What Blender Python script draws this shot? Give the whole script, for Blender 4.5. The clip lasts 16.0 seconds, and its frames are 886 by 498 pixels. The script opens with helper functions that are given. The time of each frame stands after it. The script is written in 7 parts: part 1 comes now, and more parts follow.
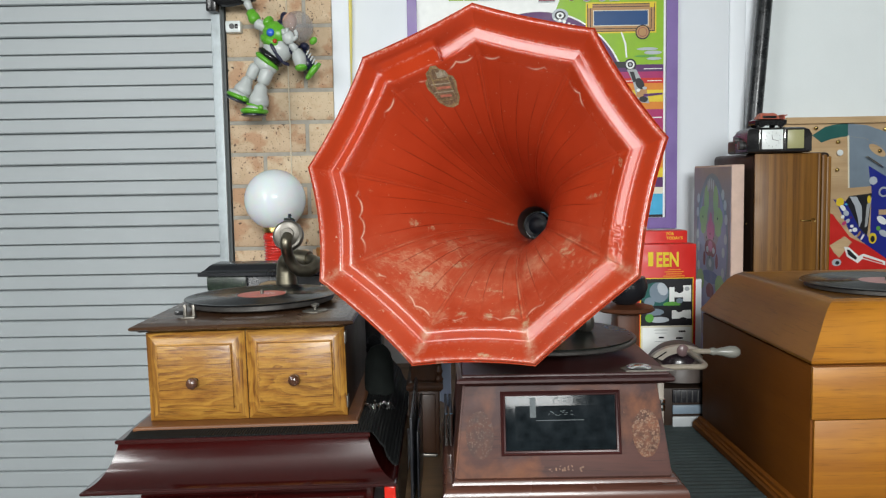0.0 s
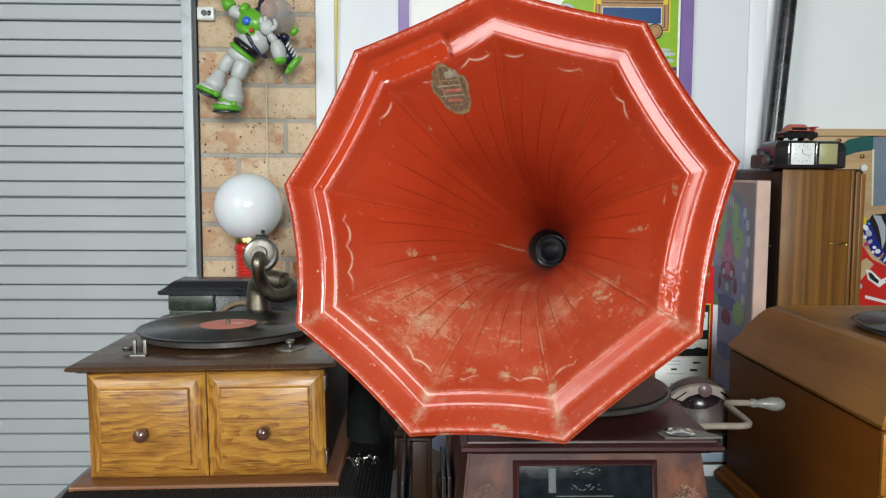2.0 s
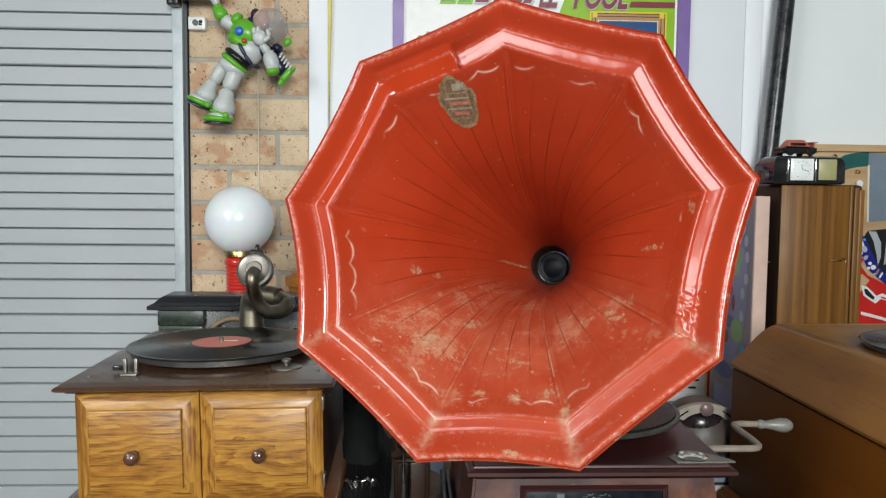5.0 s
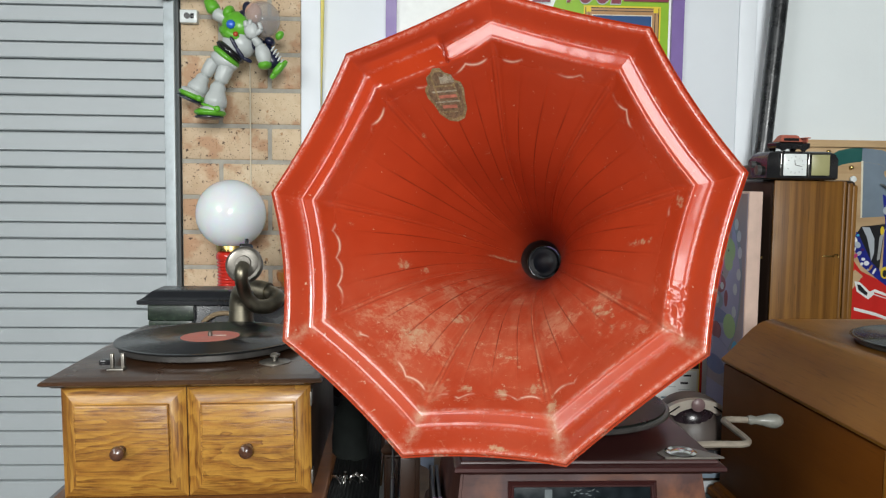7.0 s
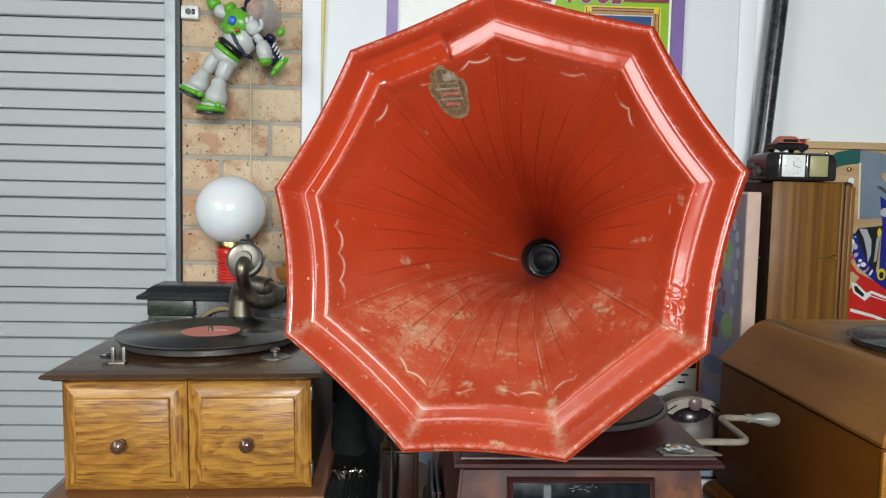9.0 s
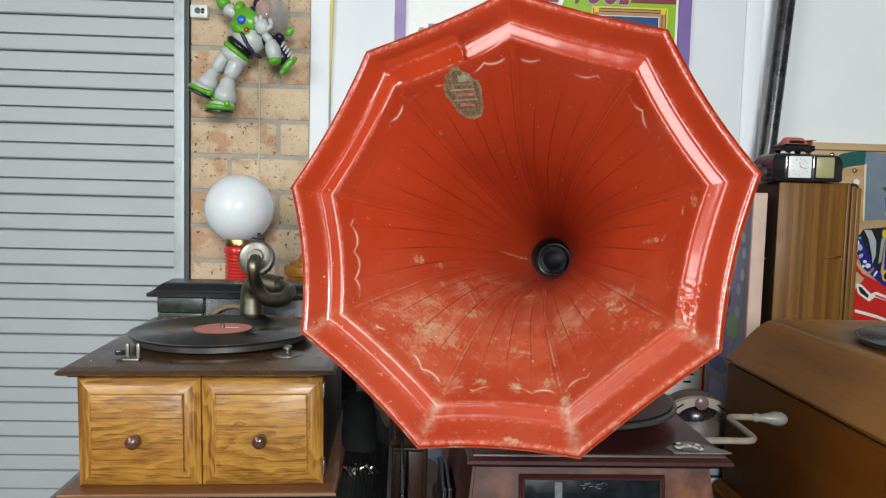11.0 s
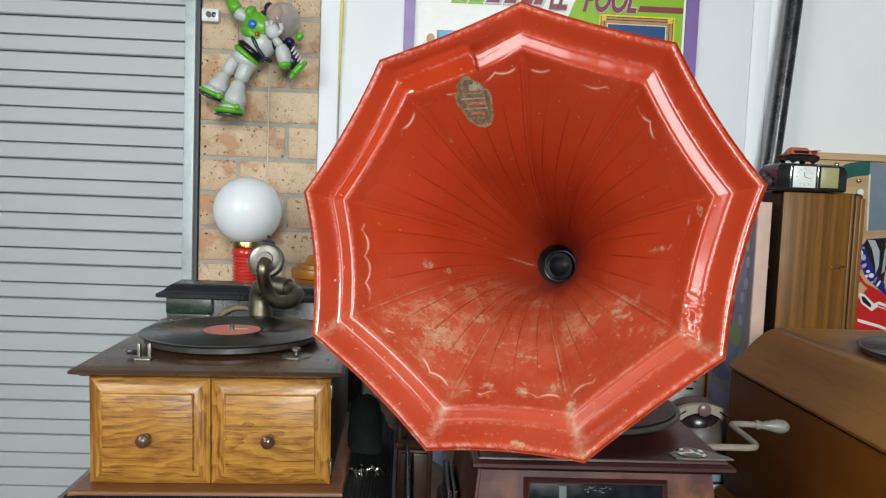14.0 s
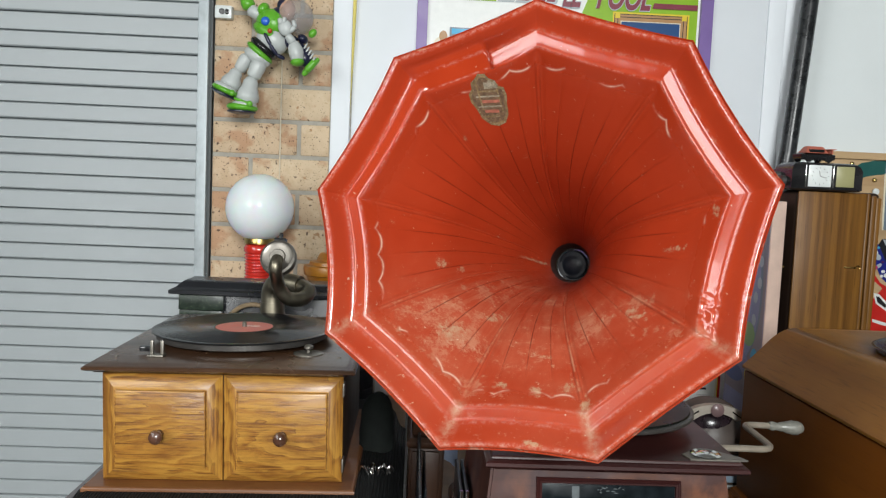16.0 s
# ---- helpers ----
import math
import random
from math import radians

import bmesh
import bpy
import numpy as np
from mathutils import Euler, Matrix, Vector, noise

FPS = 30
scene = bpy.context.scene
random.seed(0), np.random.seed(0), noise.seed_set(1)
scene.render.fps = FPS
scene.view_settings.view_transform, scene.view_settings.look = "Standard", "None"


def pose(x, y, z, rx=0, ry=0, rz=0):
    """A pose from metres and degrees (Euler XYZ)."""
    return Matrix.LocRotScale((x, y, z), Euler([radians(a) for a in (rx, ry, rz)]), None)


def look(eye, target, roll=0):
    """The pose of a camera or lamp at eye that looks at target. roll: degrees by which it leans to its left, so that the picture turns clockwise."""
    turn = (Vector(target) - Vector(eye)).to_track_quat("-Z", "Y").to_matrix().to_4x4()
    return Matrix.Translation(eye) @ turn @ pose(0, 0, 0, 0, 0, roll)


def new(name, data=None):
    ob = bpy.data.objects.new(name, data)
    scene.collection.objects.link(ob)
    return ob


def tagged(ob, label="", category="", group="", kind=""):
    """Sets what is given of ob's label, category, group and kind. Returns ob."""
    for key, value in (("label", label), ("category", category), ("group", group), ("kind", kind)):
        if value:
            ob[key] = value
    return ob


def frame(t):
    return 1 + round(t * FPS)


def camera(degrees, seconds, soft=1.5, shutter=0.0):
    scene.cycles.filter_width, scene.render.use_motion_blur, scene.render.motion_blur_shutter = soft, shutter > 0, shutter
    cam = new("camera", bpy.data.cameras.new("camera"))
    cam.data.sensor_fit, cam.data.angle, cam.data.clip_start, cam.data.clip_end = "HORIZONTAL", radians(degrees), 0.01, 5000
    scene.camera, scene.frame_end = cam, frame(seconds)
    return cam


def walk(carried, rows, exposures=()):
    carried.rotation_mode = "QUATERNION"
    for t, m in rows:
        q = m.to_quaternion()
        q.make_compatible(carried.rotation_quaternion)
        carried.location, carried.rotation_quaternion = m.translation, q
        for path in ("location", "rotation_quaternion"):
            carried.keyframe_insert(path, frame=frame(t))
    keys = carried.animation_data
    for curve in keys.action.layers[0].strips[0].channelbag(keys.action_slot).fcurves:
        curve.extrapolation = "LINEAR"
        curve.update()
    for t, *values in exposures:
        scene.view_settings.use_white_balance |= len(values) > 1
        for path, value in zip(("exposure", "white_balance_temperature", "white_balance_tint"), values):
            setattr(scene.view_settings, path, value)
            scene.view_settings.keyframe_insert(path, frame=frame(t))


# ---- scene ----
cam = camera(56.5, 16.0, soft=1.25)
METRES, EYE, TILT, LEAN, TURN = 0.345, 1.35, 0.0, 0.0, 0.0
ROWS = [
    (0.0, 0.0, 0.0, 0.0, -0.08, -4.86, 0.97),
    (0.5, -0.0635, 0.0996, 0.0191, -0.21, -4.98, 0.62),
    (1.0, -0.1552, 0.2685, 0.0367, -1.11, -4.97, 0.71),
    (1.5, -0.1331, 0.4351, 0.0459, -1.4, -4.99, 0.06),
    (2.0, -0.084, 0.5766, 0.0817, -1.5, -5.1, -0.29),
    (2.5, -0.1506, 0.6551, 0.0929, -1.41, -5.05, -0.03),
    (3.0, -0.1548, 0.6791, 0.1022, -1.87, -4.6, -0.27),
    (5.5, -0.1394, 0.6601, 0.0885, -2.58, -4.25, -0.65),
    (6.0, -0.1265, 0.6591, 0.0872, -2.67, -4.38, -0.72),
    (6.5, -0.1174, 0.6766, 0.0846, -2.79, -4.46, -0.73),
    (7.0, -0.1185, 0.6801, 0.0862, -2.76, -4.57, -0.74),
    (7.5, -0.1295, 0.6778, 0.0881, -2.85, -4.67, -0.91),
    (8.0, -0.131, 0.6787, 0.0848, -2.8, -4.64, -1.01),
    (8.5, -0.1323, 0.6705, 0.085, -2.8, -4.62, -1.15),
    (9.0, -0.1341, 0.6652, 0.0794, -2.94, -4.64, -1.25),
    (11.5, -0.1839, 0.6289, 0.0837, -2.76, -4.72, -1.67),
    (12.0, -0.1885, 0.6169, 0.0869, -2.73, -4.68, -1.84),
    (12.5, -0.1869, 0.6052, 0.0883, -2.76, -4.58, -1.89),
    (13.0, -0.1913, 0.6049, 0.0929, -2.7, -4.46, -2.02),
    (13.5, -0.1928, 0.6022, 0.0911, -2.7, -4.43, -2.12),
    (14.0, -0.1955, 0.5967, 0.0909, -2.56, -4.48, -2.24),
    (14.5, -0.2022, 0.5996, 0.0935, -2.41, -4.53, -2.3),
    (15.0, -0.2029, 0.6026, 0.0934, -2.26, -4.55, -2.45),
    (15.5, -0.2043, 0.6085, 0.0912, -2.12, -4.64, -2.45),
    (16.0, -0.205, 0.6068, 0.0936, -1.82, -4.7, -2.46),
]
walk(cam, [(t, pose(0, 0, EYE, TILT, LEAN, TURN) @ pose(METRES * x, METRES * y, METRES * z, 90 + pitch, roll, yaw)) for t, x, y, z, yaw, pitch, roll in ROWS],
     exposures=[(0.0, 0.0), (16.0, 0.0)])

# ---- world and light ----
world = bpy.data.worlds.new("world")
scene.world = world
world.use_nodes = True
world.node_tree.nodes["Background"].inputs[0].default_value = (0.8, 0.9, 1.0, 1)
world.node_tree.nodes["Background"].inputs[1].default_value = 0.02


def tube_lamp(name, place, towards, length, width, watts, turn=0.0):
    data = bpy.data.lights.new(name, "AREA")
    data.shape, data.size, data.size_y, data.energy = "RECTANGLE", length, width, watts
    data.color = (0.955, 0.98, 0.97)
    lamp = new(name, data)
    lamp.matrix_world = look(place, towards, turn)
    return lamp


CEILING = 2.45
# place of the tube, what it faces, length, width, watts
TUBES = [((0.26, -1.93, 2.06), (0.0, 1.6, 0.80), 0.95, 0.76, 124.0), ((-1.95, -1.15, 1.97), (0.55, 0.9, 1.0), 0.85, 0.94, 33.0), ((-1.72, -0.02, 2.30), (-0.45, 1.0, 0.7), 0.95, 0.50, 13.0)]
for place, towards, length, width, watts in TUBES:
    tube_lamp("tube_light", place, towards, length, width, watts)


# ---- mesh helpers ----
def finish(bm, angle=35):
    bmesh.ops.recalc_face_normals(bm, faces=bm.faces)
    for f in bm.faces:
        f.smooth = True
    lim = radians(angle)
    for e in bm.edges:
        if len(e.link_faces) == 2:
            e.smooth = e.calc_face_angle(0) < lim
    return bm


def mesh_of(name, bm, materials):
    me = bpy.data.meshes.new(name)
    bm.to_mesh(me)
    bm.free()
    for m in (materials if isinstance(materials, (list, tuple)) else [materials]):
        me.materials.append(m)
    return me


def part(name, bm, material, parent=None, label="", smooth=35):
    if smooth:
        finish(bm, smooth)
    ob = new(name, mesh_of(name, bm, material))
    if parent is not None:
        ob.parent = parent
    if label:
        ob["label"] = label
    return ob


def thing(name, m, label, category, group="", kind=""):
    ob = new(name)
    ob.empty_display_size = 0.05
    ob.matrix_world = m
    return tagged(ob, label, category, group, kind)


def solid(name, bm, material, label, category, group="", kind="", smooth=35):
    return tagged(part(name, bm, material, None, "", smooth), label, category, group, kind)


def loft_rect(bm, x0, x1, y0, y1, profile, cap=True):
    """Rings round a rectangle: profile is a list of (inset, z)."""
    rings = []
    for inset, z in profile:
        rings.append([bm.verts.new(c) for c in ((x0 + inset, y0 + inset, z), (x1 - inset, y0 + inset, z), (x1 - inset, y1 - inset, z), (x0 + inset, y1 - inset, z))])
    for a, b in zip(rings, rings[1:]):
        for i in range(4):
            bm.faces.new((a[i], a[(i + 1) % 4], b[(i + 1) % 4], b[i]))
    if cap:
        bm.faces.new(rings[0][::-1])
        bm.faces.new(rings[-1])
    return bm


def box(bm, x0, x1, y0, y1, z0, z1, bevel=0.0, seg=2):
    r = bmesh.ops.create_cube(bm, size=1, matrix=Matrix.Translation(((x0 + x1) / 2, (y0 + y1) / 2, (z0 + z1) / 2)) @ Matrix.Diagonal((x1 - x0, y1 - y0, z1 - z0, 1)))
    if bevel > 0:
        es = {e for v in r["verts"] for e in v.link_edges}
        bmesh.ops.bevel(bm, geom=list(es), offset=bevel, segments=seg, affect="EDGES", profile=0.5)
    return bm


def boxed(x0, x1, y0, y1, z0, z1, bevel=0.0, seg=2):
    return box(bmesh.new(), x0, x1, y0, y1, z0, z1, bevel, seg)


def lathe(bm, profile, n=32, m=None):
    """Turned round z: profile is a list of (radius, z)."""
    m = m or Matrix()
    rings = []
    for r, z in profile:
        if r < 1e-6:
            rings.append([bm.verts.new(m @ Vector((0, 0, z)))])
        else:
            rings.append([bm.verts.new(m @ Vector((r * math.cos(2 * math.pi * i / n), r * math.sin(2 * math.pi * i / n), z))) for i in range(n)])
    for a, b in zip(rings, rings[1:]):
        for i in range(n):
            j = (i + 1) % n
            if len(a) == 1 and len(b) > 1:
                bm.faces.new((a[0], b[i], b[j]))
            elif len(b) == 1 and len(a) > 1:
                bm.faces.new((a[i], a[j], b[0]))
            elif len(a) > 1:
                bm.faces.new((a[i], a[j], b[j], b[i]))
    for ring, flip in ((rings[0], True), (rings[-1], False)):
        if len(ring) > 1:
            bm.faces.new(ring[::-1] if flip else ring)
    return bm


def turned(profile, n=32, m=None):
    return lathe(bmesh.new(), profile, n, m)


def smooth_path(points, per=8):
    """Catmull-Rom through the points."""
    p = [Vector(q) for q in points]
    p = [2 * p[0] - p[1]] + p + [2 * p[-1] - p[-2]]
    out = []
    for i in range(1, len(p) - 2):
        for k in range(per):
            t = k / per
            a, b, c, d = p[i - 1], p[i], p[i + 1], p[i + 2]
            out.append(0.5 * ((2 * b) + (c - a) * t + (2 * a - 5 * b + 4 * c - d) * t * t + (3 * b - a - 3 * c + d) * t ** 3))
    return out + [p[-2]]


def tube(bm, path, radius, n=10):
    """A tube along a path; radius is a number or a list."""
    pts = [Vector(q) for q in path]
    rad = radius if isinstance(radius, (list, tuple)) else [radius] * len(pts)
    if len(rad) != len(pts):
        rad = [float(q) for q in np.interp(np.linspace(0, 1, len(pts)), np.linspace(0, 1, len(rad)), rad)]
    side = None
    rings = []
    for i, q in enumerate(pts):
        d = (pts[min(i + 1, len(pts) - 1)] - pts[max(i - 1, 0)]).normalized()
        if side is None:
            side = d.orthogonal().normalized()
        side = (side - d * side.dot(d)).normalized()
        up = d.cross(side)
        rings.append([bm.verts.new(q + rad[i] * (math.cos(2 * math.pi * k / n) * side + math.sin(2 * math.pi * k / n) * up)) for k in range(n)])
    for a, b in zip(rings, rings[1:]):
        for k in range(n):
            bm.faces.new((a[k], a[(k + 1) % n], b[(k + 1) % n], b[k]))
    bm.faces.new(rings[0][::-1])
    bm.faces.new(rings[-1])
    return bm


def piped(path, radius, n=10):
    return tube(bmesh.new(), path, radius, n)


def plate(bm, outline, m, depth):
    """A flat piece: a 2D outline pushed out along z of the pose m."""
    a = [bm.verts.new(m @ Vector((x, y, 0))) for x, y in outline]
    b = [bm.verts.new(m @ Vector((x, y, depth))) for x, y in outline]
    n = len(a)
    bm.faces.new(a[::-1])
    bm.faces.new(b)
    for i in range(n):
        bm.faces.new((a[i], a[(i + 1) % n], b[(i + 1) % n], b[i]))
    return bm


def plated(outline, m, depth):
    return plate(bmesh.new(), outline, m, depth)


def rect(x0, y0, x1, y1):
    return [(x0, y0), (x1, y0), (x1, y1), (x0, y1)]


def oval(cx, cy, rx, ry, n=24, turn=0.0):
    c, s = math.cos(radians(turn)), math.sin(radians(turn))
    out = []
    for i in range(n):
        a = 2 * math.pi * i / n
        x, y = rx * math.cos(a), ry * math.sin(a)
        out.append((cx + x * c - y * s, cy + x * s + y * c))
    return out


def arc_band(cx, cy, r0, r1, a0, a1, n=18):
    outer = [(cx + r1 * math.cos(radians(a0 + (a1 - a0) * i / n)), cy + r1 * math.sin(radians(a0 + (a1 - a0) * i / n))) for i in range(n + 1)]
    inner = [(cx + r0 * math.cos(radians(a0 + (a1 - a0) * i / n)), cy + r0 * math.sin(radians(a0 + (a1 - a0) * i / n))) for i in range(n + 1)]
    return outer + inner[::-1]


def ball(bm, x, y, z, rx, ry=None, rz=None, seg=24, m=None):
    ry, rz = ry or rx, rz or rx
    bmesh.ops.create_uvsphere(bm, u_segments=seg, v_segments=seg // 2, radius=1, matrix=(m or Matrix()) @ Matrix.Translation((x, y, z)) @ Matrix.Diagonal((rx, ry, rz, 1)))
    return bm


# ---- materials ----
def base_material(name):
    m = bpy.data.materials.new(name)
    m.use_nodes = True
    nt = m.node_tree
    return m, nt, nt.nodes["Principled BSDF"]


def node(nt, kind, **values):
    n = nt.nodes.new(kind)
    for k, v in values.items():
        n.inputs[k.replace("_", " ")].default_value = v
    return n


def maths(nt, op, a, b=None):
    n = nt.nodes.new("ShaderNodeMath")
    n.operation = op
    for i, v in enumerate((a, b)):
        if v is None:
            continue
        if isinstance(v, (int, float)):
            n.inputs[i].default_value = v
        else:
            nt.links.new(v, n.inputs[i])
    return n.outputs[0]


def ramp(nt, fac, stops):
    n = nt.nodes.new("ShaderNodeValToRGB")
    while len(n.color_ramp.elements) < len(stops):
        n.color_ramp.elements.new(0.5)
    for e, (p, c) in zip(n.color_ramp.elements, stops):
        e.position = p
        e.color = (*c, 1) if isinstance(c, tuple) else (c, c, c, 1)
    nt.links.new(fac, n.inputs[0])
    return n.outputs[0]


def mix(nt, fac, a, b, kind="MIX"):
    n = nt.nodes.new("ShaderNodeMix")
    n.data_type, n.blend_type = "RGBA", kind
    for i, v in ((0, fac), (6, a), (7, b)):
        if isinstance(v, (int, float)):
            n.inputs[i].default_value = v
        elif isinstance(v, tuple):
            n.inputs[i].default_value = (*v, 1)
        else:
            nt.links.new(v, n.inputs[i])
    return n.outputs[2]


def coords(nt, scale=(1, 1, 1), kind="Object", rot=(0, 0, 0)):
    tc = nt.nodes.new("ShaderNodeTexCoord")
    mp = nt.nodes.new("ShaderNodeMapping")
    mp.inputs["Scale"].default_value = scale
    mp.inputs["Rotation"].default_value = rot
    nt.links.new(tc.outputs[kind], mp.inputs[0])
    return mp.outputs[0]


def noise_of(nt, vec, scale, detail=4.0, rough=0.55, distort=0.0):
    n = node(nt, "ShaderNodeTexNoise", Scale=scale, Detail=detail, Roughness=rough, Distortion=distort)
    nt.links.new(vec, n.inputs["Vector"])
    return n.outputs[0]


def bump_of(nt, bsdf, height, strength, distance=0.001):
    b = node(nt, "ShaderNodeBump", Strength=strength, Distance=distance)
    nt.links.new(height, b.inputs["Height"])
    nt.links.new(b.outputs[0], bsdf.inputs["Normal"])


def plain(name, color, rough=0.5, metal=0.0, var=0.12, scale=14.0, bump=0.15, grain=350.0, coat=0.0, dirt=None, dirt_at=0.62, rough_var=0.12, **extra):
    """Paint, plastic, metal, cloth: colour with mottling, worn or dusty spots and fine relief."""
    m, nt, b = base_material(name)
    v = coords(nt)
    big = noise_of(nt, v, scale, 5)
    fine = noise_of(nt, v, grain, 3)
    lo, hi = tuple(c * (1 - var) for c in color), tuple(min(1, c * (1 + var)) for c in color)
    col = ramp(nt, big, [(0.3, lo), (0.7, hi)])
    if dirt:
        spots = noise_of(nt, v, scale * 3.1, 8, 0.7)
        col = mix(nt, ramp(nt, spots, [(dirt_at, 0.0), (dirt_at + 0.08, 0.8)]), col, dirt)
    nt.links.new(col, b.inputs["Base Color"])
    nt.links.new(ramp(nt, big, [(0.25, max(0.02, rough - rough_var)), (0.75, min(1, rough + rough_var))]), b.inputs["Roughness"])
    b.inputs["Metallic"].default_value = metal
    b.inputs["Coat Weight"].default_value = coat
    b.inputs["Coat Roughness"].default_value = 0.12
    for k, val in extra.items():
        b.inputs[k.replace("_", " ")].default_value = val
    if bump:
        bump_of(nt, b, fine, bump, 0.0006)
    return m


def wood(name, dark, light, along="x", scale=1.0, rough=0.4, coat=0.0, streak=0.5, contrast=(0.3, 0.72), burl=0.35, spec=0.5, patchy=0.45, draw=2.2):
    """Timber with drawn-out grain along one axis, pores and slow tone changes."""
    m, nt, b = base_material(name)
    s = {"x": (draw, 26, 26), "y": (26, draw, 26), "z": (26, 26, draw)}[along]
    p = {"x": (18, 420, 420), "y": (420, 18, 420), "z": (420, 420, 18)}[along]
    v = coords(nt, tuple(q * scale for q in s))
    grain = noise_of(nt, v, 1.0, 5, 0.6, burl)
    pores = noise_of(nt, coords(nt, p), 1.0, 3, 0.6)
    slow = noise_of(nt, coords(nt), 9.0 * scale, 3)
    col = ramp(nt, grain, [(contrast[0], dark), ((contrast[0] + contrast[1]) / 2, tuple((a + c) / 2 for a, c in zip(dark, light))), (contrast[1], light)])
    col = mix(nt, ramp(nt, pores, [(0.56, 0.0), (0.72, streak)]), col, tuple(c * 0.45 for c in dark))
    col = mix(nt, ramp(nt, slow, [(0.3, 0.0), (0.75, patchy)]), col, tuple(c * 0.75 for c in dark), "MIX")
    nt.links.new(col, b.inputs["Base Color"])
    nt.links.new(ramp(nt, slow, [(0.3, max(0.05, rough - 0.08)), (0.8, min(1, rough + 0.1))]), b.inputs["Roughness"])
    b.inputs["Coat Weight"].default_value = coat
    b.inputs["Coat Roughness"].default_value = 0.1
    b.inputs["Specular IOR Level"].default_value = spec
    bump_of(nt, b, mix(nt, 0.5, grain, pores), 0.12, 0.0006)
    return m


def glass(name, color=(1, 1, 1), rough=0.02):
    m, nt, b = base_material(name)
    b.inputs["Base Color"].default_value = (*color, 1)
    b.inputs["Transmission Weight"].default_value = 1.0
    b.inputs["Roughness"].default_value = rough
    b.inputs["IOR"].default_value = 1.48
    return m


M_DOORSTEEL = plain("painted_steel", (0.395, 0.43, 0.445), 0.45, 0.0, 0.05, 3.0, 0.06, 90, rough_var=0.08)
M_GALV = plain("galvanised_steel", (0.42, 0.47, 0.49), 0.45, 0.15, 0.16, 30, 0.2, 200)
M_SEAL = plain("dark_rubber_seal", (0.07, 0.078, 0.08), 0.6)
M_MORTAR = plain("mortar", (0.35, 0.33, 0.285), 0.95, 0, 0.15, 40, 0.8, 500)
M_WHITEWALL = plain("white_painted_board", (0.72, 0.76, 0.80), 0.5, 0, 0.03, 4, 0.1, 120)
M_WHITETRIM = plain("white_satin_trim", (0.76, 0.80, 0.84), 0.6, 0, 0.03, 5, 0.1, 120)
M_GREYWALL = plain("grey_white_plaster", (0.70, 0.75, 0.755), 0.75, 0, 0.04, 3, 0.3, 150)
M_FLOOR = plain("concrete_floor", (0.09, 0.085, 0.08), 0.8, 0, 0.2, 5, 0.5, 120, dirt=(0.1, 0.09, 0.08))
M_CEIL = plain("ceiling_paint", (0.42, 0.42, 0.41), 0.85, 0, 0.04, 3, 0.2, 150)
M_ROOMWALL = plain("room_wall_paint", (0.12, 0.12, 0.118), 0.85, 0, 0.08, 2, 0.2, 150)


def oak(name, along, seed=0.0):
    """Plain-sawn honey oak: growth rings drawn into long waves, dark open pores, smudges of stain."""
    m, nt, b = base_material(name)
    a, c = {"x": (0, 2), "z": (2, 0)}[along]
    stretch = [16.0, 16.0, 16.0]
    stretch[a] = 4.0
    v = coords(nt, tuple(stretch))
    shift = nt.nodes.new("ShaderNodeVectorMath")
    shift.inputs[1].default_value = (seed, seed * 1.7, seed * 0.6)
    nt.links.new(v, shift.inputs[0])
    wave = noise_of(nt, shift.outputs[0], 1.0, 3, 0.5, 0.6)
    sep = nt.nodes.new("ShaderNodeSeparateXYZ")
    nt.links.new(coords(nt), sep.inputs[0])
    rings = maths(nt, "FRACT", maths(nt, "ADD", maths(nt, "MULTIPLY", sep.outputs[c], 56.0), maths(nt, "MULTIPLY", wave, 11.0)))
    col = ramp(nt, rings, [(0.0, (0.41, 0.210, 0.036)), (0.45, (0.37, 0.178, 0.029)), (0.84, (0.28, 0.117, 0.018)), (1.0, (0.41, 0.210, 0.036))])
    fine = [420.0, 420.0, 420.0]
    fine[a] = 20.0
    pores = noise_of(nt, coords(nt, tuple(fine)), 1.0, 4, 0.65, 0.5)
    late = ramp(nt, rings, [(0.35, 0.42), (0.80, 1.0), (0.97, 0.9), (1.0, 0.42)])
    dark = maths(nt, "MULTIPLY", ramp(nt, pores, [(0.50, 0.0), (0.60, 0.85)]), late)
    col = mix(nt, dark, col, (0.105, 0.038, 0.008))
    edge = ramp(nt, rings, [(0.90, 0.0), (0.955, 0.75), (0.985, 0.75), (1.0, 0.0)])
    col = mix(nt, maths(nt, "MULTIPLY", edge, ramp(nt, noise_of(nt, v, 2.2, 4), [(0.42, 0.0), (0.58, 1.0)])), col, (0.12, 0.042, 0.009))
    broad = [60.0, 60.0, 60.0]
    broad[a] = 18.0
    stain = ramp(nt, noise_of(nt, coords(nt, tuple(broad)), 0.6, 6, 0.7, 0.8), [(0.47, 0.0), (0.64, 0.60)])
    col = mix(nt, stain, col, (0.135, 0.047, 0.009))
    nt.links.new(col, b.inputs["Base Color"])
    b.inputs["Roughness"].default_value = 0.36
    b.inputs["Coat Weight"].default_value = 0.15
    b.inputs["Coat Roughness"].default_value = 0.2
    bump_of(nt, b, maths(nt, "SUBTRACT", 1.0, dark), 0.25, 0.0006)
    return m


M_OAK = oak("honey_oak", "x")
M_OAKSTILE = oak("honey_oak_stile", "z", 3.1)


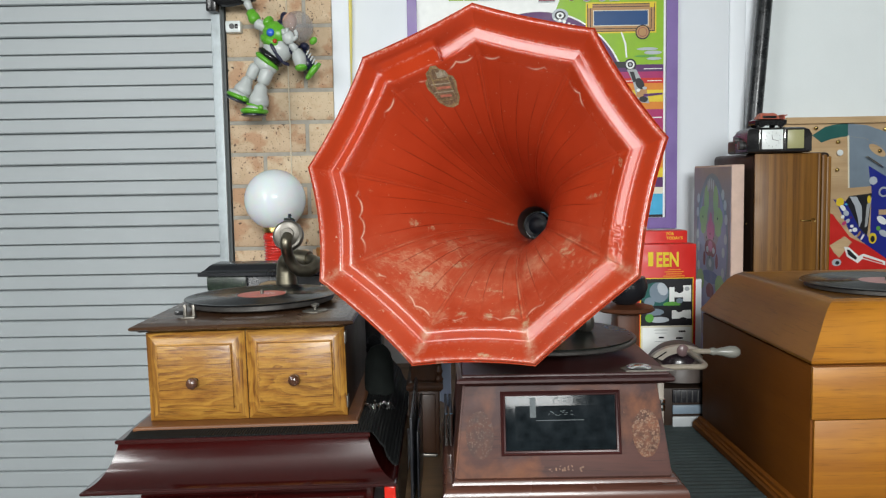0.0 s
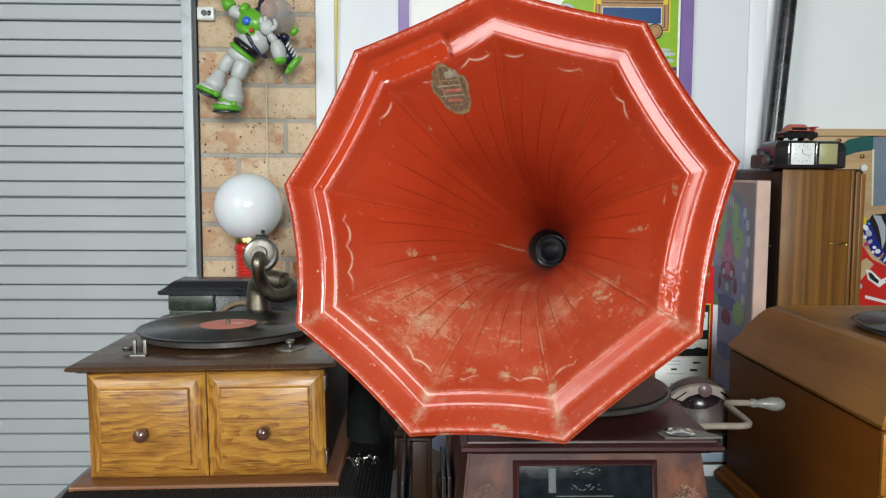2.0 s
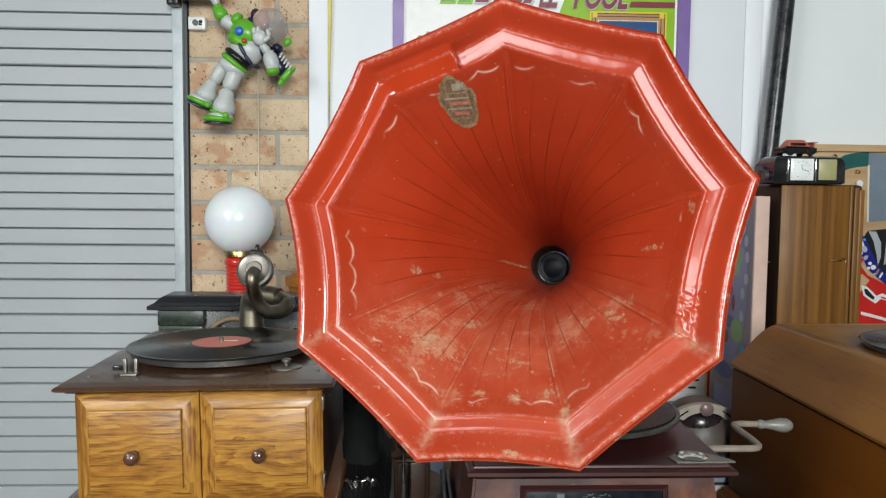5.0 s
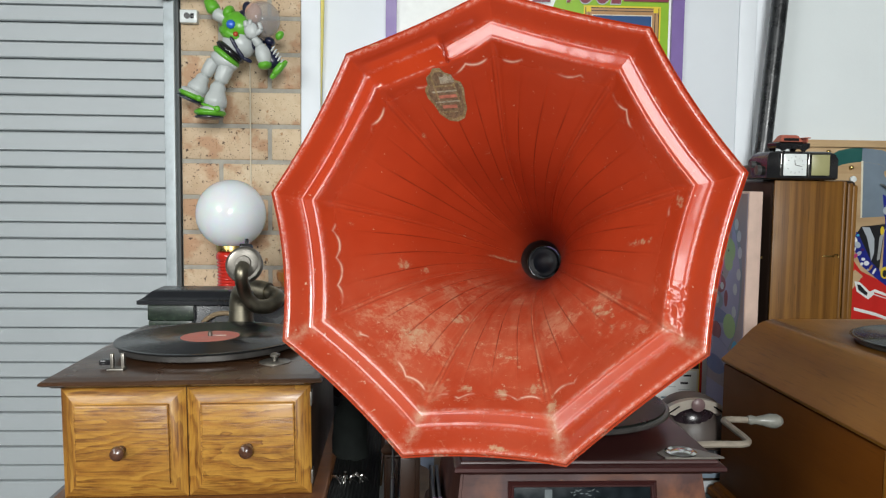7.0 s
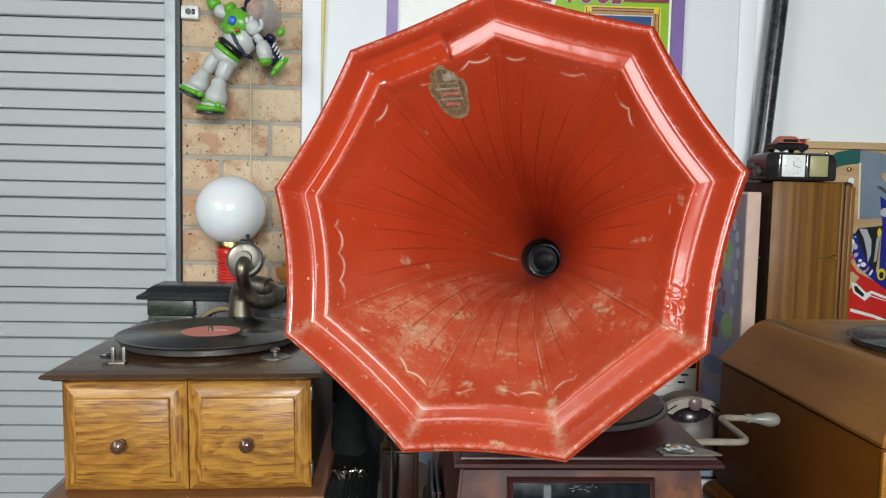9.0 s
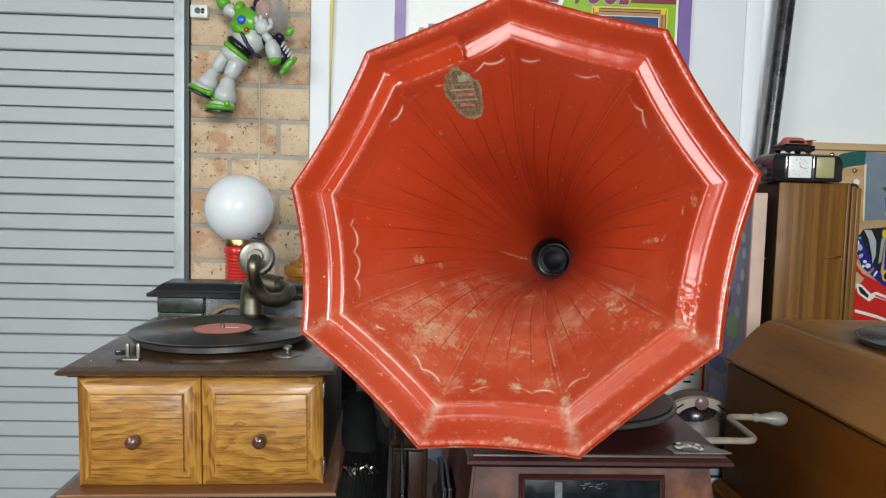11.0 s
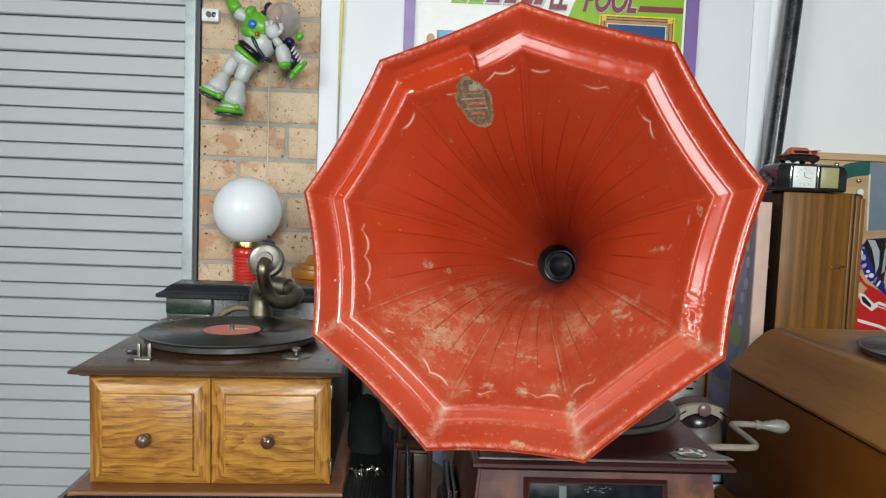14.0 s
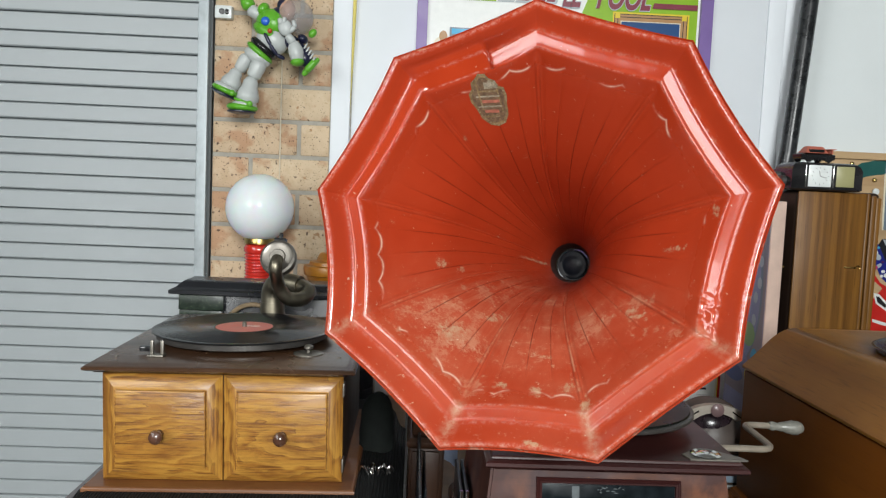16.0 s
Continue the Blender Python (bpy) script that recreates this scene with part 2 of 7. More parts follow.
M_TEAKTOP = wood("brown_varnished_board", (0.036, 0.017, 0.009), (0.095, 0.046, 0.023), "x", 1.0, 0.3, 0.15, 0.5, spec=0.4)
M_PLINTH = wood("brown_plinth", (0.10, 0.036, 0.012), (0.22, 0.085, 0.026), "x", 1.0, 0.4, 0.25, 0.6)
M_DARKSIDE = wood("dark_walnut", (0.018, 0.011, 0.008), (0.045, 0.025, 0.016), "z", 1.0, 0.5, 0.0, spec=0.25)
M_MAHOGANY = wood("red_mahogany_lacquer", (0.018, 0.0016, 0.0016), (0.050, 0.0042, 0.0036), "x", 0.6, 0.15, 1.0, 0.3, spec=0.5)


def worn_veneer():
    """Mahogany veneer, its varnish gone orange in places and bloomed grey in others."""
    m = wood("worn_case_veneer", (0.024, 0.008, 0.007), (0.085, 0.027, 0.018), "x", 0.8, 0.5, 0.0, 0.6, spec=0.25)
    nt = m.node_tree
    b = nt.nodes["Principled BSDF"]
    col = b.inputs["Base Color"].links[0].from_socket
    v = coords(nt)
    warm = ramp(nt, noise_of(nt, v, 11, 5, 0.6, 0.4), [(0.50, 0.0), (0.66, 0.75)])
    col = mix(nt, warm, col, (0.17, 0.058, 0.022))
    bloom = ramp(nt, noise_of(nt, v, 7, 4, 0.55), [(0.50, 0.0), (0.68, 0.55)])
    col = mix(nt, bloom, col, (0.085, 0.062, 0.068))
    chips = ramp(nt, noise_of(nt, v, 90, 6, 0.7), [(0.66, 0.0), (0.72, 0.7)])
    col = mix(nt, chips, col, (0.22, 0.10, 0.05))
    nt.links.new(col, b.inputs["Base Color"])
    return m


M_PHONOWOOD = worn_veneer()
M_PHONOBASE = wood("brown_mahogany_moulding", (0.050, 0.019, 0.013), (0.115, 0.045, 0.030), "x", 0.8, 0.3, 0.15, 0.4, spec=0.4)
M_PHONODARK = wood("dark_mahogany_moulding", (0.026, 0.007, 0.007), (0.062, 0.018, 0.016), "x", 0.8, 0.36, 0.0, 0.4, spec=0.25)
# One oak: the shade of side and lid is put into their colours.
M_BOXSIDE = wood("shaded_oak_side", (0.12, 0.035, 0.002), (0.175, 0.055, 0.004), "y", 0.5, 0.6, 0.0, 0.35, spec=0.15)
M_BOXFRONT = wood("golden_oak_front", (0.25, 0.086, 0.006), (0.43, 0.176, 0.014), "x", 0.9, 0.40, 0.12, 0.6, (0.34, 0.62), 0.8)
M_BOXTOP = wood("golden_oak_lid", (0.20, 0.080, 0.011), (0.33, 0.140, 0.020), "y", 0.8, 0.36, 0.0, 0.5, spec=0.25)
M_WALNUT = wood("striped_walnut_veneer", (0.085, 0.032, 0.005), (0.215, 0.098, 0.018), "z", 2.2, 0.42, 0.0, 0.5, (0.34, 0.64), 0.05, spec=0.3, patchy=0.1, draw=0.35)
M_MIDWOOD = wood("dark_red_brown_wood", (0.055, 0.018, 0.008), (0.14, 0.045, 0.017), "z", 0.8, 0.45, 0.0, spec=0.25)
M_CLOCKWOOD = wood("brown_clock_wood", (0.040, 0.016, 0.007), (0.095, 0.038, 0.016), "z", 0.8, 0.45, 0.1)
M_TABLE = wood("bench_timber", (0.12, 0.07, 0.035), (0.25, 0.15, 0.08), "x", 0.7, 0.6)
M_PINE = wood("pine_ply", (0.42, 0.27, 0.13), (0.62, 0.45, 0.26), "x", 0.8, 0.5, 0.1, 0.3)
M_PINKEDGE = plain("raw_canvas_edge", (0.55, 0.40, 0.33), 0.8, 0, 0.1, 30, 0.5, 600)
M_BLACKLACQUER = plain("black_lacquer", (0.012, 0.013, 0.016), 0.3, 0, 0.2, 12, 0.1, 200, rough_var=0.1)
M_GREENMARBLE = plain("green_marbled_paper", (0.012, 0.022, 0.014), 0.4, 0, 0.5, 60, 0.1, 200, dirt=(0.10, 0.12, 0.075), dirt_at=0.56)
M_BRASS = plain("aged_brass", (0.45, 0.33, 0.12), 0.3, 1.0, 0.25, 40, 0.1)
M_NICKEL = plain("tarnished_nickel", (0.20, 0.18, 0.135), 0.42, 1.0, 0.28, 45, 0.15, 300, rough_var=0.12)
M_NICKELLIGHT = plain("worn_nickel_face", (0.22, 0.205, 0.18), 0.42, 0.85, 0.15, 50, 0.15)
M_CHROME = plain("chrome", (0.62, 0.62, 0.60), 0.14, 1.0, 0.08, 60, 0.05, rough_var=0.06)
M_STEELROD = plain("cream_painted_rod", (0.25, 0.215, 0.17), 0.45, 0.1, 0.2, 60, 0.2)
M_BONE = plain("yellowed_grey_handle", (0.16, 0.16, 0.14), 0.3, 0, 0.3, 60, 0.1)
M_VINYL = plain("black_shellac", (0.009, 0.009, 0.010), 0.2, 0, 0.15, 12, 0.0, Specular_IOR_Level=0.25)
M_OLDVINYL = plain("dull_black_shellac", (0.006, 0.007, 0.006), 0.28, 0, 0.2, 12, 0.0, Specular_IOR_Level=0.10)
M_PLATTER = plain("dull_platter_rim", (0.085, 0.08, 0.075), 0.4, 0.6, 0.2, 40)
M_LABELRED = plain("salmon_record_label", (0.56, 0.17, 0.13), 0.55, 0, 0.1, 60, 0.1)
M_LABELPINK = plain("pink_record_label", (0.55, 0.30, 0.29), 0.55, 0, 0.1, 60, 0.1)
M_LABELINK = plain("label_ink", (0.85, 0.75, 0.65), 0.6)
M_GLOBE = plain("opal_glass", (0.74, 0.79, 0.82), 0.07, 0, 0.01, 5, 0.0, rough_var=0.02, Subsurface_Weight=0.5, Subsurface_Scale=0.03)
M_REDPOT = plain("red_glazed_ceramic", (0.52, 0.025, 0.015), 0.12, 0, 0.1, 30, 0.05, coat=0.6)
M_CORD = plain("cotton_cord", (0.62, 0.55, 0.42), 0.9)
M_YELLOWCORD = plain("yellow_cable", (0.70, 0.60, 0.16), 0.5)
M_KNOB = plain("dark_brown_knob", (0.075, 0.032, 0.018), 0.25, 0, 0.3, 60, 0.05, coat=0.5)
# grey patches in the pipe's colour stand in for highlight streaks
M_BLACKPIPE = plain("black_wrapped_pipe", (0.016, 0.018, 0.02), 0.28, 0, 0.4, 35, 0.3, 60, dirt=(0.16, 0.17, 0.17), dirt_at=0.6)
M_BLACKPLASTIC = plain("black_plastic", (0.012, 0.012, 0.013), 0.22, 0, 0.15, 20, 0.05)
M_GREYPLASTIC = plain("dark_grey_plastic", (0.05, 0.05, 0.05), 0.4)
M_DIAL = plain("white_dial_card", (0.70, 0.74, 0.73), 0.3)
M_DIALOLIVE = plain("olive_dial_card", (0.30, 0.29, 0.14), 0.3)
M_BLACKIRON = plain("black_enamelled_iron", (0.005, 0.005, 0.007), 0.3, 0, 0.3, 40, 0.2, 300, Specular_IOR_Level=0.4)
M_ELBOWCAP = plain("scuffed_blue_black_enamel", (0.004, 0.006, 0.010), 0.4, 0, 0.5, 70, 0.3, 200, dirt=(0.03, 0.036, 0.042), dirt_at=0.62, Specular_IOR_Level=0.25)
M_INK = plain("black_ink", (0.02, 0.02, 0.02), 0.6)
M_ORANGE = plain("faded_orange_plastic", (0.42, 0.11, 0.07), 0.45)
M_PURPLE = plain("purple_frame", (0.17, 0.10, 0.32), 0.4, 0, 0.1, 20)
M_GAPWALL = plain("pale_blue_gap_fill", (0.30, 0.36, 0.50), 0.5)
M_CREAM = plain("cream_bakelite", (0.36, 0.32, 0.27), 0.4, 0, 0.12, 40)
M_BROWNBAKE = plain("brown_bakelite", (0.075, 0.058, 0.050), 0.5, 0, 0.25, 30)
M_PINKISH = plain("pink_grey_plastic", (0.17, 0.11, 0.11), 0.35)
M_TOYWHITE = plain("white_toy_plastic", (0.47, 0.50, 0.49), 0.35, 0, 0.04, 40)
M_TOYGREEN = plain("lime_green_toy_plastic", (0.11, 0.38, 0.025), 0.32, 0, 0.06, 40)
M_TOYDARK = plain("navy_toy_plastic", (0.012, 0.014, 0.04), 0.35)
M_TOYSKIN = plain("peach_toy_plastic", (0.55, 0.33, 0.24), 0.45)
M_TOYBLUE = plain("blue_button_plastic", (0.02, 0.12, 0.55), 0.3)
M_TOYRED = plain("red_button_plastic", (0.45, 0.06, 0.02), 0.3)
M_DOME = plain("smoky_clear_plastic", (0.36, 0.35, 0.36), 0.1, 0, 0.02, 5, 0.0, Alpha=0.38)


def flat(name, color, rough=0.4, var=0.06):
    return plain(name, color, rough, 0, var, 30, 0.05, 300, Specular_IOR_Level=0.3)


M_P = {k: flat("print_" + k, c) for k, c in dict(
    lime=(0.24, 0.44, 0.015), white=(0.78, 0.80, 0.78), violet=(0.085, 0.02, 0.11), magenta=(0.35, 0.02, 0.12), red=(0.55, 0.02, 0.015), orange=(0.65, 0.22, 0.02),
    yellow=(0.70, 0.52, 0.03), tan=(0.40, 0.22, 0.09), sage=(0.25, 0.40, 0.16), rose=(0.44, 0.10, 0.22), blue=(0.006, 0.055, 0.18), navy=(0.012, 0.02, 0.22), sky=(0.06, 0.38, 0.62), teal=(0.02, 0.10, 0.09),
    slate=(0.17, 0.22, 0.27), black=(0.015, 0.015, 0.018), maroon=(0.20, 0.03, 0.05), grey=(0.35, 0.37, 0.38), cream=(0.70, 0.66, 0.52), pink=(0.5, 0.05, 0.16), green=(0.10, 0.32, 0.05),
    dusk=(0.25, 0.26, 0.42), mauve=(0.26, 0.22, 0.24), deepblue=(0.10, 0.13, 0.30), mist=(0.42, 0.46, 0.5)).items()}


def brick_material():
    m, nt, b = base_material("speckled_cream_brick")
    info = nt.nodes.new("ShaderNodeObjectInfo")
    v = coords(nt)
    off = nt.nodes.new("ShaderNodeVectorMath")
    off.operation = "MULTIPLY_ADD"
    nt.links.new(info.outputs["Random"], off.inputs[0])
    off.inputs[1].default_value = (7, 3, 5)
    nt.links.new(v, off.inputs[2])
    v = off.outputs[0]
    tone = ramp(nt, info.outputs["Random"], [(0.0, (0.56, 0.42, 0.28)), (0.5, (0.64, 0.51, 0.35)), (1.0, (0.58, 0.41, 0.27))])
    mottle = noise_of(nt, v, 42, 6, 0.65)
    col = mix(nt, ramp(nt, mottle, [(0.35, 0.55), (0.55, 0.0)]), tone, (0.50, 0.36, 0.22))
    blotch = ramp(nt, noise_of(nt, v, 9, 4, 0.6), [(0.54, 0.0), (0.60, 0.75)])
    col = mix(nt, blotch, col, (0.46, 0.25, 0.14))
    pale = ramp(nt, noise_of(nt, v, 25, 4), [(0.58, 0.0), (0.7, 0.5)])
    col = mix(nt, pale, col, (0.68, 0.56, 0.40))
    rust = ramp(nt, noise_of(nt, v, 60, 3, 0.5), [(0.66, 0.0), (0.72, 0.8)])
    col = mix(nt, rust, col, (0.34, 0.17, 0.07))
    spots = ramp(nt, noise_of(nt, v, 105, 3, 0.5), [(0.652, 0.0), (0.68, 0.95)])
    col = mix(nt, spots, col, (0.085, 0.05, 0.035))
    fine = ramp(nt, noise_of(nt, v, 300, 2, 0.5), [(0.655, 0.0), (0.70, 0.85)])
    col = mix(nt, fine, col, (0.16, 0.09, 0.055))
    nt.links.new(col, b.inputs["Base Color"])
    b.inputs["Roughness"].default_value = 0.85
    bump_of(nt, b, noise_of(nt, v, 260, 5, 0.65), 0.5, 0.0012)
    return m


M_BRICK = brick_material()


# knocked places on the horn's paint: centre over the mouth plane and reach, in metres
KNOCKS = [(0.138, -0.004, 0.024, 0.006), (0.016, -0.155, 0.011, 0.010), (0.045, -0.150, 0.011, 0.011), (-0.021, -0.1555, 0.013, 0.006), (0.022, -0.203, 0.018, 0.007), (0.066, -0.165, 0.008, 0.018),
          (-0.1165, -0.0314, 0.009, 0.010), (-0.102, -0.033, 0.005, 0.007), (0.006, -0.122, 0.026, 0.004), (-0.055, -0.085, 0.020, 0.012), (-0.085, -0.105, 0.026, 0.020), (0.100, -0.070, 0.024, 0.016),
          (-0.0963, 0.1078, 0.005, 0.004), (-0.128, 0.178, 0.016, 0.004), (0.172, 0.030, 0.007, 0.014), (-0.055, 0.004, 0.024, 0.004)]


# broad rubbed areas of the lower panels, in the same way
RUBBED = [(-0.110, -0.088, 0.055, 0.034), (-0.085, -0.120, 0.042, 0.036), (-0.072, -0.055, 0.040, 0.020), (-0.055, -0.036, 0.032, 0.018), (-0.008, -0.055, 0.030, 0.012), (0.100, -0.058, 0.040, 0.024),
          (0.058, -0.088, 0.026, 0.032), (0.142, -0.090, 0.032, 0.022), (-0.045, -0.165, 0.012, 0.030)]


def places(nt, v, spots):
    """1 inside the given ovals, falling to 0 at their edge."""
    out = None
    for cx, cy, rx, ry in spots:
        near = nt.nodes.new("ShaderNodeVectorMath")
        near.operation = "MULTIPLY_ADD"
        nt.links.new(v, near.inputs[0])
        near.inputs[1].default_value = (1 / rx, 1 / ry, 0)
        near.inputs[2].default_value = (-cx / rx, -cy / ry, 0)
        far = nt.nodes.new("ShaderNodeVectorMath")
        far.operation = "LENGTH"
        nt.links.new(near.outputs[0], far.inputs[0])
        one = ramp(nt, far.outputs["Value"], [(0.25, 1.0), (1.0, 0.0)])
        out = one if out is None else maths(nt, "MAXIMUM", out, one)
    return out


def horn_material():
    """Old red paint: rubbed patches, chips and a worn cream scalloped line that follows the panels."""
    m, nt, b = base_material("worn_red_horn_paint")
    v = coords(nt)
    uv = nt.nodes.new("ShaderNodeUVMap")
    sep = nt.nodes.new("ShaderNodeSeparateXYZ")
    nt.links.new(uv.outputs[0], sep.inputs[0])
    pos = nt.nodes.new("ShaderNodeSeparateXYZ")
    nt.links.new(v, pos.inputs[0])
    u, f, low = sep.outputs[0], sep.outputs[1], pos.outputs[1]
    slow = noise_of(nt, v, 8, 4)
    col = ramp(nt, slow, [(0.3, (0.30, 0.028, 0.008)), (0.7, (0.37, 0.038, 0.011))])
    # rubbed bare patches, mostly on the lower panels where dust and handling wore the paint
    lower = ramp(nt, maths(nt, "MULTIPLY", low, -5.0), [(0.0, 0.0), (0.55, 1.0)])
    inner = ramp(nt, f, [(0.14, 0.2), (0.24, 1.0), (0.60, 0.75), (0.78, 0.5), (0.82, 0.2)])
    worn_area = places(nt, v, RUBBED)
    where = maths(nt, "MULTIPLY", maths(nt, "MULTIPLY", lower, inner), maths(nt, "ADD", maths(nt, "MULTIPLY", worn_area, 0.72), 0.42))
    rub = noise_of(nt, v, 42, 12, 0.85)
    rub_mask = ramp(nt, maths(nt, "ADD", rub, maths(nt, "MULTIPLY", where, 0.225)), [(0.615, 0.0), (0.655, 0.45), (0.74, 0.75)])
    col = mix(nt, rub_mask, col, (0.43, 0.215, 0.125))
    film = ramp(nt, noise_of(nt, v, 11, 5, 0.6, 0.3), [(0.36, 0.14), (0.62, 0.58)])
    col = mix(nt, maths(nt, "MULTIPLY", maths(nt, "MULTIPLY", lower, ramp(nt, f, [(0.14, 0.3), (0.24, 0.9), (0.80, 0.7), (0.88, 0.35)])), film), col, (0.44, 0.125, 0.065))
    # dusty streaks drawn out along the panels towards the throat
    drawn = nt.nodes.new("ShaderNodeMapping")
    drawn.inputs["Scale"].default_value = (9, 7, 1)
    nt.links.new(uv.outputs[0], drawn.inputs[0])
    streak = noise_of(nt, drawn.outputs[0], 1.0, 7, 0.7, 0.6)
    throat = ramp(nt, f, [(0.13, 0.0), (0.22, 1.0), (0.45, 0.75), (0.72, 0.1)])
    streak_mask = maths(nt, "MULTIPLY", maths(nt, "MULTIPLY", where, throat), ramp(nt, streak, [(0.44, 0.0), (0.60, 0.70)]))
    col = mix(nt, streak_mask, col, (0.47, 0.23, 0.13))
    scuff = noise_of(nt, v, 60, 9, 0.8)
    scuff_mask = ramp(nt, maths(nt, "ADD", scuff, maths(nt, "MULTIPLY", where, 0.12)), [(0.635, 0.0), (0.70, 0.75)])
    col = mix(nt, scuff_mask, col, (0.46, 0.25, 0.15))
    # clusters of chips where things have knocked against the panels
    patch = places(nt, v, KNOCKS)
    knock = ramp(nt, maths(nt, "ADD", noise_of(nt, v, 120, 9, 0.8), maths(nt, "MULTIPLY", patch, 0.22)), [(0.66, 0.0), (0.76, 0.85)])
    col = mix(nt, maths(nt, "MULTIPLY", knock, ramp(nt, patch, [(0.02, 0.0), (0.25, 1.0)])), col, (0.40, 0.25, 0.15))
    chips = noise_of(nt, v, 170, 4, 0.6)
    chip_mask = ramp(nt, maths(nt, "ADD", chips, maths(nt, "MULTIPLY", lower, 0.02)), [(0.70, 0.0), (0.73, 0.8)])
    col = mix(nt, chip_mask, col, (0.50, 0.34, 0.24))
    # darker lines in the creases and beside the folds, rubbed paint on the folds themselves
    across = maths(nt, "FRACT", u)
    patchy = ramp(nt, noise_of(nt, v, 30, 4), [(0.34, 0.25), (0.54, 1.0)])
    reach = ramp(nt, f, [(0.16, 0.0), (0.24, 1.0), (0.58, 0.9), (0.70, 0.0)])
    for c, wide, deep in ((0.24, 0.011, 0.85), (0.50, 0.011, 0.95), (0.76, 0.011, 0.85)):
        gap = ramp(nt, maths(nt, "ABSOLUTE", maths(nt, "SUBTRACT", across, c)), [(0.0, deep), (wide, 0.0)])
        col = mix(nt, maths(nt, "MULTIPLY", gap, maths(nt, "MULTIPLY", patchy, reach)), col, (0.11, 0.010, 0.004))
    fold = maths(nt, "PINGPONG", u, 0.5)
    ring = ramp(nt, f, [(0.14, 0.0), (0.2, 0.8), (0.70, 0.8), (0.79, 0.0)])
    side = ramp(nt, maths(nt, "ABSOLUTE", maths(nt, "SUBTRACT", fold, 0.022)), [(0.0, 0.5), (0.010, 0.0)])
    col = mix(nt, maths(nt, "MULTIPLY", side, maths(nt, "MULTIPLY", ring, patchy)), col, (0.12, 0.012, 0.005))
    crest_rub = maths(nt, "MULTIPLY", ramp(nt, fold, [(0.004, 0.75), (0.016, 0.0)]), ramp(nt, noise_of(nt, v, 55, 6, 0.7), [(0.44, 0.0), (0.56, 1.0)]))
    col = mix(nt, maths(nt, "MULTIPLY", ring, maths(nt, "MULTIPLY", crest_rub, maths(nt, "MAXIMUM", lower, 0.10))), col, (0.44, 0.25, 0.15))
    corner = maths(nt, "MULTIPLY", ramp(nt, f, [(0.79, 0.0), (0.82, 0.8), (0.95, 0.7), (0.99, 0.2)]), ramp(nt, fold, [(0.004, 1.0), (0.075, 0.0)]))
    corner = maths(nt, "MULTIPLY", maths(nt, "MULTIPLY", corner, lower), ramp(nt, noise_of(nt, v, 75, 7, 0.75), [(0.40, 0.0), (0.60, 1.0)]))
    col = mix(nt, corner, col, (0.40, 0.24, 0.16))
    # bare metal spots along the rim
    rim = ramp(nt, f, [(0.980, 0.0), (0.998, 0.8)])
    rim_mask = maths(nt, "MULTIPLY", rim, ramp(nt, noise_of(nt, v, 70, 5, 0.7), [(0.58, 0.0), (0.66, 1.0)]))
    col = mix(nt, rim_mask, col, (0.34, 0.24, 0.17))
    # paint rubbed thin on the edges of the pressed channel and of the rim; their highlight lines are coloured in with
    # it
    worn = ramp(nt, noise_of(nt, v, 190, 7, 0.75), [(0.45, 0.0), (0.62, 0.8)])
    for at_f, wide, much in ((0.980, 0.014, 0.50), (0.893, 0.010, 0.30), (0.815, 0.006, 0.45)):
        edge = ramp(nt, maths(nt, "ABSOLUTE", maths(nt, "SUBTRACT", f, at_f)), [(0.0, much), (wide, 0.0)])
        col = mix(nt, maths(nt, "MULTIPLY", edge, worn), col, (0.56, 0.40, 0.33))
    # scalloped line: four arcs a panel
    arc = maths(nt, "PINGPONG", maths(nt, "MULTIPLY", u, 4.0), 0.5)
    lift = maths(nt, "MULTIPLY", maths(nt, "POWER", maths(nt, "SUBTRACT", 0.5, arc), 2.0), 0.075)
    line = maths(nt, "ABSOLUTE", maths(nt, "SUBTRACT", maths(nt, "SUBTRACT", f, lift), 0.754))
    line_mask = ramp(nt, line, [(0.0, 1.0), (0.005, 0.0)])
    line_mask = maths(nt, "MULTIPLY", line_mask, ramp(nt, noise_of(nt, v, 22, 3), [(0.50, 0.0), (0.60, 0.8)]))
    line_mask = maths(nt, "MULTIPLY", line_mask, ramp(nt, fold, [(0.05, 0.0), (0.09, 1.0)]))
    col = mix(nt, line_mask, col, (0.72, 0.52, 0.40))
    nt.links.new(col, b.inputs["Base Color"])
    dull = maths(nt, "MULTIPLY", where, ramp(nt, f, [(0.76, 0.40), (0.80, 0.04)]))
    r = ramp(nt, maths(nt, "ADD", rub, dull), [(0.35, 0.12), (0.55, 0.17), (0.95, 0.60)])
    r = maths(nt, "MULTIPLY", maths(nt, "ADD", r, ramp(nt, f, [(0.745, 0.16), (0.79, 0.0)])), ramp(nt, f, [(0.79, 1.0), (0.81, 0.62)]))
    nt.links.new(r, b.inputs["Roughness"])
    nt.links.new(ramp(nt, f, [(0.70, 0.26), (0.80, 0.5)]), b.inputs["Specular IOR Level"])
    h = maths(nt, "ADD", maths(nt, "MULTIPLY", noise_of(nt, v, 130, 4, 0.6), 0.6), maths(nt, "MULTIPLY", chip_mask, -0.4))
    h = maths(nt, "ADD", h, maths(nt, "MULTIPLY", rub_mask, -0.25))
    bump_of(nt, b, h, 0.16, 0.0008)
    return m


M_HORN = horn_material()
# dark paint of the back; on the throat it colours in shade
M_HORNDARK = plain("dark_back_and_throat_shade", (0.035, 0.014, 0.011), 0.4, 0, 0.3, 20, 0.2, 200)


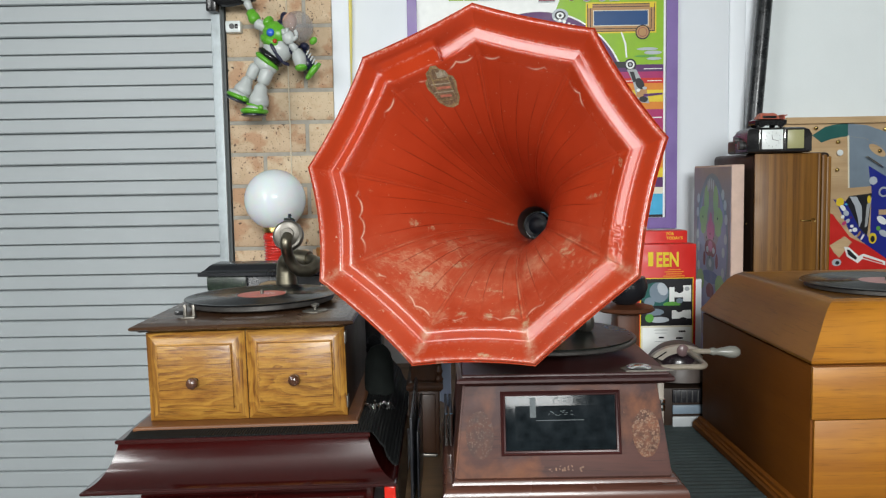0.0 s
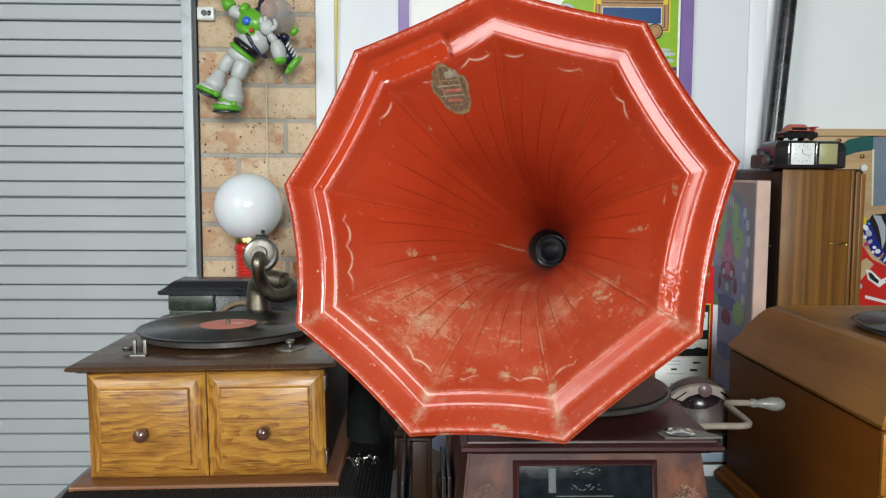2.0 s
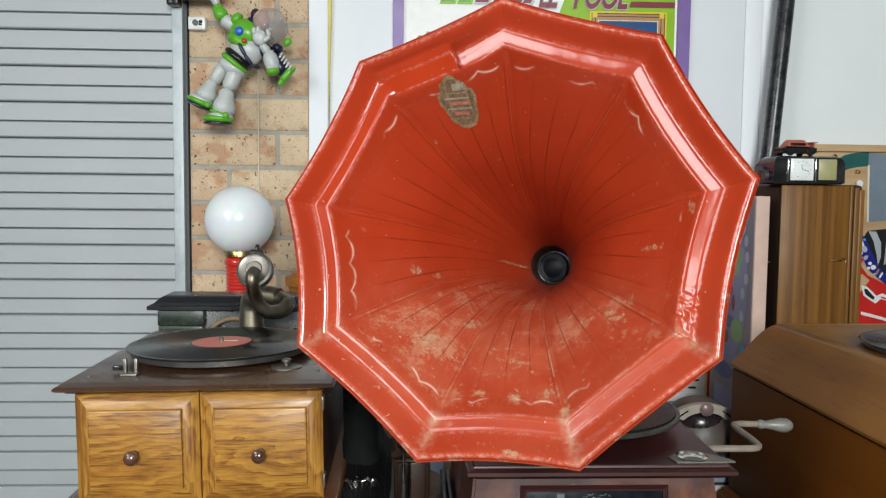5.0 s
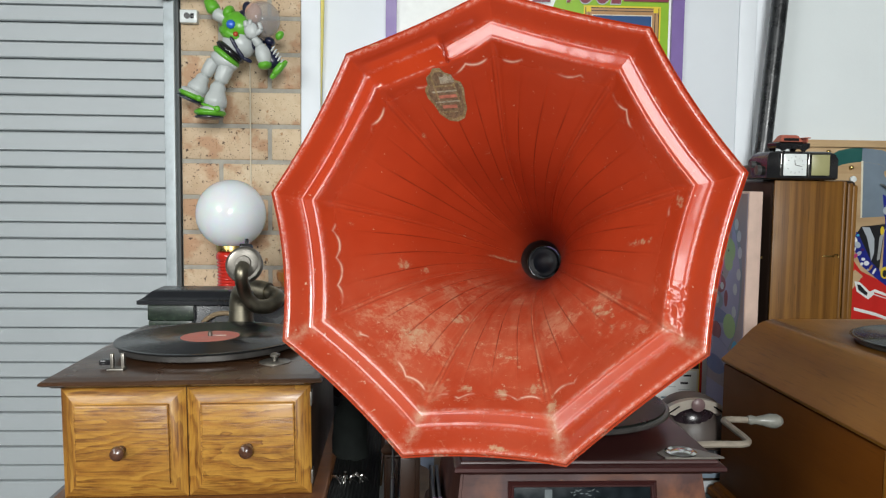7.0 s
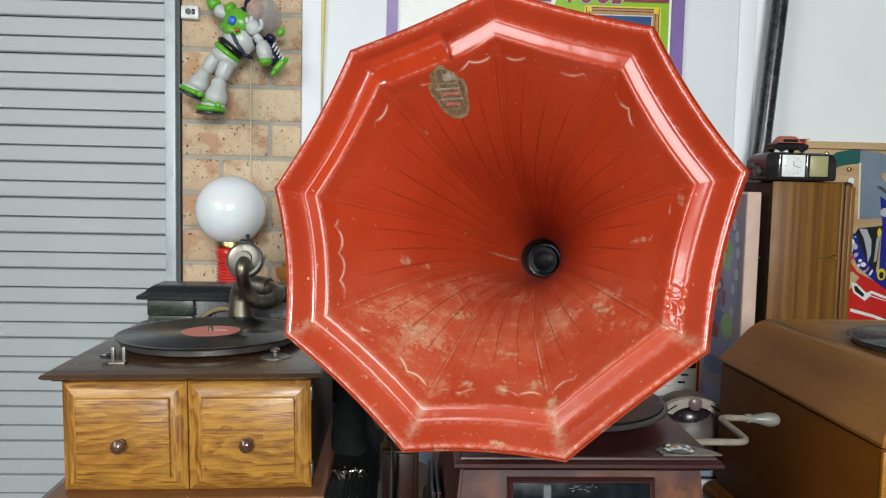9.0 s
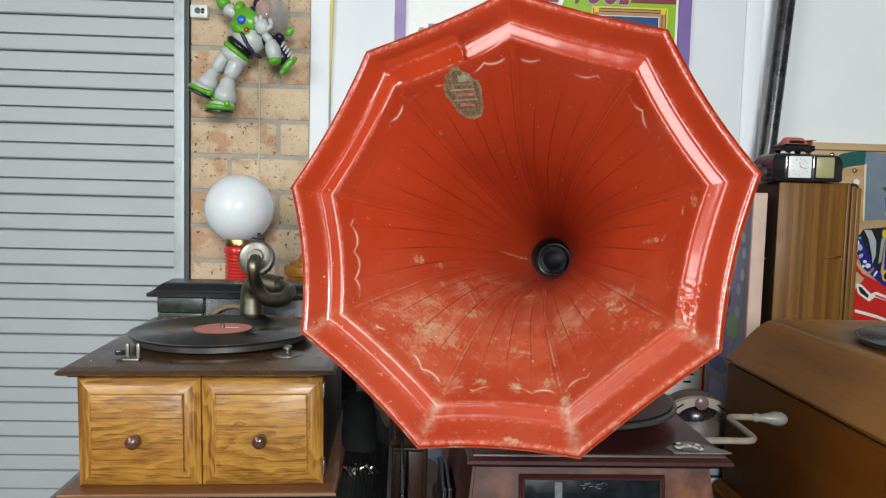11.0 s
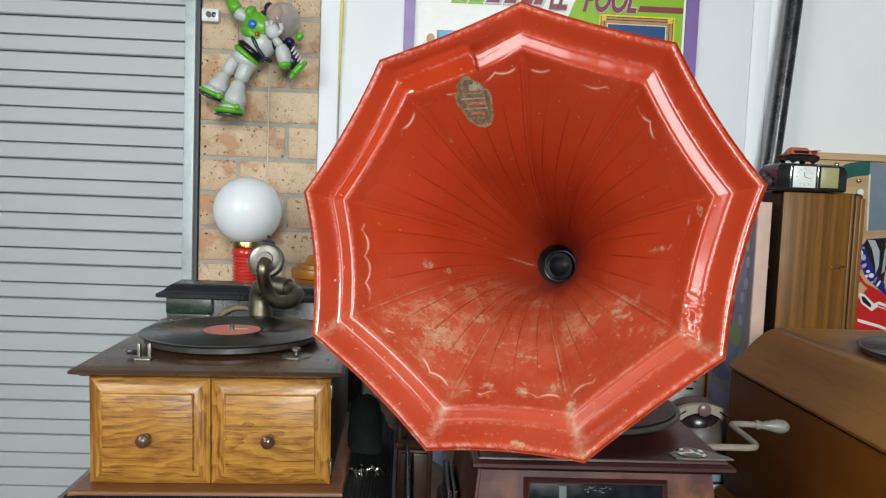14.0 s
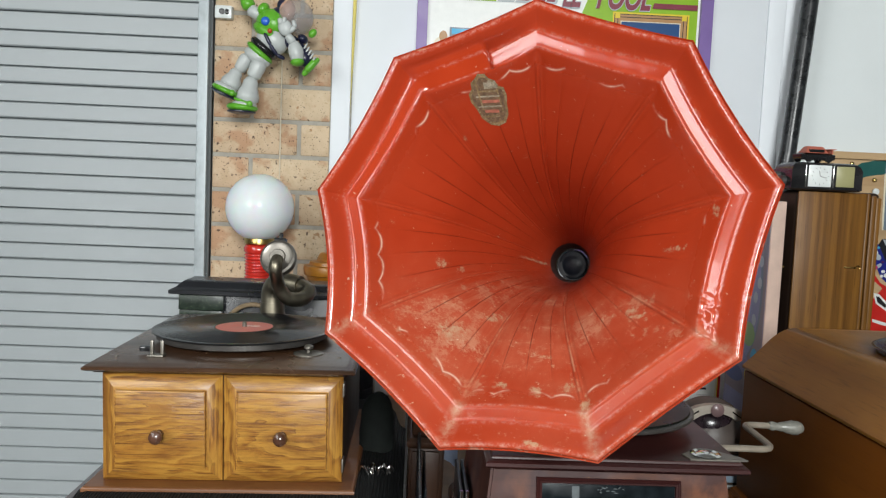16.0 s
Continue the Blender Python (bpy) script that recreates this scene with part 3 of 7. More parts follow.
def ribbed(name, color, rough, axis, pitch, strength=0.8):
    m, nt, b = base_material(name)
    b.inputs["Specular IOR Level"].default_value = 0.2
    v = coords(nt)
    sep = nt.nodes.new("ShaderNodeSeparateXYZ")
    nt.links.new(v, sep.inputs[0])
    w = maths(nt, "SINE", maths(nt, "MULTIPLY", sep.outputs["XYZ".index(axis)], 2 * math.pi / pitch))
    col = mix(nt, noise_of(nt, v, 40, 5), tuple(c * 0.7 for c in color), tuple(c * 1.4 for c in color))
    nt.links.new(col, b.inputs["Base Color"])
    b.inputs["Roughness"].default_value = rough
    h = maths(nt, "ADD", w, maths(nt, "MULTIPLY", noise_of(nt, v, 500, 3), 0.6))
    bump_of(nt, b, h, strength, 0.0012)
    return m


M_BLACKMAT = ribbed("black_woven_mat", (0.008, 0.009, 0.009), 0.75, "X", 0.0042)
M_BLACKCLOTH = plain("black_ribbed_cloth", (0.009, 0.011, 0.010), 0.85, 0, 0.4, 60, 0.5, 400, Specular_IOR_Level=0.15)
M_GREYMAT = plain("dark_corrugated_mat", (0.035, 0.05, 0.05), 0.7, 0, 0.25, 20, 0.6, 500)

# ---- setting ----
WALL = 2.27
tagged(part("floor", boxed(-3.2, 3.0, -3.4, 2.6, -0.1, 0.0), M_FLOOR), "grey stained concrete garage floor", "floor", kind="structure")
tagged(part("ceiling", boxed(-3.2, 3.0, -3.4, 2.6, CEILING, CEILING + 0.1), M_CEIL), "off-white painted flat garage ceiling", "ceiling", kind="structure")
tagged(part("wall_south", boxed(-3.2, 3.0, -3.5, -3.4, 0, CEILING), M_ROOMWALL), "plain painted garage wall", "wall", kind="structure")
tagged(part("wall_west", boxed(-3.3, -3.2, -3.5, 2.7, 0, CEILING), M_ROOMWALL), "plain painted garage wall", "wall", kind="structure")
tagged(part("wall_east", boxed(3.0, 3.1, -3.5, 2.7, 0, CEILING), M_ROOMWALL), "plain painted garage wall", "wall", kind="structure")
# brick pier between the roller door and the white panel
wall_north = tagged(part("wall_north", boxed(-0.575, -0.20, WALL - 0.0025, 2.6, 0, CEILING), M_MORTAR), "cream speckled brick pier with grey mortar joints", "wall", kind="structure")
tagged(part("wall_north_west", boxed(-3.2, -0.575, WALL + 0.12, 2.6, 0, CEILING), M_ROOMWALL), "plain wall closing the roller door opening", "wall", kind="structure")
tagged(part("wall_north_east", boxed(-0.20, 3.0, WALL + 0.004, 2.6, 0, CEILING), M_GREYWALL), "smooth grey-white painted wall", "wall", kind="structure")

# white panel door with its trim
door_1 = tagged(part("door_1", boxed(-0.238, 0.782, WALL - 0.004, WALL + 0.03, 0, CEILING, 0.002), M_WHITEWALL), "smooth white painted flush panel behind the poster", "door", kind="structure")
part("door_trim", boxed(-0.287, -0.241, WALL - 0.022, WALL + 0.03, 0, CEILING, 0.003), M_WHITETRIM, door_1)
part("door_trim", boxed(0.7825, 0.826, WALL - 0.0065, WALL + 0.03, 0, CEILING, 0.003), M_WHITETRIM, door_1)
part("door_trim", boxed(0.8265, 0.872, WALL - 0.002, WALL + 0.03, 0, CEILING, 0.003), M_WHITETRIM, door_1)

# roller door: guide rail, seal and rolled slats
roller = tagged(thing("roller_door", pose(0, 0, 0), "grey ribbed steel roller garage door, closed", "roller door", kind="structure"))
guide = boxed(-0.611, -0.586, WALL - 0.022, WALL + 0.1, 0, CEILING, 0.002)
part("guide_rail", guide, M_GALV, roller, "galvanised steel guide rail")
part("seal", boxed(-0.585, -0.5775, WALL - 0.012, WALL + 0.1, 0, CEILING), M_SEAL, roller, "dark grey rubber seal")
PITCH = 0.0858
bm = bmesh.new()
prof = [(0.0, 0.0), (0.0015, -0.006), (0.004, -0.0085), (0.0355, -0.0085), (0.0372, -0.006), (0.0382, 0.007), (0.0392, 0.007), (0.0398, -0.004), (0.0415, -0.0085), (0.080, -0.0085), (0.0825, -0.006), (PITCH, 0.010)]
va = [bm.verts.new((-3.1, y, z)) for z, y in prof]
vb = [bm.verts.new((-0.608, y, z)) for z, y in prof]
for i in range(len(prof) - 1):
    bm.faces.new((va[i], vb[i], vb[i + 1], va[i + 1]))
finish(bm, 25)
slat_mesh = mesh_of("slat", bm, M_DOORSTEEL)
for k in range(29):
    s = new("slat", slat_mesh)
    s.parent = roller
    s.location = (0, WALL + 0.005, 0.033 + k * PITCH)


# ---- cove-lidded red console under the small gramophone ----
def cove(inset, z0, z1, n=14, bow=1.0):
    """A hollow curve that starts steep at the top and flares out at the foot."""
    out = []
    for i in range(n + 1):
        a = math.pi / 2 * i / n
        out.append((inset * (1 - math.cos(a)) * bow + inset * (i / n) * (1 - bow), z0 + (z1 - z0) * math.sin(a)))
    return out


def console():
    t = thing("console_gramophone", pose(-0.288, 1.5, 0, 0, -0.9, 0), "glossy dark red mahogany console with a hollow-curved lid", "console")
    x0, x1, y0, y1 = -0.2295, 0.2295, -0.342, 0.2
    lid = bmesh.new()
    curve = [(0.004, 0.9040), (0.0012, 0.9045), (0.0, 0.9058), (0.0, 0.9082), (0.0012, 0.9096), (0.0030, 0.9098)] + [(0.0036 + 0.0394 * i / 16, 0.9106 + 0.0534 * (0.30 * i / 16 + 0.70 * (i / 16) ** 3)) for i in range(17)] + [(0.0430, 0.9665), (0.0400, 0.9680), (0.0395, 0.9715), (0.0415, 0.9733)]
    loft_rect(lid, x0, x1, y0, y1, curve)
    part("lid", lid, M_MAHOGANY, t, "", 30)
    body = bmesh.new()
    box(body, x0 + 0.045, x1 - 0.045, y0 + 0.110, y1, 0.13, 0.9036, 0.003)
    part("body", body, M_MAHOGANY, t)
    part("corner_post", boxed(x1 - 0.0185, x1 - 0.002, y0 + 0.002, y0 + 0.0185, 0.0, 0.9038, 0.0015), M_REDPOT, t, "bright red front corner post")
    for sx in (-1, 1):
        d = bmesh.new()
        a, b = (x0 + 0.055, -0.003) if sx < 0 else (0.003, x1 - 0.055)
        loft_rect(d, a, b, 0.17, 0.86, [(0, 0), (0, 0.012), (0.004, 0.016), (0.04, 0.016), (0.046, 0.011)])
        bmesh.ops.transform(d, matrix=Matrix.Translation((0, y0 + 0.1105, 0)) @ Matrix.Rotation(radians(90), 4, "X"), verts=d.verts)
        dr = part("door", d, M_MAHOGANY, t)
        part("handle", turned([(0.0, 0.0), (0.006, 0.0), (0.005, 0.008), (0.011, 0.012), (0.010, 0.02), (0.0, 0.023)], 16, pose(sx * 0.02, y0 + 0.095, 0.5, 90)), M_BRASS, dr)
        for sy in (y0 + 0.14, y1 - 0.035):
            part("leg", turned([(0.022, 0.0), (0.026, 0.02), (0.02, 0.05), (0.028, 0.1), (0.028, 0.131)], 16, Matrix.Translation((sx * 0.155, sy, 0))), M_MAHOGANY, t)
    return t


console()


# black woven mat over the console top, its edge hanging down the side
def mat_sheet():
    xs = [-0.488, -0.480] + list(np.linspace(-0.470, -0.112, 10))
    prof = [(x, 0.9738 + (x + 0.303) * 0.0157 - (0.006 if i == 0 else 0.002 if i == 1 else 0.0)) for i, x in enumerate(xs)]
    # the drape follows the hollow of the lid
    for i in range(1, 11):
        a = math.pi / 2 * i / 10
        prof.append((-0.110 + 0.016 * min(1, i / 3) + 0.022 * (1 - math.cos(a)), 0.9766 - 0.052 * math.sin(a)))
    bm = bmesh.new()
    ys = list(np.linspace(1.200, 1.69, 24))
    rng = random.Random(4)
    top, bot = [], []
    for y in ys:
        wob = 0.0012 * math.sin(y * 41) + 0.0007 * rng.random()
        top.append([bm.verts.new((x, y, z + wob + 0.003)) for x, z in prof])
        bot.append([bm.verts.new((x - (0.002 if i > 12 else 0), y, z + wob * 0.3)) for i, (x, z) in enumerate(prof)])
    for a, b in zip(top, top[1:]):
        for i in range(len(prof) - 1):
            bm.faces.new((a[i], a[i + 1], b[i + 1], b[i]))
    for a, b in zip(bot, bot[1:]):
        for i in range(len(prof) - 1):
            bm.faces.new((a[i], b[i], b[i + 1], a[i + 1]))
    for i in range(len(prof) - 1):
        bm.faces.new((top[0][i], bot[0][i], bot[0][i + 1], top[0][i + 1]))
        bm.faces.new((top[-1][i], top[-1][i + 1], bot[-1][i + 1], bot[-1][i]))
    for k in range(len(ys) - 1):
        bm.faces.new((top[k][0], top[k + 1][0], bot[k + 1][0], bot[k][0]))
        bm.faces.new((top[k][-1], bot[k][-1], bot[k + 1][-1], top[k + 1][-1]))
    return bm


solid("woven_mat", mat_sheet(), M_BLACKMAT, "black woven mat draped over the red console lid", "mat")


# ---- small oak gramophone on the console ----
def raised_door(x0, x1, z0, z1, y, grain):
    """A raised-field door leaf that faces -y."""
    bm = bmesh.new()
    loft_rect(bm, x0, x1, z0, z1, [(0, 0), (0.0, 0.0045), (0.0012, 0.0056), (0.0175, 0.0135), (0.0190, 0.0135), (0.0196, 0.0172), (0.0215, 0.0182)])
    bm.normal_update()
    for f in bm.faces:
        c = f.calc_center_median()
        if abs(f.normal.x) > 0.2 and abs(f.normal.y) < 0.1 and min(c.x - x0, x1 - c.x) < 0.0185:
            f.material_index = 1
    bmesh.ops.transform(bm, matrix=Matrix.Translation((0, y, 0)) @ Matrix.Rotation(radians(90), 4, "X"), verts=bm.verts)
    return bm


def groove_disc(bm, r, z, m, n=72):
    prof = [(0.0, z), (r * 0.30, z), (r * 0.32, z + 0.0002)]
    k = 40
    for i in range(k):
        q = r * (0.34 + 0.62 * i / k)
        prof += [(q, z + 0.0002), (q + r * 0.006, z - 0.00005)]
    prof += [(r * 0.975, z + 0.0003), (r * 0.995, z - 0.0002), (r, z - 0.0012), (0.0, z - 0.0018)]
    return lathe(bm, prof, n, m)


def record(parent, cx, cy, z, r, label_mat, pm=Matrix(), name="record"):
    disc = part(name, groove_disc(bmesh.new(), r, z, Matrix.Translation((cx, cy, 0))), M_VINYL, parent, "black shellac record", 20)
    lab = part("label", turned([(0.0035, z + 0.0002), (r * 0.315, z + 0.0002), (r * 0.317, z + 0.0006), (0.0035, z + 0.0006)], 48, Matrix.Translation((cx, cy, 0))), label_mat, disc, "round paper label")
    return disc


def oak_gramophone():
    ox, oy, oz = -0.306, 1.265, 0.967
    t = thing("cabinet_gramophone", pose(ox, oy, oz, 0, -0.9, 0), "honey oak table gramophone with two panelled doors and a brown top", "gramophone")

    def P(name, bm, m, parent=t, label="", smooth=35):
        return part(name, bm, m, parent, label, smooth)

    plinth = bmesh.new()
    loft_rect(plinth, -0.172, 0.172, -0.033, 0.345, [(0, 0.0085), (0, 0.0125), (0.001, 0.0142), (0.003, 0.0152), (0.005, 0.0155)])
    P("plinth", plinth, M_PLINTH)
    P("body", boxed(-0.1525, 0.1525, 0.0, 0.335, 0.0157, 0.159, 0.001), M_DARKSIDE)
    for sx in (-1, 1):
        a, b = (-0.1535, -0.0008) if sx < 0 else (0.0008, 0.1535)
        d = P("door", raised_door(a, b, 0.0162, 0.1555, -0.0005, 0), [M_OAK, M_OAKSTILE])
        knob = turned([(0.0, 0.0), (0.0055, 0.0), (0.0045, 0.006), (0.0075, 0.010), (0.0092, 0.0145), (0.0082, 0.019), (0.0045, 0.022), (0.0, 0.0228)], 24, pose(sx * 0.0775, -0.019, 0.081, 90))
        P("knob", knob, M_KNOB, d, "turned dark knob")
        for hz in ((0.03, 0.13) if sx > 0 else ()):
            P("hinge", boxed(sx * 0.1542 - 0.0012, sx * 0.1542 + 0.0012, -0.010, 0.006, hz, hz + 0.018, 0.0006), M_NICKELLIGHT, d, "small chrome hinge")
    top = bmesh.new()
    loft_rect(top, -0.171, 0.171, -0.031, 0.365, [(0.012, 0.1592), (0.010, 0.1612), (0.004, 0.1625), (0.0005, 0.1645), (0.0, 0.1668), (0.002, 0.1688), (0.006, 0.1700), (0.011, 0.1720), (0.014, 0.1728)])
    P("top_board", top, M_TEAKTOP)
    tz = 0.1728
    # platter and record
    P("platter", turned([(0.0, tz + 0.004), (0.119, tz + 0.004), (0.123, tz + 0.006), (0.1235, tz + 0.013), (0.121, tz + 0.0145), (0.0, tz + 0.0145)], 72, Matrix.Translation((-0.006, 0.152, 0))), M_PLATTER)
    rec = record(t, -0.006, 0.152, tz + 0.0168, 0.130, M_LABELRED)
    P("ink", plated(rect(-0.003, 0.005, 0.022, 0.0085) , Matrix.Translation((-0.006, 0.150, tz + 0.0175)), 0.0002), M_LABELINK, rec)
    P("spindle", turned([(0.0032, tz), (0.0032, tz + 0.023), (0.002, tz + 0.0245), (0.0, tz + 0.025)], 16, Matrix.Translation((-0.006, 0.152, 0))), M_NICKELLIGHT)
    # brake clips at the front
    for cx in (-0.099, -0.0855):
        P("brake_clip", boxed(cx - 0.0022, cx + 0.0022, 0.018, 0.024, tz, tz + 0.021, 0.001), M_NICKELLIGHT, t, "small chrome clip")
    P("brake_plate", boxed(-0.103, -0.082, 0.010, 0.026, tz, tz + 0.003, 0.001), M_NICKELLIGHT)
    P("brake_pad", boxed(-0.118, -0.100, 0.026, 0.036, tz + 0.004, tz + 0.011, 0.002), M_BLACKPLASTIC)
    # speed regulator
    dial = P("speed_dial", turned([(0.0, tz), (0.0205, tz), (0.0205, tz + 0.0012), (0.017, tz + 0.0022), (0.0, tz + 0.0024)], 32, Matrix.Translation((0.101, 0.052, 0))), M_NICKELLIGHT)
    P("speed_knob", turned([(0.003, tz), (0.003, tz + 0.006), (0.0065, tz + 0.008), (0.0065, tz + 0.011), (0.003, tz + 0.0125), (0.0, tz + 0.013)], 20, Matrix.Translation((0.101, 0.052, 0))), M_NICKELLIGHT, dial)
    for sx, sy in ((-0.143, 0.015), (0.145, 0.03), (-0.143, 0.33)):
        P("screw", turned([(0.0028, tz - 0.0005), (0.0026, tz + 0.0008), (0.0, tz + 0.0012)], 12, Matrix.Translation((sx, sy, 0))), M_NICKELLIGHT)
    # tone arm
    bx, by = 0.006, 0.318
    P("arm_base", turned([(0.0, tz), (0.031, tz), (0.031, tz + 0.003), (0.024, tz + 0.006), (0.0205, tz + 0.010), (0.0195, tz + 0.030), (0.0, tz + 0.030)], 36, Matrix.Translation((bx, by, 0))), M_NICKEL)
    path = smooth_path([(bx, by, tz + 0.026), (bx, by, tz + 0.043), (bx + 0.006, by - 0.006, tz + 0.058), (bx + 0.026, by - 0.018, tz + 0.064), (bx + 0.050, by - 0.030, tz + 0.062)], 8)
    P("tone_arm", piped(path, [0.0185, 0.0185, 0.018, 0.0165, 0.0155], 20), M_NICKEL)
    goose = smooth_path([(bx + 0.050, by - 0.030, tz + 0.061), (bx + 0.066, by - 0.045, tz + 0.055), (bx + 0.058, by - 0.068, tz + 0.046), (bx + 0.038, by - 0.082, tz + 0.048), (bx + 0.026, by - 0.092, tz + 0.066), (bx + 0.023, by - 0.108, tz + 0.090), (bx + 0.023, by - 0.110, tz + 0.104), (bx + 0.024, by - 0.098, tz + 0.111)], 8)
    P("gooseneck", piped(goose, [0.0125, 0.012, 0.0115, 0.011, 0.0105, 0.010, 0.0095], 18), M_NICKEL)
    sbm = pose(bx + 0.024, by - 0.090, tz + 0.112, 68, 0, -8)
    sb = P("sound_box", turned([(0.0, -0.010), (0.022, -0.010), (0.0275, -0.007), (0.0285, 0.0), (0.0275, 0.006), (0.024, 0.008), (0.022, 0.0068), (0.013, 0.0062), (0.0115, 0.0085), (0.0, 0.0085)], 40, sbm), M_NICKELLIGHT)
    bar = bmesh.new()
    box(bar, -0.009, 0.009, 0.024, 0.032, -0.006, 0.006, 0.001)
    box(bar, -0.0025, 0.0025, 0.030, 0.041, -0.003, 0.003, 0.0008)
    bmesh.ops.transform(bar, matrix=sbm, verts=bar.verts)
    P("needle_holder", bar, M_BLACKPLASTIC, sb)
    return t


oak_gramophone()

# chrome crank end lying on the mat beside the oak gramophone
t = thing("chrome_clasp", pose(-0.116, 1.315, 0.9785, 0, 0, 12), "small bent chrome clasp lying on the black mat", "clasp")
rng = random.Random(21)
for k in range(6):
    p = [(-0.016 + 0.007 * k + rng.uniform(-0.003, 0.003), rng.uniform(-0.012, 0.003), 0.001 + rng.uniform(0, 0.003)) for q in range(2)]
    p = [p[0], ((p[0][0] + p[1][0]) / 2 + 0.003, (p[0][1] + p[1][1]) / 2, 0.010 + 0.004 * rng.random()), (p[1][0] + 0.010, p[1][1], 0.001)]
    part("link", piped(smooth_path(p, 5), [0.0014, 0.0029, 0.0015], 7), M_CHROME, t)

# rounded black ribbed pouch standing behind the clasp
def ribbed_pouch():
    bm = bmesh.new()
    rng = random.Random(5)
    n, rows = 26, 15
    rings = []
    for k in range(rows):
        z = 0.084 * k / (rows - 1)
        base = 0.0265 * (1 - 0.12 * (k / rows)) * math.sqrt(max(0.02, 1 - max(0.0, (k - 8) / 6.2) ** 2))
        rings.append([bm.verts.new(((base + rng.uniform(-0.0005, 0.0005) + 0.0006 * math.sin(5 * a + k)) * math.cos(a), base * math.sin(a), z + rng.uniform(-0.0015, 0.0015) * (k > 0))) for a in np.linspace(0, 2 * math.pi, n + 1)[:-1]])
    for a, b in zip(rings, rings[1:]):
        for i in range(n):
            bm.faces.new((a[i], a[(i + 1) % n], b[(i + 1) % n], b[i]))
    bm.faces.new(rings[0][::-1])
    bm.faces.new(rings[-1])
    return bm


pouch = solid("ribbed_pouch", ribbed_pouch(), M_BLACKCLOTH, "rounded black fabric pouch standing on the mat", "pouch", smooth=60)
pouch.matrix_world = pose(-0.1155, 1.425, 0.9785, 0, 0, 0)

# ---- red horn gramophone ----
HORN_AT = Vector((0.036, 0.9958, 1.3425))
HORN_YAW, HORN_UP = radians(-19.6), radians(11.3)
horn_z = Vector((math.sin(HORN_YAW) * math.cos(HORN_UP), -math.cos(HORN_YAW) * math.cos(HORN_UP), math.sin(HORN_UP)))
horn_x = Vector((0, 0, 1)).cross(horn_z).normalized()
horn_y = horn_z.cross(horn_x)
HORN = Matrix.Translation(HORN_AT) @ Matrix((horn_x, horn_y, horn_z)).transposed().to_4x4()
RIM = [(0.2285, 92.8), (0.2297, 132.7), (0.2261, 173.4), (0.2313, 211.5), (0.2289, 253.5), (0.2275, 292.0), (0.2269, 332.1), (0.2327, 372.6), (0.2314, 412.5)]
# how far each edge between two corners dips inwards
DIP = [0.006, 0.015, 0.027, 0.015, 0.021, 0.008, 0.025, 0.020, 0.009]
# share of the rim's radius, depth behind the mouth, roundness
FLARE = [
    (1.0, 0.0046, 0.0), (0.998, 0.0024, 0.0), (0.995, 0.0008, 0.0), (0.991, -0.0002, 0.0), (0.985, -0.0004, 0.0), (0.980, -0.0002, 0.0), (0.975, 0.0002, 0.0), (0.970, 0.0008, 0.0),
    (0.965, 0.0016, 0.0), (0.960, 0.0026, 0.0), (0.954, 0.0040, 0.0), (0.946, 0.0060, 0.0), (0.937, 0.0083, 0.0), (0.928, 0.0105, 0.0), (0.919, 0.0126, 0.0), (0.911, 0.0143, 0.0), (0.903, 0.0157, 0.0),
    (0.896, 0.0168, 0.0), (0.889, 0.0176, 0.0), (0.884, 0.0180, 0.0), (0.879, 0.01815, 0.0), (0.874, 0.01826, 0.0), (0.868, 0.0186, 0.0), (0.862, 0.0190, 0.0), (0.845, 0.0200, 0.0), (0.836, 0.0205, 0.0), (0.831, 0.0207, 0.0),
    (0.826, 0.02076, 0.005), (0.821, 0.02083, 0.01), (0.817, 0.0212, 0.01), (0.812, 0.0220, 0.015), (0.807, 0.0231, 0.02), (0.802, 0.0245, 0.025), (0.795, 0.0266, 0.03), (0.780, 0.0311, 0.045), (0.762, 0.0366, 0.06), (0.745, 0.0415, 0.07),
]
FLARE += [
    (0.70, 0.0545, 0.08), (0.65, 0.069, 0.09), (0.60, 0.084, 0.11), (0.55, 0.099, 0.13), (0.50, 0.1165, 0.16), (0.45, 0.138, 0.20), (0.40, 0.164, 0.26), (0.35, 0.196, 0.34),
    (0.30, 0.233, 0.45), (0.25, 0.274, 0.58), (0.21, 0.310, 0.72), (0.183, 0.336, 0.80), (0.172, 0.346, 0.85), (0.160, 0.357, 0.93), (0.145, 0.372, 0.97), (0.122, 0.397, 1.0), (0.108, 0.416, 1.0), (0.103, 0.43, 1.0),
]
BEND = Vector((-0.016, 0.010))
SWAY = Vector((-0.012, 0.007))


def axis_shift(s):
    """How far the horn's curved axis has wandered sideways at a depth."""
    s = max(0.0, s)
    return BEND * (s / 0.43) ** 1.3 + SWAY * math.sin(math.pi * min(1.0, s / 0.42))


def dents(x, y):
    """Slow unevenness of beaten sheet metal, in metres."""
    return 0.0004 * noise.noise((x * 24, y * 24, 0.3)) + 0.00016 * noise.noise((x * 62, y * 62, 1.7))


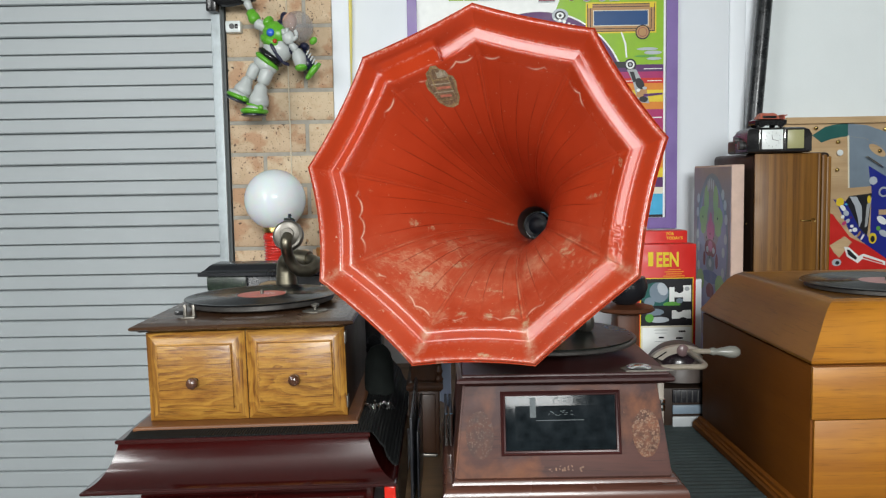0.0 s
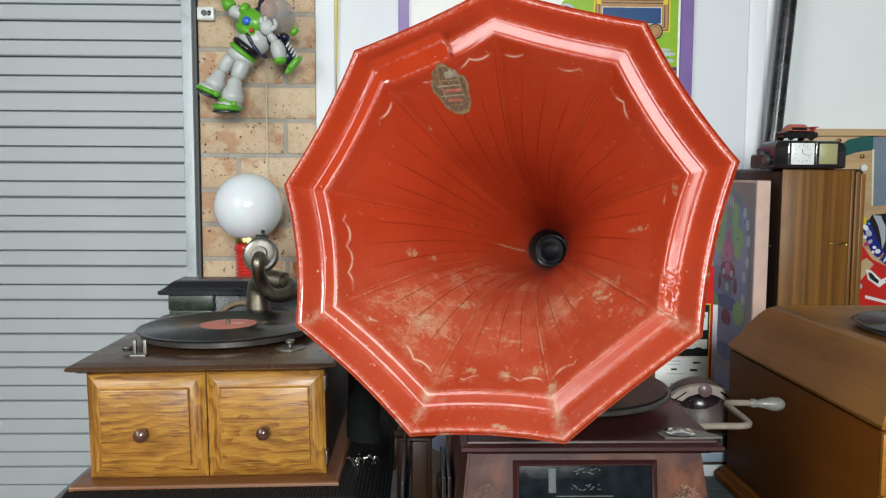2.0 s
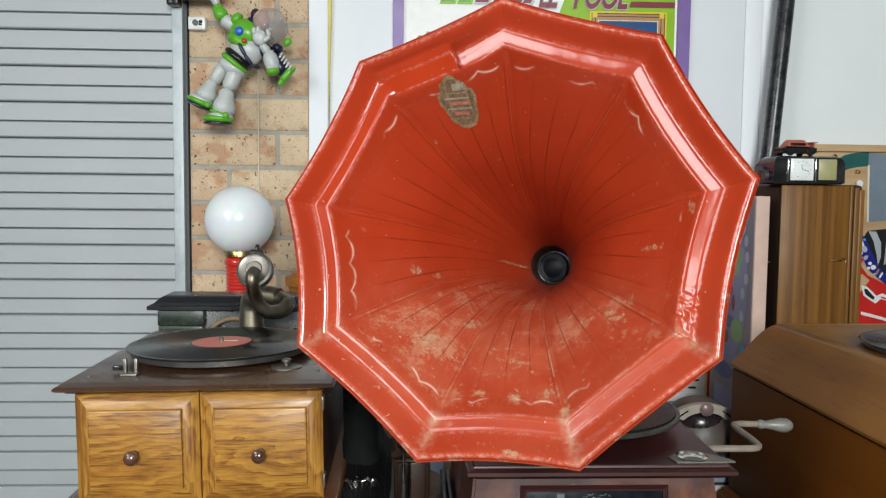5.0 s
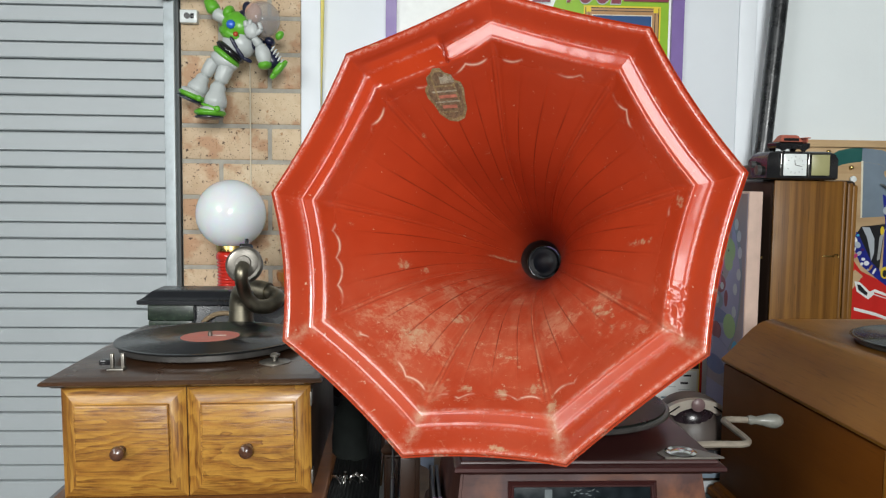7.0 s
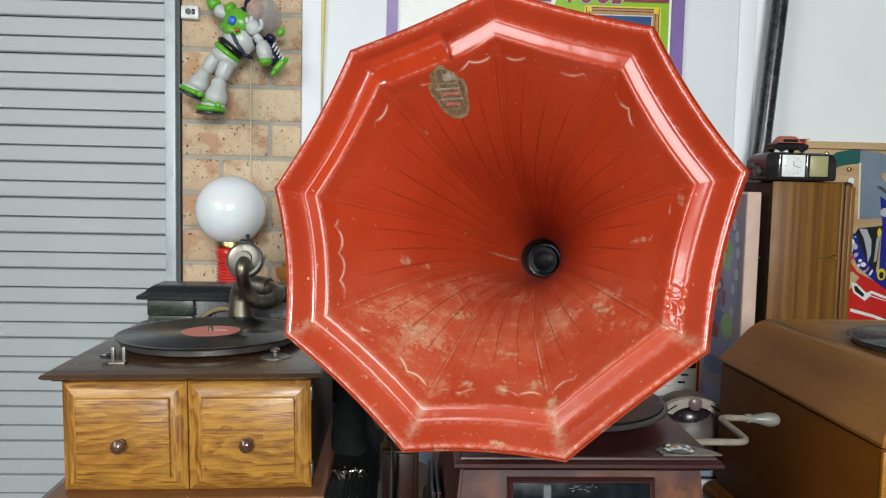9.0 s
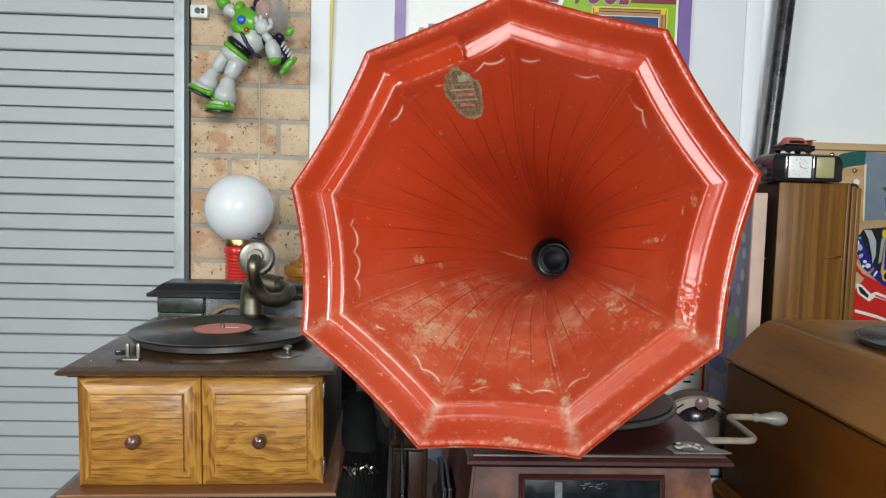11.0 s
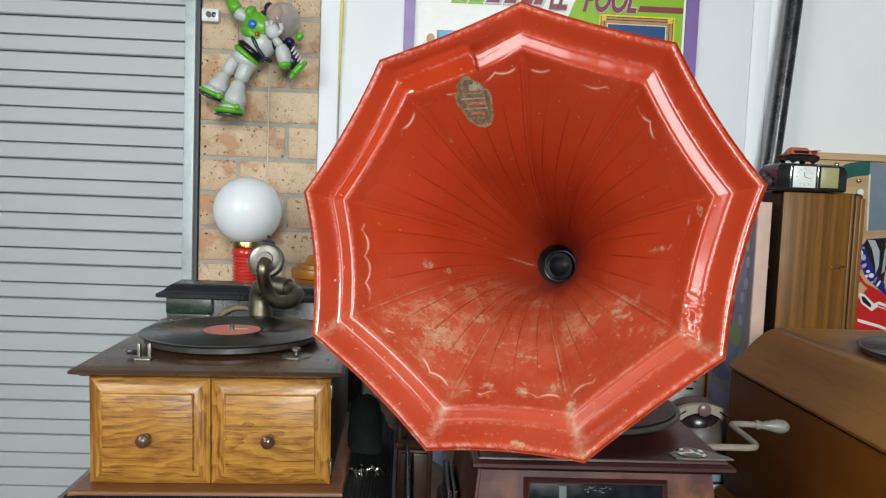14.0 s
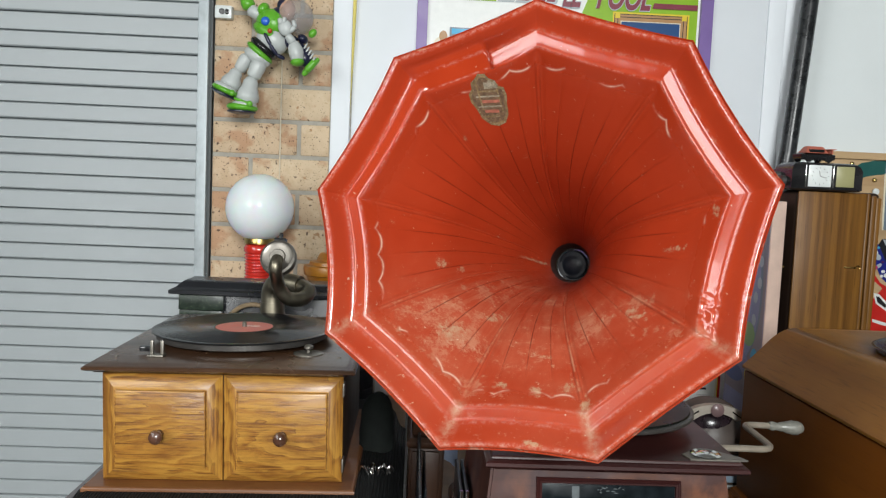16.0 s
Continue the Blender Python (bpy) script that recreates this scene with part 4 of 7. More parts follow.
def horn_mesh():
    # steps across a panel, closest at the folds
    half = [0.0, 0.006, 0.013, 0.022, 0.034, 0.048, 0.065] + [0.065 + (0.5 - 0.065) * i / 40 for i in range(1, 41)]
    share = half + [1 - q for q in half[-2:0:-1]]
    per = len(share)
    bm = bmesh.new()
    uvl = bm.loops.layers.uv.new("UVMap")
    mean = sum(r for r, a in RIM) / 9

    def ring(f, s, rnd, grow=0.0, detail=True):
        row = []
        for k in range(9):
            (r0, a0), (r1, a1) = RIM[k], RIM[(k + 1) % 9]
            a1 += 360 if k == 8 else 0
            p0 = Vector((r0 * math.cos(radians(a0)), r0 * math.sin(radians(a0))))
            p1 = Vector((r1 * math.cos(radians(a1)), r1 * math.sin(radians(a1))))
            for i in range(per):
                w = share[i]
                chord = p0.lerp(p1, w)
                bow = 4 * w * (1 - w)
                flat_p = chord * (1 - DIP[k] * bow)
                arc = chord.normalized() * mean
                p = (flat_p.lerp(arc, rnd)) * f
                if grow:
                    p += p.normalized() * grow
                z = -s
                # petals belly away from the viewer between the seams near the rim
                z -= 0.003 * bow * max(0, (f - 0.55) / 0.45) ** 1.5
                if detail:
                    win = max(0.0, min(1.0, (f - 0.16) / 0.1)) * max(0.0, min(1.0, (0.74 - f) / 0.04))
                    for c, amp in ((0.24, 0.8), (0.50, 1.0), (0.76, 0.9)):
                        z -= 0.0009 * amp * win * math.exp(-((w - c) / 0.011) ** 2)
                    z += dents(p.x, p.y) * (1.0 if f < 0.79 else 0.4)
                    dw = min(w, 1 - w)
                    seam = max(0.0, min(1.0, (f - 0.14) / 0.1)) * max(0.0, min(1.0, (0.80 - f) / 0.04))
                    z += 0.0026 * seam * math.exp(-(dw / 0.014) ** 2) - 0.0014 * seam * math.exp(-((dw - 0.045) / 0.02) ** 2)
                    # one length of the ridge is pressed flat
                    if k == 6 and w < 0.36 and 0.79 < f < 0.93:
                        z += 0.0016 * noise.noise((w * 26, f * 34, 0.7)) * min(1.0, (0.36 - w) / 0.12) * min(1.0, (f - 0.79) / 0.02) * min(1.0, (0.93 - f) / 0.02)
                    if k == 0 and w < 0.40:
                        z -= 0.13 * 0.157 * w * max(0.0, min(1.0, (f - 0.80) / 0.02)) * max(0.0, min(1.0, (0.93 - f) / 0.03))
                    if k == 0 and 0.80 < f < 0.942:
                        skew = (f - 0.81) * 0.35
                        near = max(0.0, min(1.0, (w - 0.372 - skew) / 0.016)) * max(0.0, min(1.0, (0.99 - w) / 0.06))
                        z += near * 0.9 * (s - 0.0097 - (0.942 - f) / 0.142 * 0.0160)
                off = axis_shift(s)
                row.append((p.x + off.x, p.y + off.y, z, k + w))
        return row

    def add(rows, front):
        rings = [[bm.verts.new(q[:3]) for q in row] for row, f in rows]
        n = 9 * per
        for q, ((row_a, fa), (row_b, fb), a, b) in enumerate(zip(rows, rows[1:], rings, rings[1:])):
            for i in range(n):
                j = (i + 1) % n
                face = bm.faces.new((a[i], a[j], b[j], b[i]))
                # innermost throat rings are coloured dark for the shade of the recess
                face.material_index = 0 if q < front and fa > 0.112 else 1
                ua, ub = row_a[i][3], row_a[j][3] if j else 9.0
                for loop, uv in zip(face.loops, ((ua, fa), (ub, fa), (ub, fb), (ua, fb))):
                    loop[uvl].uv = uv
        return rings

    inner = [(ring(f, s, r), f) for f, s, r in FLARE]
    edge = [(ring(1.002, 0.003, 0.0, 0.001, False), 1.0), (ring(0.995, 0.006, 0.0, 0.001, False), 0.99)]
    outer = [(ring(f, s + (0.004 if f < 0.74 else 0.012), r, 0.0012, False), min(f, 0.6)) for f, s, r in FLARE[9:]]
    rings = add(inner[::-1] + edge + outer, len(inner) + 1)
    finish(bm, 50)
    # the folds between the panels stay crisp on the cone
    for a, b, (row, f) in zip(rings, rings[1:], inner[::-1]):
        if 0.2 < f:
            for k in range(9):
                fold = bm.edges.get((a[k * per], b[k * per]))
                if fold:
                    fold.smooth = False
    return bm


horn_gramophone = thing("horn_gramophone", pose(0, 0, 0), "mahogany horn gramophone with a large worn red nine-panel horn", "gramophone")
bm = horn_mesh()
horn = part("horn", bm, [M_HORN, M_HORNDARK], horn_gramophone, "worn red-painted nine-panel metal horn", 0)
horn.matrix_world = HORN


def on_horn(px, py, lift=0.0):
    """Height of the horn's inside over a point of its mouth plane."""
    x0, y0, depth = px, py, 0.05
    for _ in range(6):
        off = axis_shift(depth)
        px, py = x0 - off.x, y0 - off.y
        depth = -on_axis(px, py)
    return -depth + lift


def on_axis(px, py):
    r, ang = math.hypot(px, py), math.degrees(math.atan2(py, px)) % 360
    if ang < RIM[0][1]:
        ang += 360
    k = max(i for i in range(9) if RIM[i][1] <= ang)
    (r0, a0), (r1, a1) = RIM[k], RIM[(k + 1) % 9]
    a1 += 360 if k == 8 else 0
    p0 = Vector((r0 * math.cos(radians(a0)), r0 * math.sin(radians(a0))))
    p1 = Vector((r1 * math.cos(radians(a1)), r1 * math.sin(radians(a1))))
    d = Vector((math.cos(radians(ang)), math.sin(radians(ang))))
    e = p1 - p0
    w = (p0.x * d.y - p0.y * d.x) / (e.y * d.x - e.x * d.y)
    bow = 4 * w * (1 - w)
    reach = p0.lerp(p1, w).length * (1 - DIP[k] * bow)
    mean = sum(q for q, a in RIM) / 9
    fs, ss, rs = ([q[i] for q in FLARE][::-1] for i in range(3))
    f = r / reach
    for _ in range(8):
        rnd = float(np.interp(f, fs, rs))
        f = r / (reach * (1 - rnd) + mean * rnd)
    return -float(np.interp(f, fs, ss)) - 0.003 * bow * max(0, (f - 0.55) / 0.45) ** 1.5 + dents(px, py)


# printed maker's transfer: a crest shape laid on the cone
def transfer(outline, cx, cy, turn, material, label, lift):
    bm = bmesh.new()
    c, s = math.cos(radians(turn)), math.sin(radians(turn))
    pts = [(cx + x * c - y * s, cy + x * s + y * c) for x, y in outline]
    mid = bm.verts.new((cx, cy, on_horn(cx, cy, lift)))
    ring = [bm.verts.new((x, y, on_horn(x, y, lift))) for x, y in pts]
    for i in range(len(ring)):
        bm.faces.new((mid, ring[i], ring[(i + 1) % len(ring)]))
    return part("transfer", bm, material, horn, label)


M_BADGE = plain("worn_gilt_transfer", (0.20, 0.15, 0.07), 0.4, 0.2, 0.5, 160, 0.2, 300, dirt=(0.34, 0.31, 0.22), dirt_at=0.52)
M_BADGEPALE = plain("pale_worn_print", (0.30, 0.28, 0.21), 0.45, 0.0, 0.4, 200, 0.1, 300, dirt=(0.14, 0.10, 0.06), dirt_at=0.5)
M_BADGEDARK = plain("brown_worn_print", (0.13, 0.085, 0.05), 0.45, 0.0, 0.5, 220, 0.1, 300, dirt=(0.30, 0.26, 0.17), dirt_at=0.56)
M_BADGERED = plain("faded_red_print", (0.34, 0.12, 0.08), 0.45, 0.0, 0.4, 200, 0.1, 300)

crest = [(0.0, -0.0225), (0.009, -0.0205), (0.0155, -0.013), (0.0175, -0.004), (0.0205, 0.003), (0.0195, 0.0095), (0.0145, 0.0115), (0.0125, 0.0165), (0.007, 0.0185), (0.004, 0.0225), (-0.003, 0.0232), (-0.008, 0.0195), (-0.0135, 0.017), (-0.0150, 0.0115), (-0.0200, 0.008), (-0.0205, 0.001), (-0.0170, -0.006), (-0.0150, -0.014), (-0.008, -0.0205)]
crest = [(x * 0.93, y * 0.86) for x, y in crest]
transfer(crest, -0.0640, 0.1410, 14, M_BADGE, "worn gilt crest transfer", 0.0004)
transfer([(x * 0.86, y * 0.86) for x, y in crest], -0.0640, 0.1410, 14, M_BADGEDARK, "worn crest print", 0.0008)
for dx, dy, w, h, m in ((0.0, 0.0075, 0.010, 0.0006, M_BADGE), (-0.001, 0.0035, 0.012, 0.0006, M_BADGEPALE), (0.001, 0.0, 0.009, 0.0011, M_BADGERED), (0.0, -0.004, 0.012, 0.0006, M_BADGEPALE), (0.001, -0.0075, 0.007, 0.0012, M_BADGERED), (0.0, -0.0115, 0.008, 0.0006, M_BADGE), (-0.009, 0.002, 0.0008, 0.010, M_BADGE), (0.0105, 0.002, 0.0008, 0.009, M_BADGE)):
    transfer(rect(-w, -h, w, h), -0.0642 + dx, 0.1405 + dy, 10, m, "worn crest print", 0.0013)
transfer([(-0.007, -0.003), (0.007, -0.003), (0.006, 0.0025), (0.003, 0.001), (0.0, 0.0035), (-0.003, 0.001), (-0.006, 0.0025)], -0.0612, 0.1535, 12, M_BADGEPALE, "rubbed pale patch", 0.0014)

# turntable case
WX0, WX1 = 0.006, 0.304


def sloped_case():
    bm = bmesh.new()
    z0, z1 = 0.953, 1.0745
    b = [(0.0105, 1.062), (0.299, 1.062), (0.299, 1.372), (0.0105, 1.372)]
    t = [(0.0235, 1.086), (0.284, 1.086), (0.284, 1.352), (0.0235, 1.352)]
    va = [bm.verts.new((x, y, z0)) for x, y in b]
    vb = [bm.verts.new((x, y, z1)) for x, y in t]
    bm.faces.new(va[::-1])
    bm.faces.new(vb)
    for i in range(4):
        bm.faces.new((va[i], va[(i + 1) % 4], vb[(i + 1) % 4], vb[i]))
    es = [e for e in bm.edges if abs(e.verts[0].co.z - e.verts[1].co.z) > 0.05]
    bmesh.ops.bevel(bm, geom=es, offset=0.003, segments=2, affect="EDGES")
    return bm


part("case", sloped_case(), M_PHONOWOOD, horn_gramophone)
bm = bmesh.new()
loft_rect(bm, -0.006, 0.316, 1.040, 1.385, [(0.004, 0.920), (0.0, 0.924), (0.0, 0.934), (0.002, 0.941), (0.007, 0.946), (0.013, 0.948), (0.014, 0.951), (0.016, 0.9535), (0.02, 0.954)])
part("base_moulding", bm, M_PHONOBASE, horn_gramophone)
bm = bmesh.new()
loft_rect(bm, 0.015, 0.303, 1.066, 1.368, [(0.012, 1.0742), (0.010, 1.0765), (0.003, 1.078), (0.0, 1.081), (0.0005, 1.0845), (0.004, 1.0865), (0.007, 1.0875), (0.0075, 1.0895), (0.0085, 1.0905)])
part("top_board", bm, M_PHONODARK, horn_gramophone)

# bevelled glass front
FACE = Matrix.Translation((0.155, 1.0735, 1.0125)) @ Matrix.Rotation(radians(90 - 11.2), 4, "X")


def frame_bm(x0, x1, y0, y1, w, prof):
    """A moulded frame round a rectangle: prof is (share of the width, height)."""
    bm = bmesh.new()
    rings = []
    for s, h in prof:
        i = w * s
        rings.append([bm.verts.new(c) for c in ((x0 + i, y0 + i, h), (x1 - i, y0 + i, h), (x1 - i, y1 - i, h), (x0 + i, y1 - i, h))])
    for a, b in zip(rings, rings[1:]):
        for i in range(4):
            bm.faces.new((a[i], a[(i + 1) % 4], b[(i + 1) % 4], b[i]))
    return bm


bm = frame_bm(-0.0820, 0.0775, -0.0310, 0.0535, 0.0065, [(0, 0), (0.0, 0.0025), (0.25, 0.0042), (0.5, 0.003), (0.6, 0.0042), (0.9, 0.0035), (1.0, 0.0005)])
bmesh.ops.transform(bm, matrix=FACE, verts=bm.verts)
win = part("window_frame", bm, M_PHONODARK, horn_gramophone)
bm = bmesh.new()
x0, x1, y0, y1 = -0.0755, 0.0710, -0.0245, 0.0470
loft_rect(bm, x0, x1, y0, y1, [(0, 0.0003), (0.0, 0.001), (0.013, 0.0028), (0.0132, 0.0028)])
bmesh.ops.transform(bm, matrix=FACE, verts=bm.verts)
M_PANEPALE = plain("dim_grey_pane_reflection", (0.085, 0.10, 0.105), 0.5, 0.0, 0.3, 80, 0.1, 200, Specular_IOR_Level=0.2)
M_DARKGLASS = plain("dark_bevelled_mirror_glass", (0.008, 0.011, 0.013), 0.12, 0.0, 0.4, 60, 0.03, 80, rough_var=0.05, Specular_IOR_Level=0.13)
pane = part("pane", bm, M_DARKGLASS, win, "dark bevelled glass pane")
# Pale plates painted in for reflections and glimpses in the glass.
bm = bmesh.new()
plate(bm, rect(-0.043, 0.0185, -0.035, 0.0450), FACE @ Matrix.Translation((0, 0, 0.0028)), 0.0001)
plate(bm, rect(-0.035, 0.0143, 0.029, 0.0152), FACE @ Matrix.Translation((0, 0, 0.0028)), 0.0001)
rng = random.Random(3)
for k in range(26):
    plate(bm, oval(-0.003 + 0.02 * math.cos(k * 1.9) * rng.uniform(0.3, 1.0), (0.0415 if k % 2 else 0.0245) + 0.0028 * math.sin(k * 2.3), rng.uniform(0.0008, 0.0024), 0.0005, 8, rng.uniform(-40, 40)), FACE @ Matrix.Translation((0, 0, 0.0028)), 0.0001)
part("etching", bm, M_PANEPALE, win, "pale bars and scroll painted in as reflections and glimpses in the glass", 0)

M_DECALGROUND = plain("rubbed_orange_decal", (0.105, 0.038, 0.018), 0.5, 0.0, 0.6, 70, 0.2, 300, dirt=(0.22, 0.12, 0.07), dirt_at=0.54, Specular_IOR_Level=0.25)
M_DECALFAINT = plain("faint_worn_decal", (0.062, 0.024, 0.016), 0.5, 0.0, 0.5, 70, 0.2, 300, dirt=(0.14, 0.085, 0.06), dirt_at=0.58, Specular_IOR_Level=0.25)
M_GILTFAINT = plain("faint_gilt_decal", (0.090, 0.048, 0.032), 0.5, 0.1, 0.5, 120, 0.2)
M_GILT = plain("worn_gilt_decal", (0.16, 0.085, 0.05), 0.45, 0.3, 0.4, 120, 0.2)
rng = random.Random(11)
for cx in (-0.110, 0.1115):
    part("decal", plated(oval(cx, -0.004, 0.0185, 0.032, 32), FACE, 0.0002), M_DECALGROUND if cx > 0 else M_DECALFAINT, horn_gramophone, "rubbed oval decal ground", 0)
    bm = bmesh.new()
    n = 0
    while n < 120:
        u, v = rng.uniform(-1, 1), rng.uniform(-1, 1)
        if u * u + v * v > 1:
            continue
        n += 1
        keep = 0.55 if cx < 0 else 1.0
        plate(bm, oval(cx + u * 0.018, -0.004 + v * 0.031, rng.uniform(0.0006, 0.0019) * keep, rng.uniform(0.0006, 0.0021) * keep, 6, rng.uniform(0, 180)), FACE, 0.0005)
    part("decal", bm, M_GILT if cx > 0 else M_GILTFAINT, horn_gramophone, "worn gilt flower decal", 0)
bm = bmesh.new()
for i in range(22):
    plate(bm, oval(-0.022 + 0.05 * rng.random(), -0.0485 + rng.uniform(-0.004, 0.003), rng.uniform(0.0008, 0.0022), rng.uniform(0.0006, 0.0016), 6, rng.uniform(0, 180)), FACE, 0.0003)
part("decal", bm, M_GILT, horn_gramophone, "worn gilt scroll decal", 0)

# platter, speed plate
tz = 1.0905
part("platter", turned([(0.0, tz + 0.010), (0.100, tz + 0.010), (0.110, tz + 0.0145), (0.1245, tz + 0.0165), (0.1265, tz + 0.0180), (0.1265, tz + 0.0212), (0.1250, tz + 0.0225), (0.0, tz + 0.0225)], 64, Matrix.Translation((0.160, 1.228, 0))), M_PLATTER, horn_gramophone, "dull metal-rimmed turntable")
part("record", turned([(0.0, tz + 0.0226), (0.122, tz + 0.0226), (0.121, tz + 0.0246), (0.0, tz + 0.0250)], 64, Matrix.Translation((0.160, 1.228, 0))), M_OLDVINYL, horn_gramophone, "worn black record on the turntable")
part("platter_shaft", turned([(0.02, tz), (0.02, tz + 0.0102)], 20, Matrix.Translation((0.160, 1.228, 0))), M_NICKEL, horn_gramophone)
sp = part("speed_plate", plated([(0.0, 0.0), (0.064, 0.0), (0.060, 0.010), (0.036, 0.034), (0.010, 0.030), (-0.004, 0.016)], Matrix.Translation((0.240, 1.078, tz)), 0.0016), M_NICKELLIGHT, horn_gramophone, "shaped nickel speed plate")
part("dial", turned([(0.0, tz + 0.0016), (0.017, tz + 0.0016), (0.017, tz + 0.003), (0.014, tz + 0.0042), (0.011, tz + 0.003), (0.008, tz + 0.0045), (0.0, tz + 0.005)], 32, Matrix.Translation((0.262, 1.094, 0))), M_CHROME, sp)

# crank: rod out of the case side, bent arm and a pale handle
cr = part("crank", piped(smooth_path([(0.27, 1.19, 1.066), (0.33, 1.198, 1.0672), (0.374, 1.202, 1.066), (0.387, 1.210, 1.066), (0.389, 1.226, 1.067), (0.388, 1.28, 1.0685), (0.389, 1.292, 1.069), (0.398, 1.298, 1.069), (0.432, 1.300, 1.0675)], 6), 0.0042, 10), M_STEELROD, horn_gramophone)
part("crank_handle", turned([(0.0, 0.0), (0.0055, 0.0), (0.0065, 0.006), (0.005, 0.010), (0.0065, 0.018), (0.0098, 0.032), (0.0095, 0.040), (0.0065, 0.046), (0.004, 0.048), (0.0, 0.0485)], 20, pose(0.424, 1.2998, 1.0679, 0, 92.5, 0)), M_BONE, cr, "grey horn crank handle")
part("escutcheon", turned([(0.0, 0.0), (0.013, 0.0), (0.012, 0.003), (0.0, 0.004)], 20, pose(0.2935, 1.192, 1.0655, 0, 82, 0)), M_CHROME, horn_gramophone)

# elbow and back bracket that carry the horn
neck_at = HORN @ Vector((BEND.x, BEND.y, -0.43))
path = smooth_path([HORN @ Vector((BEND.x * 0.97, BEND.y * 0.97, -0.420)), neck_at, neck_at - horn_z * 0.035 + Vector((0, 0, -0.006)), neck_at - horn_z * 0.058 + Vector((0, 0, -0.035)), neck_at - horn_z * 0.060 + Vector((0, 0, -0.08)), Vector((0.178, 1.405, 1.13))], 8)
part("elbow", piped(path, [0.0225, 0.0225, 0.022, 0.021, 0.02, 0.02], 20), M_BLACKIRON, horn_gramophone, "black elbow tube")
cap_at = HORN @ Matrix.Translation((BEND.x * 0.97, BEND.y * 0.97, -0.421)) @ pose(0, 0, 0, 9, -6, 0)
part("elbow_knuckle", turned([(0.0, 0.0075), (0.006, 0.0072), (0.012, 0.0055), (0.0165, 0.0030), (0.0190, 0.0042), (0.0208, 0.0030), (0.0212, -0.004), (0.0, -0.006)], 36, cap_at), M_ELBOWCAP, horn_gramophone, "black enamelled elbow end with scuffs", 60)
part("back_bracket", piped(smooth_path([(0.155, 1.362, 1.04), (0.155, 1.40, 1.06), (0.165, 1.42, 1.11), (0.178, 1.405, 1.145)], 6), [0.012, 0.013, 0.014, 0.018], 14), M_BLACKLACQUER, horn_gramophone)
part("collar", piped([HORN @ Vector((BEND.x + 0.0255 * math.cos(a), BEND.y + 0.0255 * math.sin(a), -0.422)) for a in np.linspace(0, 2 * math.pi, 33)], 0.0024, 8), M_NICKEL, horn_gramophone)
part("tone_arm", piped(smooth_path([(0.178, 1.40, 1.145), (0.215, 1.36, 1.150), (0.225, 1.30, 1.146), (0.215, 1.262, 1.138)], 6), [0.014, 0.012, 0.011, 0.010], 14), M_NICKEL, horn_gramophone)
sbm = pose(0.211, 1.250, 1.136, 0, 78, 20)
part("sound_box", turned([(0.0, -0.008), (0.024, -0.007), (0.027, 0.0), (0.024, 0.007), (0.0, 0.007)], 32, sbm), M_NICKELLIGHT, horn_gramophone)
part("needle", piped([(0.211, 1.244, 1.117), (0.209, 1.240, 1.1155)], 0.001, 6), M_CHROME, horn_gramophone)

# low case with a ribbed mat under the horn gramophone
case = solid("low_case", boxed(-0.0, 0.325, 1.055, 1.40, 0.855, 0.912, 0.004), M_PHONODARK, "low dark wooden case under the horn gramophone", "case")
bm = bmesh.new()
box(bm, -0.004, 0.322, 1.045, 1.395, 0.9125, 0.9195, 0.001)
solid("ribbed_pad", bm, M_BLACKMAT, "thin black ribbed pad under the horn gramophone", "mat")


# ---- table and bench ----
def table(name, x0, x1, y0, y1, top, label):
    t = thing(name, pose((x0 + x1) / 2, (y0 + y1) / 2, 0), label, "table")
    hx, hy = (x1 - x0) / 2, (y1 - y0) / 2
    part("tabletop", boxed(-hx, hx, -hy, hy, top - 0.03, top, 0.003), M_TABLE, t)
    for sx in (-1, 1):
        for sy in (-1, 1):
            part("leg", boxed(sx * (hx - 0.06) - 0.03, sx * (hx - 0.06) + 0.03, sy * (hy - 0.06) - 0.03, sy * (hy - 0.06) + 0.03, 0, top - 0.0305, 0.004), M_TABLE, t)
        part("apron", boxed(-hx + 0.0905, hx - 0.0905, sx * (hy - 0.05) - 0.01, sx * (hy - 0.05) + 0.01, top - 0.12, top - 0.0305), M_TABLE, t)
    return t


table("table", -0.067, 1.65, 1.0, 2.23, 0.85, "long timber work table that carries the gramophones")
table("bench", -0.62, -0.075, 1.72, 2.22, 0.85, "plain timber bench against the brick wall")

# corrugated mat on the table
bm = bmesh.new()
n = 150
ys = np.linspace(1.02, 1.62, n)
rowa = [[bm.verts.new((x, y, 0.8535 + 0.0016 * (0.5 + 0.5 * math.cos(2 * math.pi * y / 0.016)))) for x in (0.335, 1.2)] for y in ys]
rowb = [[bm.verts.new((x, y, 0.8505)) for x in (0.335, 1.2)] for y in (ys[0], ys[-1])]
for a, b in zip(rowa, rowa[1:]):
    bm.faces.new((a[0], a[1], b[1], b[0]))
bm.faces.new((rowb[0][0], rowb[1][0], rowb[1][1], rowb[0][1]))
bm.faces.new((rowa[0][0], rowb[0][0], rowb[0][1], rowa[0][1]))
bm.faces.new((rowa[-1][0], rowa[-1][1], rowb[1][1], rowb[1][0]))
solid("corrugated_mat", bm, M_GREYMAT, "dark grey-green corrugated rubber mat on the table", "mat", smooth=60)


